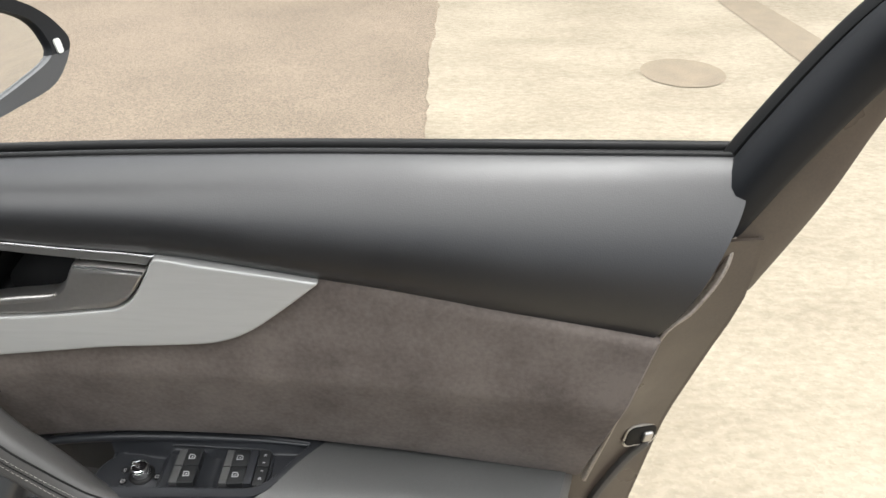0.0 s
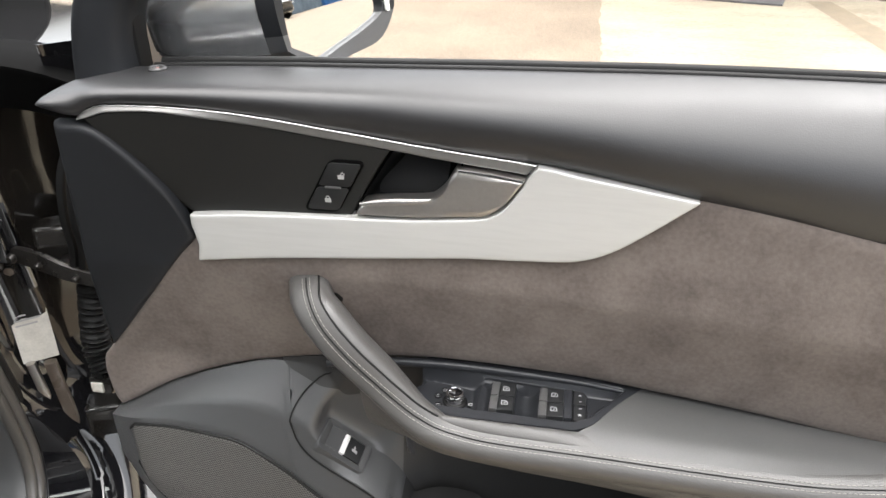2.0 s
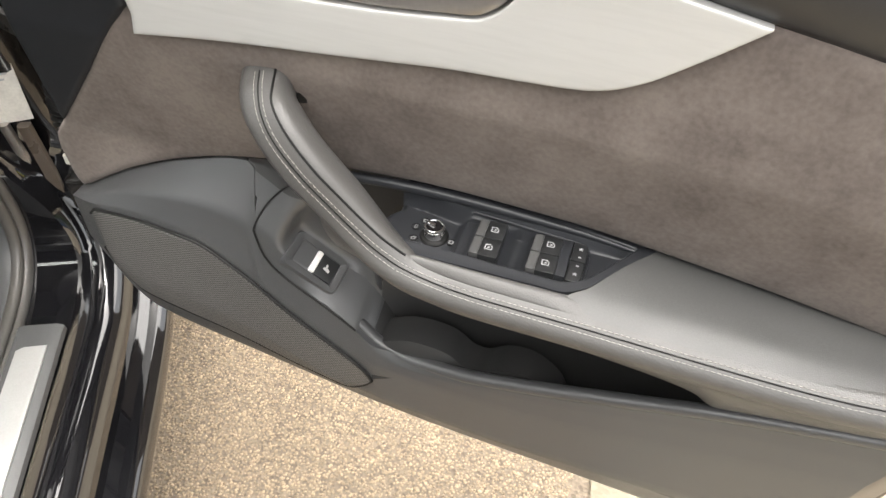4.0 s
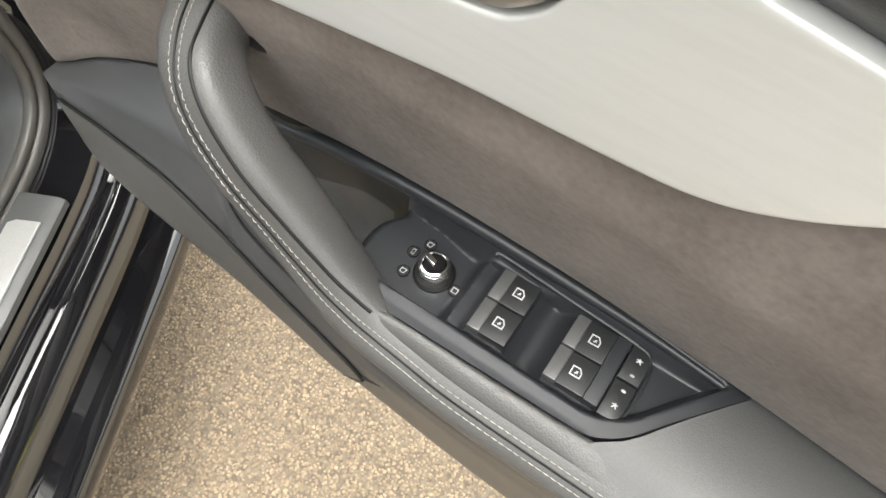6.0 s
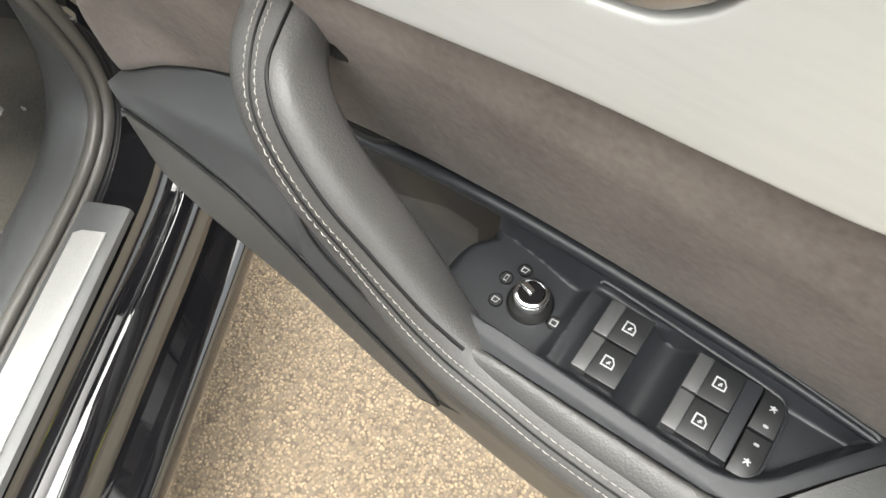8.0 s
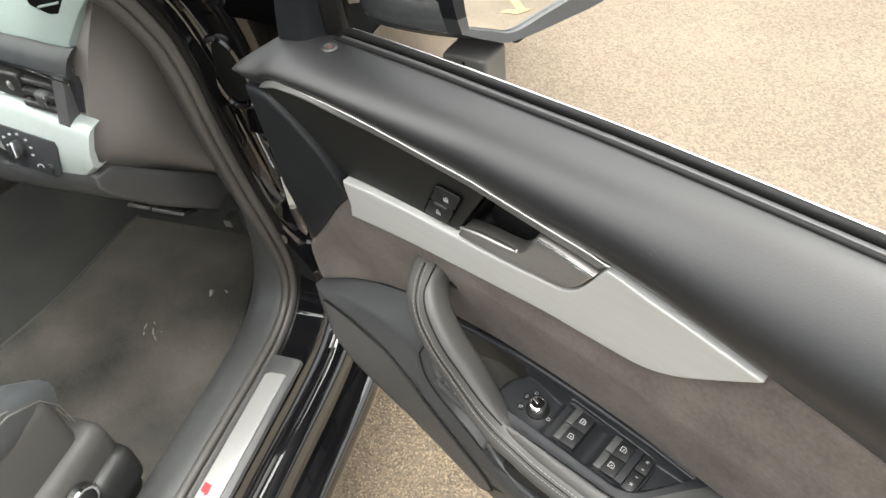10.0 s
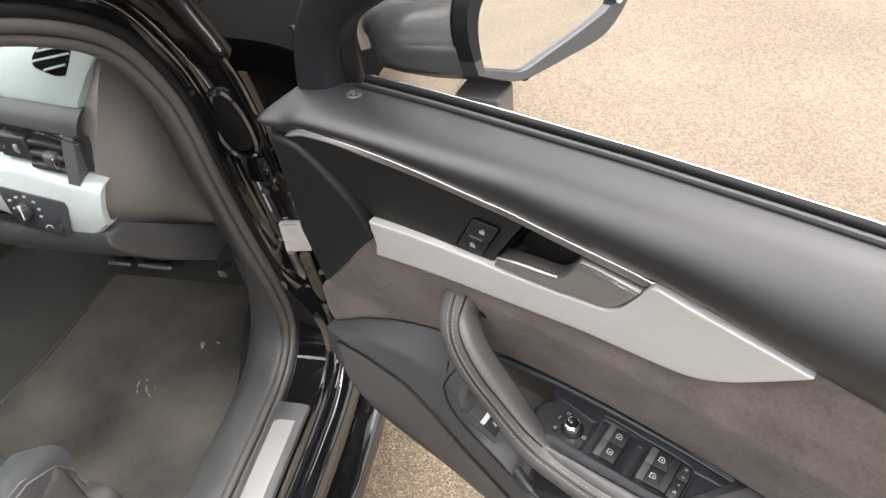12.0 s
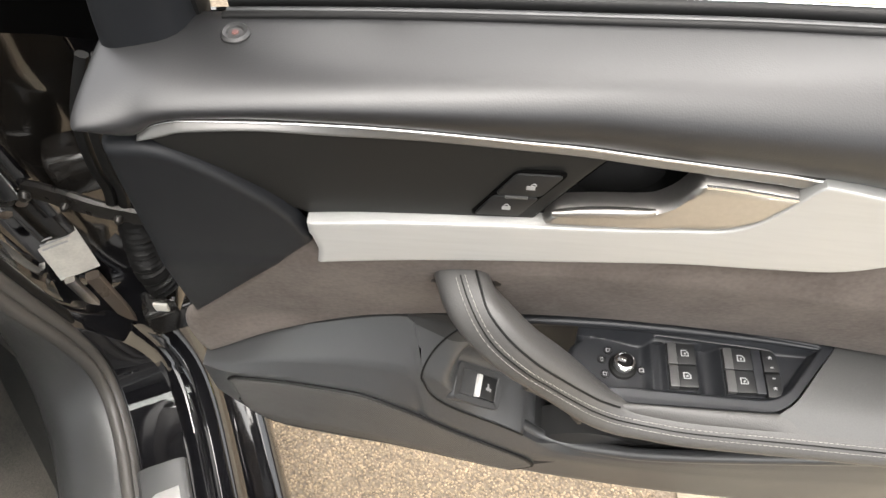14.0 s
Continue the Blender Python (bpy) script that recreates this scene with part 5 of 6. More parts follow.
# inner side trim, from the seal down to the carpet and into the pillar foot
LOW = ((0.008, -0.006), (0.012, -0.018), (0.009, -0.035), (0.002, -0.060), (-0.016, -0.086), (-0.056, -0.106), (-0.110, -0.122))
HIGH = ((0.008, -0.006), (0.010, -0.015), (0.006, -0.026), (-0.002, -0.036), (-0.012, -0.046), (-0.020, -0.054), (-0.026, -0.066))
rows = []
for i, p in enumerate(seal_path[4:116]):
    d = (seal_path[i + 5] - seal_path[i + 3]).normalized()
    n = d.cross(Vector((0, 1, 0))).normalized()
    k = clamp((p.z - 0.36) / 0.24)
    k = k * k * (3 - 2 * k)
    rows.append([p - n * lerp(a[0], b[0], k) + Vector((0, lerp(a[1], b[1], k), 0)) for a, b in zip(LOW, HIGH)])
cpart("kick_trim", grid(rows), kick_mat, label="dark grey plastic sill and kick trim")
cpart("kick_panel", grid([[(x, y, z) for x, y in ((-0.205, -0.148), (-0.26, -0.176), (-0.34, -0.190), (-0.64, -0.200))] for z in (0.22, 0.30, 0.45, 0.60, 0.75)], (0, 0.01, 0)), carpet, label="dark footwell side wall")

# pillar metal between seal and wing: gloss black pressed steel
outward = []
for i, p in enumerate(seal_path):
    d = (seal_path[min(i + 1, len(seal_path) - 1)] - seal_path[max(0, i - 1)]).normalized()
    outward.append(d.cross(Vector((0, 1, 0))).normalized())
SILL = ((0.003, 0.004), (0.000, 0.066), (0.012, 0.070), (0.019, 0.076), (0.020, 0.086), (0.015, 0.094), (0.017, 0.104), (0.029, 0.114), (0.047, 0.122), (0.062, 0.126), (0.069, 0.138), (0.065, 0.150), (0.071, 0.160), (0.089, 0.166), (0.112, 0.160), (0.142, 0.128), (0.160, 0.070))
POST = ((0.002, -0.001), (0.006, 0.000), (0.014, 0.006), (0.022, 0.008), (0.030, 0.004), (0.042, 0.002), (0.052, 0.004), (0.060, 0.012), (0.062, 0.030), (0.062, 0.050), (0.063, 0.060), (0.074, 0.074), (0.088, 0.092), (0.103, 0.110), (0.118, 0.128), (0.130, 0.145), (0.140, 0.160))
rows = []
for p, n in list(zip(seal_path, outward))[:118]:
    k = clamp((p.z - 0.352) / 0.20)
    k = k * k * (3 - 2 * k)
    j = clamp((p.z - 0.80) / 0.15)
    rows.append([p + n * lerp(a[0], b[0] * (1 - 0.2 * j), k) + Vector((0, lerp(a[1], b[1], k), 0)) for a, b in zip(SILL, POST)])
cpart("sill_and_pillar", grid([r[:12] for r in rows[:60]]), gloss, label="gloss black painted sill and pillar edge")
cpart("sill_skirt", grid([r[11:] for r in rows[:60]]), gloss, label="gloss black sill skirt")
cpart("pillar_flange", grid([r[:9] for r in rows[59:]]), gloss, label="gloss black pillar flange")
cpart("hinge_face", grid([r[8:] for r in rows[59:87]]), pressed, label="gloss black pressed hinge face of the pillar")
cpart("pillar_top", grid([r[8:12] for r in rows[86:106]]), pressed, label="gloss black pressed upper pillar")
cpart("pillar_ridge", loft([r[9] + Vector((0.002, 0.006, 0)) for r in rows[66:88]], (0.0045, 0.009), up=(0, 1, 0), n=8, power=2.5), gloss, label="gloss black pressed ridge of the pillar")
# front wing, edge rolled towards the hinge gap
wing_c = [p + n * 0.090 + Vector((0, 0.185, 0)) for p, n in list(zip(seal_path, outward))[46:90]]
rows = [[w + Vector((0.012, -0.030, 0)), w, w + Vector((-0.010, 0.020, 0)), w + Vector((-0.04, 0.032, 0.003)), w + Vector((-0.25, 0.020, 0.0)), w + Vector((-0.70, -0.050, -0.02)), w + Vector((-1.3, -0.14, -0.06))] for w in wing_c]
cpart("front_wing", grid(rows, (0, -0.003, 0)), gloss, label="gloss black front wing")
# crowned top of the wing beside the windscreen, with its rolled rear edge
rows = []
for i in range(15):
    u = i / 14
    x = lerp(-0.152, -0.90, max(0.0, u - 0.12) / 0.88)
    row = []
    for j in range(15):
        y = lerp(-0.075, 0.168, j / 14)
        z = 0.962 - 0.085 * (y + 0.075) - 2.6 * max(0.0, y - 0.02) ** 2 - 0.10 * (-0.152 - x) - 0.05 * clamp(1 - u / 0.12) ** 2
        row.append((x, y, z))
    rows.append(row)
# Rear of the wing top in dull black: its dark reflection is painted.
cpart("wing_top_darkened", grid(rows[:5], (0, 0, -0.003)), groove_black, label="rear of the wing top, blackened to stand in for a dark reflection")
cpart("wing_top", grid(rows[4:], (0, 0, -0.003)), gloss, label="gloss black crowned top of the wing")
screen_post = [[p + n * lerp(0.044, 0.300, v) + Vector((0, lerp(0.010, -0.060, v) + 0.014 * math.sin(math.pi * v), 0)) for v in [k / 8 for k in range(9)]] for p, n in list(zip(seal_path, outward))[86:122]]
cpart("screen_post", grid(screen_post, (0, -0.004, 0)), pressed, label="gloss black windscreen post beside the seal")
# rubber plug ring, pillar bracket and drain rail
pl = Matrix.Translation((-0.166, -0.042, 0.814)) @ Matrix.Rotation(radians(90), 4, "Y") @ Matrix.Rotation(radians(90), 4, "Z") @ Matrix.Rotation(radians(12), 4, "Z")
oval = [(0.026 * math.copysign(abs(math.cos(a)) ** 0.8, math.cos(a)), 0.052 * math.copysign(abs(math.sin(a)) ** 0.8, math.sin(a))) for a in [2 * math.pi * i / 36 for i in range(36)]]
plug = cpart("cable_plug", loft([pl @ Vector((x, y, 0)) for x, y in oval + oval[:1]], (0.005, 0.009), up=(1, 0, 0), n=8), gloss, label="glossy black oval plug ring")
cpart("plug_face", slab([(x * 0.86, y * 0.86) for x, y in oval], 0.006, pl @ Matrix.Translation((0, 0, -0.003)), 0.002), rubber, plug, "black rubber plug")
cpart("pillar_bead", loft(V((-0.199, -0.034, 0.545), (-0.203, -0.028, 0.47), (-0.196, -0.020, 0.40)), (0.005, 0.006), up=(0, 1, 0), n=8, power=4), satin_chrome, label="bright metal seam on the pillar")
cpart("pillar_rib", loft(V((-0.196, -0.010, 0.545), (-0.200, -0.006, 0.47), (-0.194, 0.000, 0.41)), (0.006, 0.008), up=(0, 1, 0), n=8, power=4), brown_metal, label="dusty pillar rib")
for z0, name in ((0.700, "upper_hinge"), (0.430, "lower_hinge")):
    hinge = cpart(name, block(-0.205, -0.165, 0.020, 0.085, z0, z0 + 0.050, 0.008, segs=3), shell_mat, label="black steel door hinge")
    cpart("hinge_pin", turned([(0, -0.035), (0.009, -0.035), (0.009, 0.035), (0.006, 0.040), (0, 0.040)], 14, Matrix.Translation((-0.155, 0.085, z0 + 0.025))), shell_mat, hinge, "black hinge pin")
cpart("pillar_bracket", block(-0.192, -0.176, -0.054, -0.012, 0.705, 0.752, 0.005), gloss, label="gloss black bracket below the plug")
for k in range(2):
    cpart("pillar_bolt", turned([(0, 0), (0.008, 0), (0.008, 0.005), (0.004, 0.007), (0, 0.007)], 8, Matrix.Translation((-0.196, -0.042 + 0.020 * k, 0.678 + 0.010 * k)) @ Matrix.Rotation(radians(90), 4, "Y")), brown_metal, label="steel bolt on the pillar")
# sticker on the pillar
sticker = thing("pillar_sticker", (-0.86, 0.607, 0.585), "white paper sticker on the black hinge pillar", "sticker")
a, b, c = (CAR @ Vector(q) for q in ((-0.2025, -0.043, 0.622), (-0.2025, 0.002, 0.629), (-0.2025, 0.001, 0.549)))
nn = (b - a).cross(c - b).normalized()
if nn.dot(rear) < 0:
    nn = -nn
part("paper", grid([[a + (b - a) * u + (c - b) * v for u in (0, 0.5, 1)] for v in (0, 0.5, 1)], nn * -0.001), paper, sticker, "creased white paper", smooth=False)
for k, (u0, u1) in enumerate(((0.1, 0.45), (0.1, 0.8), (0.1, 0.7))):
    v0 = 0.08 + 0.09 * k
    part("print_bar", grid([[a + (b - a) * u + (c - b) * v + nn * 0.0012 for u in (u0, u1)] for v in (v0, v0 + 0.03)], nn * -0.0004), ink_grey, sticker, "unreadable grey print line", smooth=False)

# floor, carpet and footwell
rows = [[(x, y, z) for x, z in ((1.2, 0.236), (0.4, 0.236), (-0.20, 0.236), (-0.38, 0.248), (-0.47, 0.30), (-0.60, 0.47), (-0.66, 0.62))] for y in (-0.128, -0.3, -0.45, -0.62, -0.80, -1.6)]
cpart("floor_carpet", grid(rows, (0, 0, -0.01)), carpet, label="black carpet of the footwell")
cpart("inner_sill_carpet", sweep([(-0.120, 0.300), (-0.150, 0.270), (-0.170, 0.236)], [lerp(-0.5, 1.1, i / 16) for i in range(17)], lambda x: (-0.10 * clamp((-0.05 - x) / 0.3), 0)), carpet, label="black carpeted sill side")
mat_thing = thing("floor_mat", CAR @ Vector((-0.1, -0.4, 0.24)), "dusty black velour floor mat with pale scuffs", "floor mat")
mo = [(p.x, p.y) for p in cr([(0.30, -0.172), (0.0, -0.172), (-0.20, -0.182), (-0.33, -0.200), (-0.40, -0.245), (-0.415, -0.40), (-0.41, -0.56), (-0.35, -0.600), (-0.14, -0.612), (0.10, -0.66), (0.30, -0.66), (0.32, -0.40), (0.30, -0.185)], 5)][:-1]
bm = slab(mo, 0.012, Matrix.Translation((0, 0, 0.2385)), 0.004)
bm.transform(CAR)
mat_velour = mat("dusty_black_velour", (0.142, 0.128, 0.111), 0.95, var=0.1, tone=(0.020, 0.023, 0.023), blotch=4.6, grain=1200, bump=0.7, depth=0.002, spec=0.1)
scuff_mat = mat("dried_pale_mud", (0.34, 0.33, 0.30), 0.9, var=0.3, blotch=120)
# Binding colour lowered to carry the shadow line along the mat's edge.
binding = mat("shade_dark_binding", (0.070, 0.068, 0.064), 0.8, var=0.1)
part("velour", bm, mat_velour, mat_thing, "dusty black velour")
for px, py, s, turn, long in ((-0.214, -0.301, 0.0075, 20, 1.3), (-0.225, -0.272, 0.005, 60, 1.2), (-0.098, -0.362, 0.0042, 35, 2.6), (-0.086, -0.350, 0.0026, 50, 3.0), (-0.106, -0.385, 0.0026, 10, 3.4), (-0.090, -0.378, 0.0022, 25, 2.6), (-0.118, -0.372, 0.0018, 40, 3.0), (-0.102, -0.346, 0.0016, 15, 2.2)):
    r2 = random.Random(int(px * 1000))
    o = [(long * s * (0.6 + 0.6 * r2.random()) * math.cos(a), 0.6 * s * (0.4 + 0.8 * r2.random()) * math.sin(a)) for a in [2 * math.pi * i / 13 for i in range(13)]]
    ct, st = math.cos(radians(turn)), math.sin(radians(turn))
    o = [(x * ct - y * st, x * st + y * ct) for x, y in o]
    bm = slab(o, 0.0008, Matrix.Translation((px, py, 0.2505)))
    bm.transform(CAR)
    part("scuff", bm, scuff_mat, mat_thing, "pale dried scuff", smooth=False)
edge_pts = [Vector((x, y, 0.2505)) for x, y in mo + mo[:1]]
bm = loft(edge_pts, (0.0026, 0.0026), n=6)
bm.transform(CAR)
part("bound_edge", bm, binding, mat_thing, "edge binding, darkened for the shadow line at the mat's edge")
for x0, y0, z0, w in ((-0.308, -0.396, 0.372, 0.078), (-0.385, -0.555, 0.290, 0.060)):
    pd = thing("pedal", CAR @ Vector((x0, y0, z0 - 0.04)), "brushed metal foot pedal under the dashboard", "pedal", "pedals")
    pm = CAR @ Matrix.Translation((x0, y0, z0)) @ Matrix.Rotation(radians(-28), 4, "Y")
    part("pad", slab(rounded(0.050, w, 0.008), 0.008, pm, 0.003), arm_mat, pd, "brushed metal pad")
    part("rubber_face", slab(rounded(0.026, w - 0.02, 0.006), 0.003, pm @ Matrix.Translation((0.006, 0, 0.008)), 0.001), rubber, pd, "black rubber face")
    part("lever", loft([CAR @ Vector(p) for p in ((x0 - 0.012, y0, z0), (x0 - 0.10, y0 + 0.01, z0 + 0.10), (x0 - 0.17, y0 + 0.01, z0 + 0.26))], (0.008, 0.012), n=8), shell_mat, pd, "black steel lever")

# dashboard
dash = thing("dashboard", CAR @ Vector((-0.1, -0.4, 0.55)), "dark dashboard with glare-lightened upper leather and an aluminium blade", "dashboard")


def dpart(name, bm, material, parent=None, label="", **kw):
    bm.transform(CAR)
    return part(name, bm, material, parent or dash, label, **kw)


def face_x(z):
    """The dashboard's face leans forward with height."""
    return 0.032 - 0.41 * (z - 0.787)


XZ = Matrix(((1, 0, 0, 0), (0, 0, 1, 0), (0, 1, 0, 0), (0, 0, 0, 1)))
end_rear = fx((0.600, -0.188), (0.690, -0.090), (0.772, 0.000), (0.786, 0.009), (0.838, -0.008), (0.892, -0.034), (0.915, -0.046), (0.966, -0.094), (0.985, -0.114))
end_front = fx((0.600, -0.200), (0.660, -0.200), (0.760, -0.205), (0.870, -0.225), (0.985, -0.25))
rows = []
for i in range(29):
    z = lerp(0.60, 0.985, i / 28)
    row = []
    for j in range(25):
        u = j / 24
        bend = clamp((u - 0.58) / 0.42)
        row.append((lerp(end_front(z), end_rear(z), u), -0.1255 + 0.008 * math.sin(math.pi * u) - lerp(0.024, 0.005, clamp((z - 0.78) / 0.14)) * bend ** 1.5, z))
    rows.append(row)
dpart("end_cover", grid(rows, (0, -0.04, 0)), cover_grey, label="grey-brown dashboard end cover")
strip_z = (0.785, 0.815, 0.845, 0.870, 0.892)
strip_o = [(face_x(z) + 0.001, z) for z in strip_z] + [(face_x(z) - 0.030, z) for z in reversed(strip_z)]
dpart("side_strip", slab(strip_o, 0.016, Matrix.Translation((0, -0.170, 0)) @ XZ, 0.004, 3), plastic_low, label="dark grey strip along the dashboard end")
under = [(0.038, 0.784), (0.040, 0.766), (0.020, 0.735), (-0.050, 0.658), (-0.138, 0.575), (-0.190, 0.580), (-0.190, 0.604), (-0.090, 0.690), (0.004, 0.774)]
dpart("under_cover", slab(under, 0.40, Matrix.Translation((0, -0.526, 0)) @ XZ, 0.006, 3), plastic_low, label="dark grey lower dashboard cover")
dpart("cover_clip", block(-0.238, -0.210, -0.196, -0.180, 0.458, 0.474, 0.003), satin_chrome, label="bright clip under the dashboard")
# upper roll lightened by painted glare, a solid with a crisp lower edge
ROLL = ((-0.62, 0.86), (-0.30, 0.884), (-0.075, 0.904), (-0.042, 0.9075), (-0.036, 0.911), (-0.038, 0.917), (-0.060, 0.943), (-0.086, 0.966), (-0.13, 0.992), (-0.30, 1.014), (-0.62, 0.995))
lift = fx((-1.3, 0.045), (-0.9, 0.045), (-0.45, 0.043), (-0.375, 0.036), (-0.31, 0.020), (-0.238, 0.014), (-0.16, 0.003), (-0.128, 0.0))
rows = []
for y, k in ((-0.1500, 0.965), (-0.1520, 0.99), (-0.1565, 1.0), (-0.17, 1.0), (-0.20, 1.0), (-0.238, 1.0), (-0.28, 1.0), (-0.31, 1.0), (-0.34, 1.0), (-0.375, 1.0), (-0.45, 1.0), (-0.6, 1.0), (-0.9, 1.0), (-1.3, 1.0)):
    rows.append([(-0.20 + (x + 0.20) * k - 0.03 * clamp((-0.24 - y) / 0.25), y + 0.024 * clamp((-0.040 - x) / 0.045) * clamp((y + 0.175) / 0.015), 0.935 + (z - 0.935) * k + lift(y)) for x, z in ROLL])
roll = dpart("upper_roll", grid(rows, close=True), dash_glare_mat, label="leather dashboard top with blue-grey windscreen glare in its colour")


def roll_skin(y, u, off):
    """A point over the roll's sloping face: u counts its facets upwards from the front edge."""
    p = [Vector((x, 0, z)) for x, z in ((-0.040, 0.9175), (-0.060, 0.943), (-0.086, 0.966), (-0.130, 0.992))]
    i = min(int(u), 2)
    n = Vector((p[i + 1].z - p[i].z, 0, p[i].x - p[i + 1].x)).normalized()
    q = p[i].lerp(p[i + 1], u - i) + n * off
    return Vector((q.x, y, q.z + lift(y)))


gr_l = fx((0.84, -0.181), (1.03, -0.207), (1.30, -0.2105), (1.98, -0.198))
gr_r = fx((0.84, -0.176), (0.92, -0.167), (2.06, -0.163))
rows = [[roll_skin(lerp(gr_l(u), gr_r(u), k / 8), u, 0.0012) for k in range(9)] for u in [lerp(0.84, 2.02, i / 16) for i in range(17)]]
dpart("demister_grille", grid(rows, (-0.002, 0, -0.002)), groove_black, roll, "black demister grille")
for ya, ua, yb, ub in ((-0.2050, 1.56, -0.1640, 2.00), (-0.2090, 1.19, -0.1650, 1.67), (-0.1930, 0.96, -0.1670, 1.27)):
    bar = [roll_skin(lerp(ya, yb, k / 6), lerp(ua, ub, k / 6), 0.0020) for k in range(7)]
    dpart("demister_bar", loft(bar, (0.0016, 0.0012), up=(0.7, 0, 0.7), n=8, power=3), dash_glare_mat, roll, "demister bar with the dash glare in its colour")
# glossy band under the roll, then the air vent
rows = [[(face_x(z) + dx - 0.05 * clamp((-0.24 - y) / 0.2), y, z + lift(y)) for z, dx in ((0.912, -0.012), (0.908, -0.004), (0.903, 0.000), (0.893, 0.003), (0.886, -0.002), (0.882, -0.008), (0.84, -0.020))] for y in (-0.145, -0.16, -0.18, -0.22, -0.26, -0.30)]
dpart("dash_band", grid(rows, (-0.01, 0, 0)), bezel_mat, label="dark satin band over the vent")
SLANT = Matrix(((1, 0, 0, 0), (0, 1, 0, 0), (0, -0.18, 1, -0.18 * 0.18), (0, 0, 0, 1)))
vent = dpart("air_vent", block(-0.034, -0.014, -0.226, -0.160, 0.840, 0.890, 0.003, SLANT), insert_black, label="black air vent")
for k in range(3):
    z = 0.8475 + 0.0125 * k
    dpart("vent_slat", block(face_x(z) - 0.022, face_x(z) - 0.002, -0.217, -0.155, z, z + 0.0085, 0.0036, SLANT, segs=3), plastic, vent, "dark grey vent slat")
dpart("vent_tab", block(-0.012, 0.006, -0.196, -0.180, 0.854, 0.872, 0.005, SLANT, segs=3), plastic_low, vent, "grey vent tab")
dpart("tab_edge", block(0.002, 0.0068, -0.1815, -0.1795, 0.855, 0.870, 0.0008, SLANT), chrome, vent, "chrome tab edge")
dpart("vent_panel", block(-0.026, face_x(0.870) - 0.001, -0.258, -0.218, 0.850, 0.884, 0.004, SLANT, segs=3), plastic, vent, "dark panel beside the vent")
dpart("vent_wheel", turned([(0, -0.003), (0.009, -0.003), (0.010, 0.0), (0.009, 0.003), (0, 0.003)], 20, Matrix.Translation((-0.010, -0.233, 0.876)) @ Matrix.Rotation(radians(90), 4, "X")), satin_chrome, vent, "chrome vent wheel")
dpart("vent_strip", loft([Vector((face_x(z) + 0.001, y, z)) for y, z in ((-0.146, 0.8842), (-0.18, 0.8910), (-0.225, 0.9005), (-0.2388, 0.9020), (-0.2450, 0.8980), (-0.2640, 0.8765))], (0.0013, 0.0018), n=6), chrome, vent, "chrome line over the vent")
# aluminium blade with the light switch
bl_top = fx((-0.340, 0.850), (-0.330, 0.8525), (-0.29, 0.8575), (-0.253, 0.8600), (-0.186, 0.8466), (-0.127, 0.8355))
bl_bot = fx((-0.340, 0.840), (-0.3268, 0.8155), (-0.263, 0.7917), (-0.1905, 0.7716), (-0.1513, 0.7716), (-0.127, 0.788))
rows = []
for i in range(33):
    y = lerp(-0.127, -0.340, i / 32)
    a, b = bl_top(y), bl_bot(y)
    rows.append([(face_x(lerp(a, b, v)) + dx, y, lerp(a, b, v)) for v, dx in ((0, -0.010), (0.04, 0.000), (0.15, 0.004), (0.5, 0.007), (0.85, 0.003), (0.96, -0.003), (1, -0.014))])
dpart("aluminium_blade", grid(rows, (-0.010, 0, 0)), blade_mat, label="pale brushed aluminium dashboard blade")
swm = Matrix.Translation((face_x(0.808) + 0.0066, -0.2200, 0.808)) @ Matrix.Rotation(radians(-22), 4, "Y")


def yz(outline, h, m, bevel=0.0005):
    """A plate standing in the car's yz plane, facing rearwards."""
    return slab(outline, h, m @ Matrix(((0, 0, 1, 0), (1, 0, 0, 0), (0, 1, 0, 0), (0, 0, 0, 1))), bevel)


sw = dpart("light_switch", yz([(0.040, -0.031), (0.046, -0.026), (0.047, 0.006), (0.043, 0.0135), (-0.044, 0.0285), (-0.0475, 0.0255), (-0.032, -0.0075), (-0.020, -0.0180), (-0.006, -0.0235)], 0.003, swm), bezel_mat, label="black light switch panel")
dpart("light_knob", turned([(0, 0), (0.0115, 0), (0.0110, 0.006), (0.009, 0.0075), (0, 0.0075)], 24, swm @ Matrix.Translation((0.003, -0.0105, 0.000)) @ Matrix.Rotation(radians(90), 4, "Y")), key_mat, sw, "black light knob")
dpart("knob_bar", block(0.008, 0.0145, -0.0125, -0.0070, -0.008, 0.0115, 0.0018, swm @ Matrix.Translation((0, 0, 0)) @ Matrix.Rotation(radians(12), 4, "X"), segs=3), chrome, sw, "silver knob bar")
for dy, dz in ((-0.032, 0.012), (-0.022, 0.0165), (-0.010, 0.018), (0.002, 0.012), (0.008, 0.003), (0.009, -0.006), (-0.027, 0.002)):
    dpart("switch_mark", yz(rounded(0.0046, 0.0028, 0.001), 0.0003, swm @ Matrix.Translation((0.0031, dy, dz)), 0), ink_grey, sw, "pale printed mark", smooth=False)
for dy in (0.018, 0.034):
    dpart("switch_mark", yz([(0.0055 * math.cos(a) * k, 0.0045 * math.sin(a) * k) for k, q in ((1, range(7)), (0.72, range(6, -1, -1))) for a in [math.pi * i / 6 for i in q]], 0.0003, swm @ Matrix.Translation((0.0031, dy, -0.0205)), 0), ink_grey, sw, "pale printed arc", smooth=False)
dpart("dimmer", turned([(0, 0), (0.006, 0), (0.005, 0.004), (0, 0.004)], 14, swm @ Matrix.Translation((0.003, 0.0335, -0.0200)) @ Matrix.Rotation(radians(90), 4, "Y")), key_mat, sw, "round dimmer key")
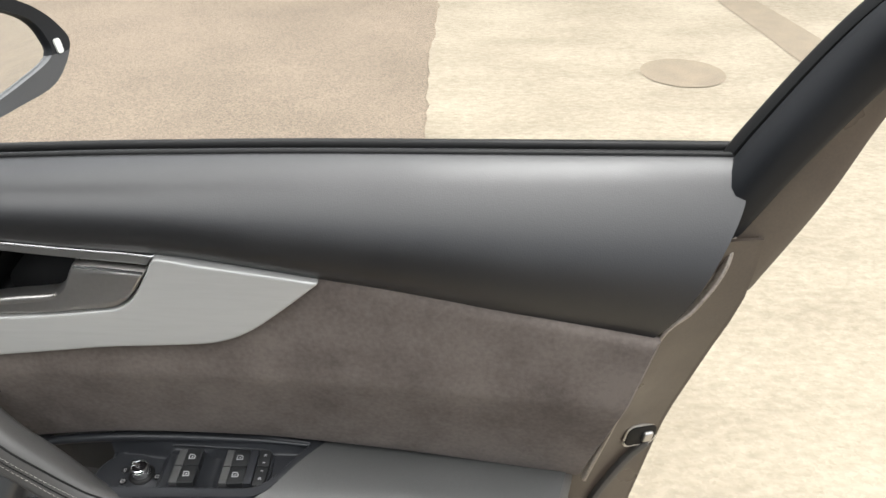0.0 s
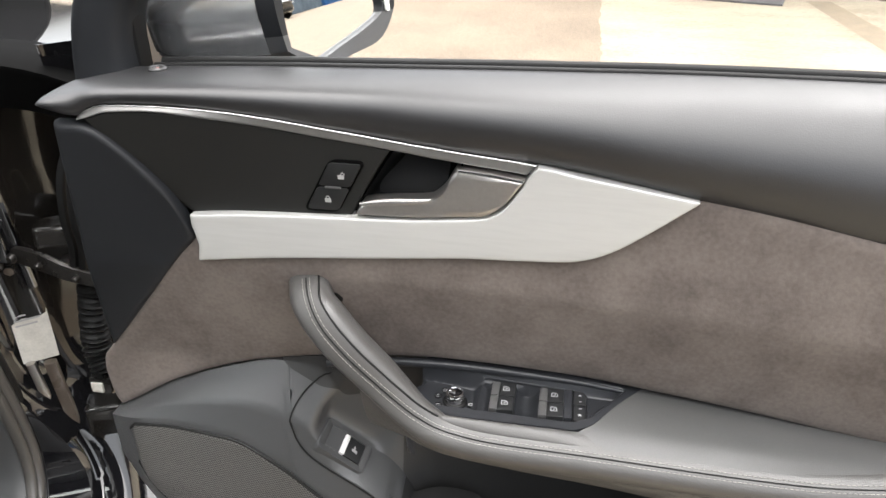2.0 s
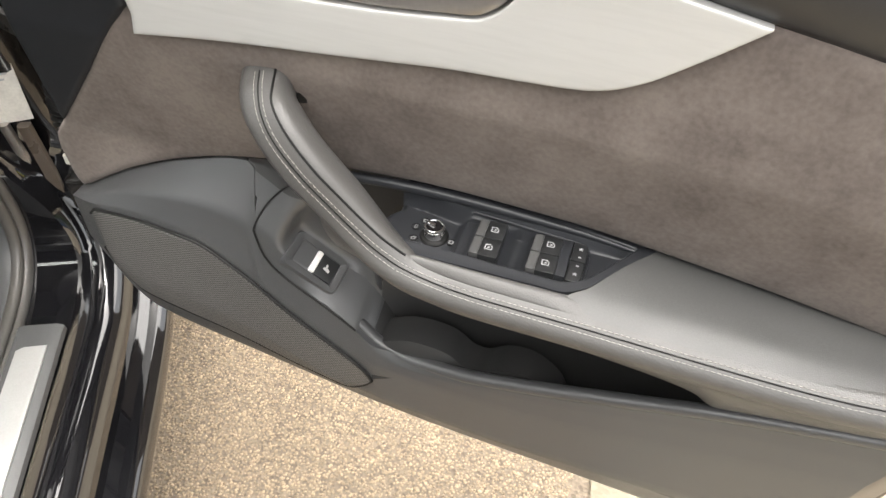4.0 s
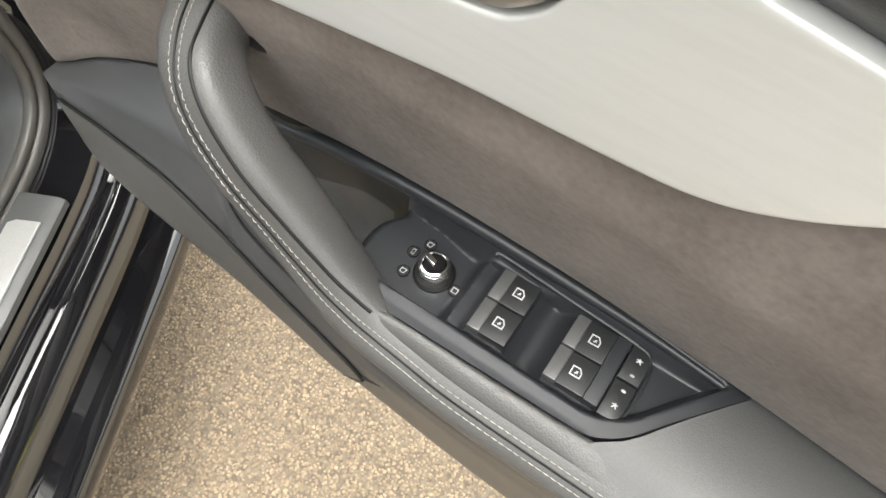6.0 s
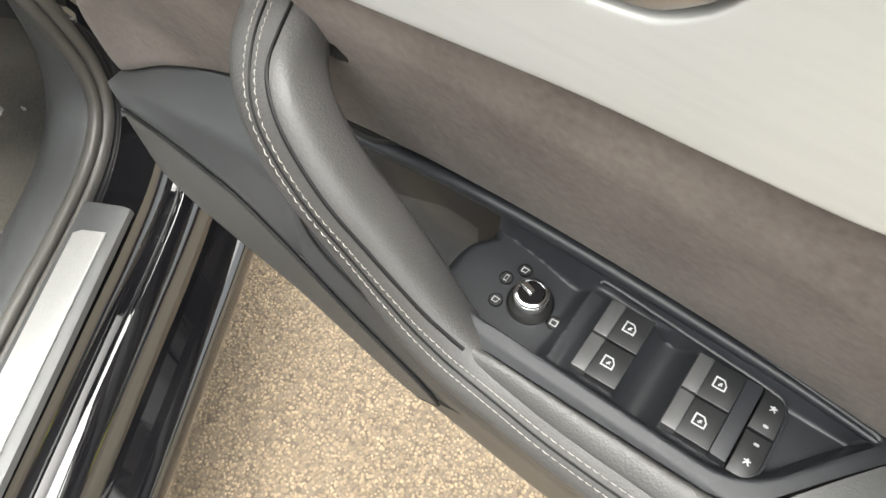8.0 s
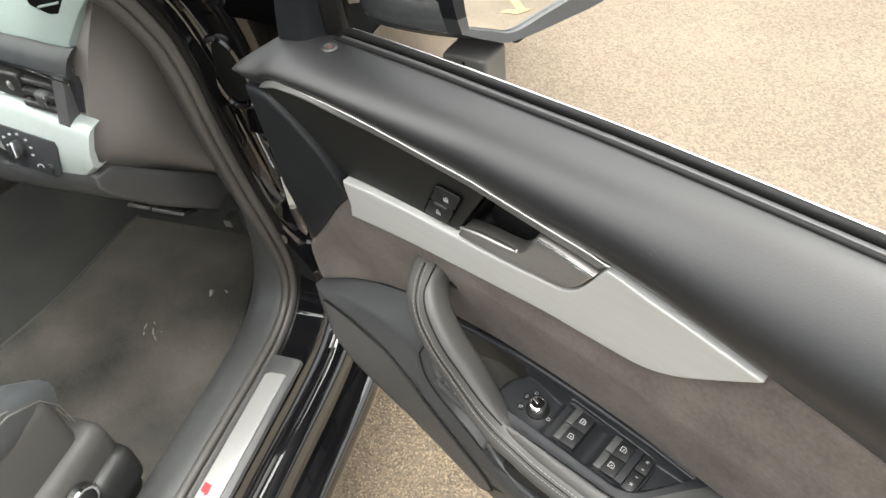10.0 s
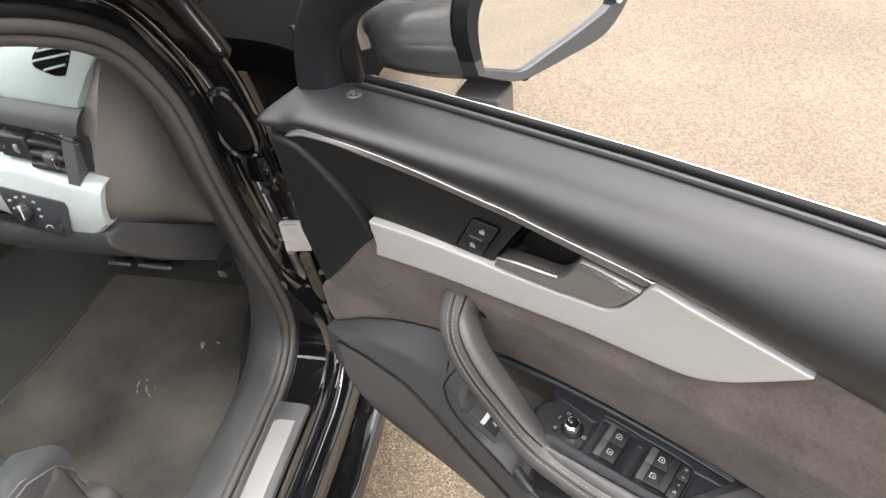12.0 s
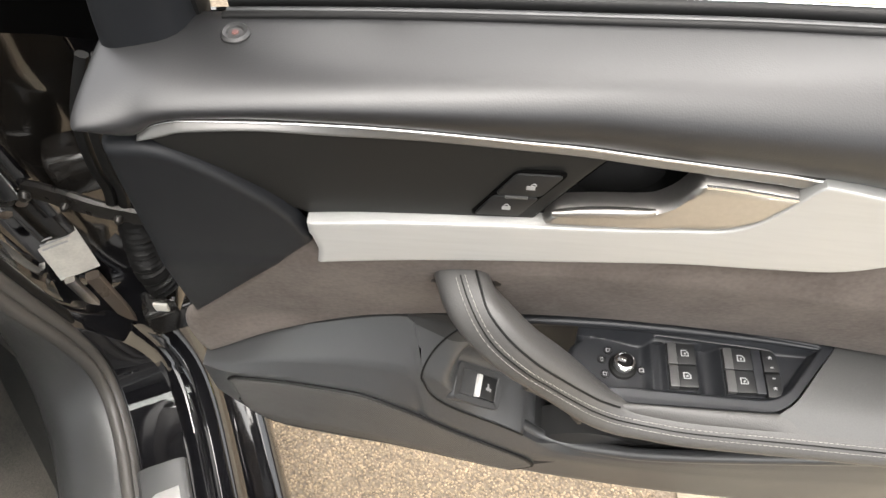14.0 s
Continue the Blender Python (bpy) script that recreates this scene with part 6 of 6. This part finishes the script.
# instrument hood, dials, steering column
dpart("instrument_glass", block(-0.100, -0.080, -0.62, -0.262, 0.815, 0.955, 0.012), gloss, label="dark instrument screen")
rim = cr([(-0.06, -0.262, 0.940), (-0.052, -0.276, 0.912), (-0.048, -0.300, 0.880), (-0.046, -0.325, 0.850), (-0.045, -0.360, 0.835), (-0.045, -0.410, 0.836), (-0.045, -0.46, 0.852), (-0.045, -0.56, 0.856)], 5)
dpart("instrument_surround", loft([p + Vector((0.010, 0.002, -0.008)) for p in rim[5:]], (0.012, 0.008), n=12), plastic, label="dark instrument surround")
dpart("instrument_rim", loft(rim, (0.0016, 0.0022), n=8), satin_chrome, label="thin silver instrument rim")
for r in (0.040, 0.028):
    dpart("dial", turned([(r, 0.0), (r + 0.0022, 0.0), (r + 0.0022, 0.003), (r, 0.003)], 36, Matrix.Translation((-0.079, -0.318, 0.905)) @ Matrix.Rotation(radians(90), 4, "Y")), satin_chrome, label="silver dial ring")
column = thing("steering_column", CAR @ Vector((0.06, -0.42, 0.80)), "dark grey steering column cowl below the instruments", "steering column")
bm = loft(V((-0.10, -0.44, 0.735), (0.0, -0.44, 0.75), (0.07, -0.44, 0.765), (0.10, -0.44, 0.775)), (0.125, 0.065), n=22, power=3)
bm.transform(CAR)
part("cowl", bm, plastic, column, "dark grey cowl")
bm = turned([(0, 0), (0.018, 0), (0.018, 0.006), (0.012, 0.012), (0, 0.012)], 22, Matrix.Translation((0.095, -0.335, 0.832)) @ Matrix.Rotation(radians(70), 4, "Y"))
bm.transform(CAR)
part("column_knob", bm, chrome, column, "chrome column button")

# driver's seat front corner
seat = thing("driver_seat", CAR @ Vector((0.45, -0.42, 0.25)), "black leather driver's seat with pale seams", "seat")


def spart(name, bm, material, parent=None, label="", **kw):
    bm.transform(CAR)
    return part(name, bm, material, parent or seat, label, **kw)


rows = []
for i in range(25):
    u = i / 24
    y = lerp(-0.215, -0.73, u)
    k = abs(2 * u - 1) ** 3
    rows.append([(x + 0.022 * k, y, z - 0.016 * (1 - k)) for x, z in ((0.225, 0.33), (0.205, 0.40), (0.195, 0.47), (0.200, 0.520), (0.222, 0.552), (0.27, 0.566), (0.40, 0.556), (0.75, 0.50))])
spart("cushion", grid(rows, (0.02, 0, -0.03)), seat_mat, label="black leather seat cushion")
spart("side_bolster", loft(V((0.220, -0.222, 0.520), (0.245, -0.218, 0.550), (0.32, -0.212, 0.570), (0.55, -0.208, 0.575), (0.8, -0.210, 0.58)), (0.030, 0.036), n=16), seat_mat, label="padded black side bolster")
for o in (0.0, 0.010):
    spart("piping", loft(V((0.205, -0.196 - o, 0.47), (0.208, -0.195 - o, 0.515), (0.228, -0.190 - o + 0.004, 0.560), (0.27, -0.184 - o, 0.588), (0.40, -0.180 - o, 0.606), (0.8, -0.180 - o, 0.614)), (0.0010, 0.0010), n=6), cover_grey, label="grey seam")
spart("bolster_side", block(0.215, 0.85, -0.235, -0.186, 0.36, 0.56, 0.02, segs=3), side_grey, label="grey side of the seat bolster")
spart("seat_side", block(0.185, 0.85, -0.262, -0.165, 0.275, 0.46, 0.030, segs=4), side_grey, label="dark grey plastic seat side cover")
spart("seat_lever", block(0.185, 0.268, -0.205, -0.145, 0.325, 0.405, 0.026, segs=5), plastic, label="dark plastic seat lever")
sk = Matrix.Translation((0.285, -0.164, 0.405)) @ Matrix.Rotation(radians(-90), 4, "X")
dial = spart("recline_dial", turned([(0, 0), (0.028, 0), (0.026, 0.008), (0.018, 0.012), (0, 0.012)], 26, sk), key_mat, label="black seat dial")
spart("dial_ring", turned([(0.022, 0.008), (0.026, 0.008), (0.025, 0.013), (0.021, 0.013)], 26, sk), chrome, dial, "chrome dial ring")
spart("backrest", loft(V((0.72, -0.47, 0.50), (0.80, -0.47, 0.75), (0.88, -0.47, 1.0), (0.92, -0.47, 1.16)), (0.25, 0.07), up=(1, 0, 0), n=20, power=3), seat_mat, label="black leather backrest")

# rest of the car's body: posts, glass, roof, far side, nose and tail
def side(name, y_of, xs, zs, material, label, parent=None, back=-0.02):
    """A body panel on the near side or, with a negative back, mirrored to the far side."""
    return cpart(name, grid([[(x, y_of(z), z) for z in zs] for x in xs], (0, back, 0)), material, parent, label)


near_y = fx((0.18, 0.05), (0.30, 0.085), (0.45, 0.12), (0.65, 0.125), (0.86, 0.10), (0.96, 0.05), (1.10, -0.03), (1.25, -0.13), (1.38, -0.24))


def far_y(z):
    return -1.54 - near_y(z)


cpart("centre_post", loft(V((1.08, -0.02, 0.36), (1.10, -0.02, 0.7), (1.13, 0.00, 0.95), (1.18, -0.12, 1.22), (1.20, -0.24, 1.38)), (0.06, 0.04), up=(0, 1, 0), n=10, power=4), gloss, label="gloss black centre post")
LOWZ = [0.20, 0.30, 0.45, 0.60, 0.75, 0.86, 0.96]
for name, y_of, x0, x1, k, label in (("rear_door", near_y, 1.16, 2.16, -0.03, "closed gloss black rear door"), ("rear_quarter", near_y, 2.17, 3.16, -0.03, "gloss black rear quarter"),
                                     ("far_front_door", far_y, -0.10, 1.10, 0.03, "closed far front door"), ("far_rear_door", far_y, 1.11, 2.16, 0.03, "closed far rear door"),
                                     ("far_rear_quarter", far_y, 2.17, 3.16, 0.03, "gloss black far rear quarter"), ("far_wing", far_y, -1.66, -0.11, 0.03, "gloss black far wing")):
    side(name, y_of, [lerp(x0, x1, i / 6) for i in range(7)], LOWZ, gloss, label, back=k)
HIGHZ = [0.965, 1.05, 1.15, 1.25, 1.34]
for name, y_of, x0, x1 in (("rear_side_window", near_y, 1.22, 2.10), ("quarter_window", near_y, 2.18, 2.78), ("far_front_window", far_y, 0.25, 1.06), ("far_rear_window", far_y, 1.14, 2.10), ("far_quarter_window", far_y, 2.18, 2.78)):
    pane = side(name, y_of, [lerp(x0, x1, i / 3) for i in range(4)], HIGHZ, pane_glass, "clear side window glass", back=-0.003)
    pane.visible_shadow = False
for k, yy in ((0, near_y), (1, far_y)):
    for x0, x1 in ((2.10, 2.18), (2.78, 3.12)):
        side("rear_post", yy, [x0, x1], HIGHZ, gloss, "gloss black window post", back=-0.03 if k == 0 else 0.03)
cpart("far_window_post", loft(V((-0.38, -1.50, 1.00), (-0.05, -1.44, 1.14), (0.25, -1.36, 1.27), (0.50, -1.30, 1.37)), (0.03, 0.03), n=8), gloss, label="gloss black far windscreen pillar")
cpart("windscreen_frame", loft(V((-0.35, -0.12, 1.02), (-0.1, -0.16, 1.14), (0.2, -0.19, 1.26), (0.45, -0.22, 1.36)), (0.03, 0.03), n=8), gloss, label="gloss black windscreen pillar")
screen = cpart("windscreen", grid([[(lerp(-0.44, 0.46, v) - 0.10 * math.sin(math.pi * u) * (1 - v), lerp(lerp(-1.48, -0.12, u), lerp(-1.29, -0.24, u), v), lerp(1.0, 1.385, v) + 0.02 * math.sin(math.pi * u)) for u in [i / 8 for i in range(9)]] for v in [j / 6 for j in range(7)]], (0, 0, -0.004)), pane_glass, label="clear windscreen glass")
screen.visible_shadow = False
cpart("roof", grid([[(x, lerp(-1.30, -0.235, u), 1.375 + 0.045 * math.sin(math.pi * u) + 0.025 * math.sin(math.pi * clamp((x - 0.3) / 2.8))) for u in [i / 8 for i in range(9)]] for x in [lerp(0.44, 3.05, i / 12) for i in range(13)]], (0, 0, -0.02)), gloss, label="gloss black roof")
for y in (-0.30, -1.24):
    cpart("roof_rail", loft(cr([(0.80, y, 1.405), (0.88, y, 1.44), (1.8, y, 1.455), (2.70, y, 1.44), (2.80, y, 1.405)], 5), (0.014, 0.012), n=8), satin_chrome, label="satin metal roof rail")
cpart("tailgate", grid([[(x, lerp(-1.54 + w, -w, u), z) for u in [i / 6 for i in range(7)]] for x, z, w in ((3.20, 0.30, -0.06), (3.24, 0.55, -0.11), (3.22, 0.80, -0.10), (3.18, 0.95, -0.05))], (-0.03, 0, 0)), gloss, label="gloss black tailgate")
pane = cpart("rear_window", grid([[(x, lerp(-1.54 + w, -w, u), z) for u in [i / 6 for i in range(7)]] for x, z, w in ((3.17, 0.96, 0.02), (3.06, 1.20, 0.14), (2.98, 1.38, 0.24))], (-0.004, 0, 0)), pane_glass, label="clear rear window glass")
pane.visible_shadow = False
for y0, y1 in ((-0.06, 0.10), (-1.64, -1.48)):
    cpart("tail_lamp", block(3.17, 3.245, y0, y1, 0.72, 0.84, 0.02, segs=3), lamp_red, label="dull red tail lamp")
    cpart("headlamp", block(-1.70, -1.52, y0 - 0.06 * (y0 > -1), y1 + 0.06 * (y0 < -1) - 0.08 * (y0 > -1), 0.62, 0.74, 0.03, segs=3), lamp_glass, label="clear headlamp")
cpart("bonnet", grid([[(x, y, 0.985 - 0.10 * ((y + 0.77) / 0.8) ** 2 - 0.20 * clamp((-0.5 - x) / 1.2) ** 1.7) for y in (-1.56, -1.3, -1.0, -0.77, -0.5, -0.2, 0.02)] for x in (-0.48, -0.6, -0.9, -1.2, -1.45, -1.62)], (0, 0, -0.01)), gloss, label="gloss black bonnet")
cpart("front_bumper", grid([[(x - 0.16 * math.sin(math.pi * u), lerp(-1.62, 0.02, u), z) for u in [i / 10 for i in range(11)]] for x, z in ((-1.60, 0.22), (-1.68, 0.35), (-1.68, 0.52), (-1.64, 0.68), (-1.58, 0.79))], (0.03, 0, 0)), gloss, label="gloss black front bumper")
cpart("bulkhead", block(-0.74, -0.70, -1.6, -0.02, 0.18, 1.0, 0.01), rubber, label="black bulkhead")
cpart("underbody", block(-0.70, 3.2, -1.58, 0.05, 0.175, 0.20, 0.01), rubber, label="black underbody")
cpart("rear_bench", block(1.55, 2.1, -1.4, -0.14, 0.30, 0.55, 0.06, segs=4), seat_mat, label="black leather rear bench")
cpart("rear_backrest", block(2.05, 2.2, -1.4, -0.14, 0.50, 1.02, 0.05, segs=4), seat_mat, label="black leather rear backrest")
for x0, y0 in ((-0.95, -0.09), (1.86, 0.02), (-0.95, -1.56), (1.86, -1.56)):
    s_ = 1 if y0 > -1 else -1
    wm = Matrix.Translation((x0, y0, 0.32)) @ Matrix.Rotation(radians(90 * s_), 4, "X")
    wheel = cpart("wheel", turned([(0.21, -0.09), (0.30, -0.11), (0.32, -0.08), (0.32, 0.08), (0.30, 0.11), (0.21, 0.09)], 36, wm), rubber, label="black tyre on an alloy wheel")
    cpart("rim", turned([(0, -0.085), (0.05, -0.09), (0.19, -0.075), (0.215, -0.10), (0.215, 0.0), (0, 0.0)], 30, wm), satin_chrome, wheel, "alloy rim")

# ---- the yard beyond ----
hole = [(1.15 + 0.20 * math.cos(a), 3.44 + 0.20 * math.sin(a)) for a in [2 * math.pi * i / 40 for i in range(40)]]
flat("patch", hole, 0.0095, stain_mat, "round darker patch in the concrete", "concrete patch")
flat("joint", [(1.66, 6.70), (1.86, 6.70), (1.95, 5.0), (2.05, 3.85), (2.18, 3.0), (1.95, 3.0), (1.78, 3.6), (1.72, 4.9)], 0.0085, stain_mat, "dirty drain line across the concrete", "drain line")
bld = Matrix.Translation((1.66, 6.90, 0)) @ Matrix.Rotation(radians(-16), 4, "Z")
SHED = 5.6
wall = tagged(new("wall_north"), "brown corrugated steel shed wall", "wall", kind="structure")
prof = []
x = 0.0
while x < 2.0:
    prof += [(x, 0), (x + 0.045, 0), (x + 0.06, 0.03), (x + 0.105, 0.03)]
    x += 0.12
bm = grid([[(px, py, z) for px, py in prof] for z in (0.02, SHED)], (0, 0.02, 0))
bm.transform(bld)
part("cladding", bm, brown_steel, wall, "brown corrugated cladding", smooth=False)
bm = block(-1.45, 0, 0.06, 0.12, 0.05, SHED, 0.0, bld)
part("shutter", bm, door_steel, wall, "dark brown roller shutter", smooth=False)
bm = block(-1.45, -0.02, -0.02, 0.06, 0.04, 0.075, 0.006, bld)
part("threshold", bm, satin_chrome, wall, "bright metal threshold")
bm = block(-1.35, -0.10, -0.52, -0.05, 0.0, 0.022, 0.004, bld)
tagged(part("door_ramp", bm, grey_rubber, None, "dark rubber ramp before the shed door"), "dark rubber ramp before the shed door", "ramp")
bm = block(-0.06, 0.06, -0.04, 0.10, 0.0, SHED, 0.006, bld)
part("post", bm, door_steel, wall, "brown door post")
bm = block(-1.62, -1.45, 0.0, 0.3, 0.0, SHED, 0.006, bld)
part("pier", bm, paper, wall, "pale wall pier")
bm = block(-7.0, -1.62, 0.45, 0.6, 0.0, 2.6, 0.0, bld)
part("side_wall", bm, brown_steel, wall, "brown steel wall", smooth=False)
for k, (w, material, label) in enumerate(((0.35, door_steel, "brown bin by the shed"), (0.22, blue_mat, "blue plastic drum by the shed"), (0.3, blue_mat, "blue plastic drum by the shed"), (0.3, grey_rubber, "dark bin by the shed"))):
    x0 = -2.05 - 0.40 * k
    bm = turned([(0, 0), (w * 0.44, 0), (w * 0.5, 0.05), (w * 0.5, 0.42), (w * 0.53, 0.45), (w * 0.5, 0.48), (w * 0.5, 0.85), (w * 0.42, 0.9), (0, 0.9)], 20, bld @ Matrix.Translation((x0, 0.1, 0)))
    d = thing("bin", bld @ Vector((x0, 0.1, 0)), label, "bin", "bins by the shed")
    part("body", bm, material, d, label)
crate = thing("storage_crate", (-2.5, 3.75, 0.0), "blue plastic crate standing on the yard", "crate")
part("box", merge(block(-2.75, -2.25, 3.60, 3.63, 0.0, 0.28, 0.01), block(-2.75, -2.25, 3.87, 3.90, 0.0, 0.28, 0.01), block(-2.75, -2.72, 3.63, 3.87, 0.0, 0.28, 0.01), block(-2.28, -2.25, 3.63, 3.87, 0.0, 0.28, 0.01), block(-2.73, -2.27, 3.62, 3.88, 0.0, 0.03, 0.0)), blue_mat, crate, "blue plastic walls")
part("crate_rim", loft([Vector(p) for p in ((-2.76, 3.59, 0.275), (-2.24, 3.59, 0.275), (-2.24, 3.91, 0.275), (-2.76, 3.91, 0.275), (-2.76, 3.59, 0.275))], (0.012, 0.012), n=6), blue_mat, crate, "rolled blue rim")
line_mat = mat("worn_yellow_paint", (0.33, 0.265, 0.11), 0.7, var=0.2, blotch=14)
flat("road_marking", [(3.10, 1.98), (5.60, 2.53), (5.59, 2.57), (3.09, 2.025)], 0.004, line_mat, "worn yellow painted line on the yard", "road marking")
flat("road_marking", [(3.05, 1.95), (3.22, 1.90), (3.23, 1.94), (3.06, 2.05)], 0.0045, line_mat, "short worn yellow cross line on the yard", "road marking")
# parked cars, container and far wall at the yard's end, met only in the door mirror
def parked_car(x0, y0, turn, paint, label):
    at = Matrix.Translation((x0, y0, 0)) @ Matrix.Rotation(radians(turn), 4, "Z")
    ob = thing("parked_car", (x0, y0, 0), label, "car", "cars parked at the yard's end")
    bm = loft([at @ Vector(p) for p in ((-1.75, 0, 0.55), (-1.6, 0, 0.58), (-0.8, 0, 0.62), (0.6, 0, 0.64), (1.6, 0, 0.64), (1.75, 0, 0.60))], lambda t: (0.80 - 0.25 * abs(2 * t - 1) ** 6, 0.34 - 0.10 * abs(2 * t - 1) ** 6), n=20, power=4)
    part("body", bm, paint, ob, "painted body")
    bm = loft([at @ Vector(p) for p in ((-0.75, 0, 1.0), (-0.3, 0, 1.16), (0.4, 0, 1.20), (1.2, 0, 1.16), (1.6, 0, 0.98))], lambda t: (0.70 - 0.1 * abs(2 * t - 1) ** 4, 0.27 - 0.16 * abs(2 * t - 1) ** 3), n=18, power=4)
    part("cabin", bm, paint, ob, "roof and posts")
    part("windscreen", block(-0.66, -0.58, -0.58, 0.58, 0.98, 1.28, 0.02, at), gloss, ob, "dark windscreen")
    part("intake", block(-1.79, -1.70, -0.42, 0.42, 0.36, 0.46, 0.02, at), rubber, ob, "dark air intake")
    for wy in (-0.55, 0.55):
        part("headlamp", block(-1.74, -1.62, wy - 0.14, wy + 0.14, 0.62, 0.72, 0.03, at), lamp_glass, ob, "clear headlamp")
    for wx, wy in ((-1.1, 0.74), (-1.1, -0.74), (1.15, 0.74), (1.15, -0.74)):
        part("wheel", turned([(0, -0.09), (0.27, -0.09), (0.29, 0.0), (0.27, 0.09), (0, 0.09)], 24, at @ Matrix.Translation((wx, wy, 0.29)) @ Matrix.Rotation(radians(90), 4, "X")), rubber, ob, "black wheel")


parked_car(25.0, 17.5, 14, yellow, "small bright yellow parked hatchback")
parked_car(29.3, 23.4, -12, gloss, "dark parked hatchback behind a yellow car")


def steel_box(x0, y0, turn, w, d, h, material, label):
    """A ribbed freight container."""
    at = Matrix.Translation((x0, y0, 0)) @ Matrix.Rotation(radians(turn), 4, "Z")
    ob = thing("shipping_container", (x0, y0, 0), label, "container", "containers at the yard's end")
    n = int(w / 0.15)
    bm = grid([[(0.04 * (k % 2), -w / 2 + 0.15 * k, z) for k in range(n + 1)] for z in (0.0, h)], (d, 0, 0))
    bm.transform(at)
    part("box", bm, material, ob, "ribbed walls", smooth=False)


slate = mat("grey_blue_steel", (0.10, 0.13, 0.16), 0.5, var=0.12, blotch=2)
steel_box(31.6, 27.6, 38, 3.0, 2.2, 2.6, slate, "grey-blue ribbed steel container at the yard's end")
steel_box(30.6, 29.6, 38, 1.6, 1.2, 1.3, blue_mat, "small blue steel container at the yard's end")
far_m = Matrix.Translation((37.0, 33.0, 0)) @ Matrix.Rotation(radians(41), 4, "Z")
bm = block(0.0, 0.4, -16.0, 18.0, 0.0, 5.0, 0.0, far_m)
tagged(part("wall_far", bm, door_steel, None, "dark brown wall at the yard's end", smooth=False), "dark brown wall at the yard's end", "wall", kind="structure")
leaf_mat = mat("green_leaves", (0.07, 0.12, 0.045), 0.6, var=0.3, blotch=8)
rl = random.Random(7)
verts, faces = [], []
for k in range(5200):
    c = Vector((36.0 + rl.gauss(0, 1.0), 28.0 + rl.gauss(0, 1.4), abs(rl.gauss(2.2, 1.7))))
    u, w = Vector((rl.uniform(-1, 1), rl.uniform(-1, 1), rl.uniform(-1, 1))).normalized() * 0.16, Vector((rl.uniform(-1, 1), rl.uniform(-1, 1), rl.uniform(-1, 1))).normalized() * 0.10
    n0 = len(verts)
    verts += [c - u, c + w, c + u, c - w]
    faces.append((n0, n0 + 1, n0 + 2, n0 + 3))
me = bpy.data.meshes.new("hedge")
me.from_pydata(verts, [], faces)
me.materials.append(leaf_mat)
tagged(new("hedge", me), "green leafy hedge at the yard's end", "hedge", kind="stuff")

# ---- loose and half-buried stone chips of the yard's surface ----
rs = random.Random(11)
shapes = []
for k in range(14):
    v = []
    for a in range(6):
        t = 2 * math.pi * a / 6 + rs.uniform(-0.25, 0.25)
        r = rs.uniform(0.75, 1.15)
        v.append((r * math.cos(t), r * math.sin(t) * rs.uniform(0.6, 1.0), rs.uniform(-0.1, 0.1)))
    w = [(x * 0.55 + rs.uniform(-0.1, 0.1), y * 0.55 + rs.uniform(-0.1, 0.1), rs.uniform(0.30, 0.62)) for x, y, z in v]
    shapes.append(v + w)
verts, faces = [], []
cell = 0.0052
for ix in range(int(1.25 / cell)):
    for iy in range(int(1.25 / cell)):
        x, y = -1.02 + (ix + rs.uniform(0.05, 0.95)) * cell, 0.0 + (iy + rs.uniform(0.05, 0.95)) * cell
        if x > -0.10 or rs.random() < 0.10:
            continue
        s = rs.choice((0.0020, 0.0024, 0.0028, 0.0034))
        a = rs.uniform(0, 6.28)
        c, q = math.cos(a) * s, math.sin(a) * s
        n0 = len(verts)
        h = rs.uniform(0.5, 1.0)
        for px, py, pz in rs.choice(shapes):
            verts.append((x + px * c - py * q, y + px * q + py * c, 0.0002 + pz * s * h))
        for i in range(6):
            j = (i + 1) % 6
            faces.append((n0 + i, n0 + j, n0 + 6 + j, n0 + 6 + i))
        faces.append(tuple(n0 + 6 + i for i in range(6)))
me = bpy.data.meshes.new("stone_chips")
me.from_pydata(verts, [], faces)
me.materials.append(stone_mat)
tagged(new("stone_chips", me), "tan stone chips bedded in the yard surface", "stone chips", kind="stuff")
nt = stone_mat.node_tree
geo, mixer, hue = nt.nodes.new("ShaderNodeNewGeometry"), nt.nodes.new("ShaderNodeMix"), nt.nodes.new("ShaderNodeMapRange")
hue.inputs["To Min"].default_value, hue.inputs["To Max"].default_value = 0.70, 1.20
nt.links.new(geo.outputs["Random Per Island"], hue.inputs[0])
mixer.data_type, mixer.blend_type = "RGBA", "MULTIPLY"
mixer.inputs["Factor"].default_value = 1.0
bsdf = nt.nodes["Principled BSDF"]
nt.links.new(bsdf.inputs["Base Color"].links[0].from_socket, mixer.inputs[6])
nt.links.new(hue.outputs[0], mixer.inputs[7])
nt.links.new(mixer.outputs[2], bsdf.inputs["Base Color"])
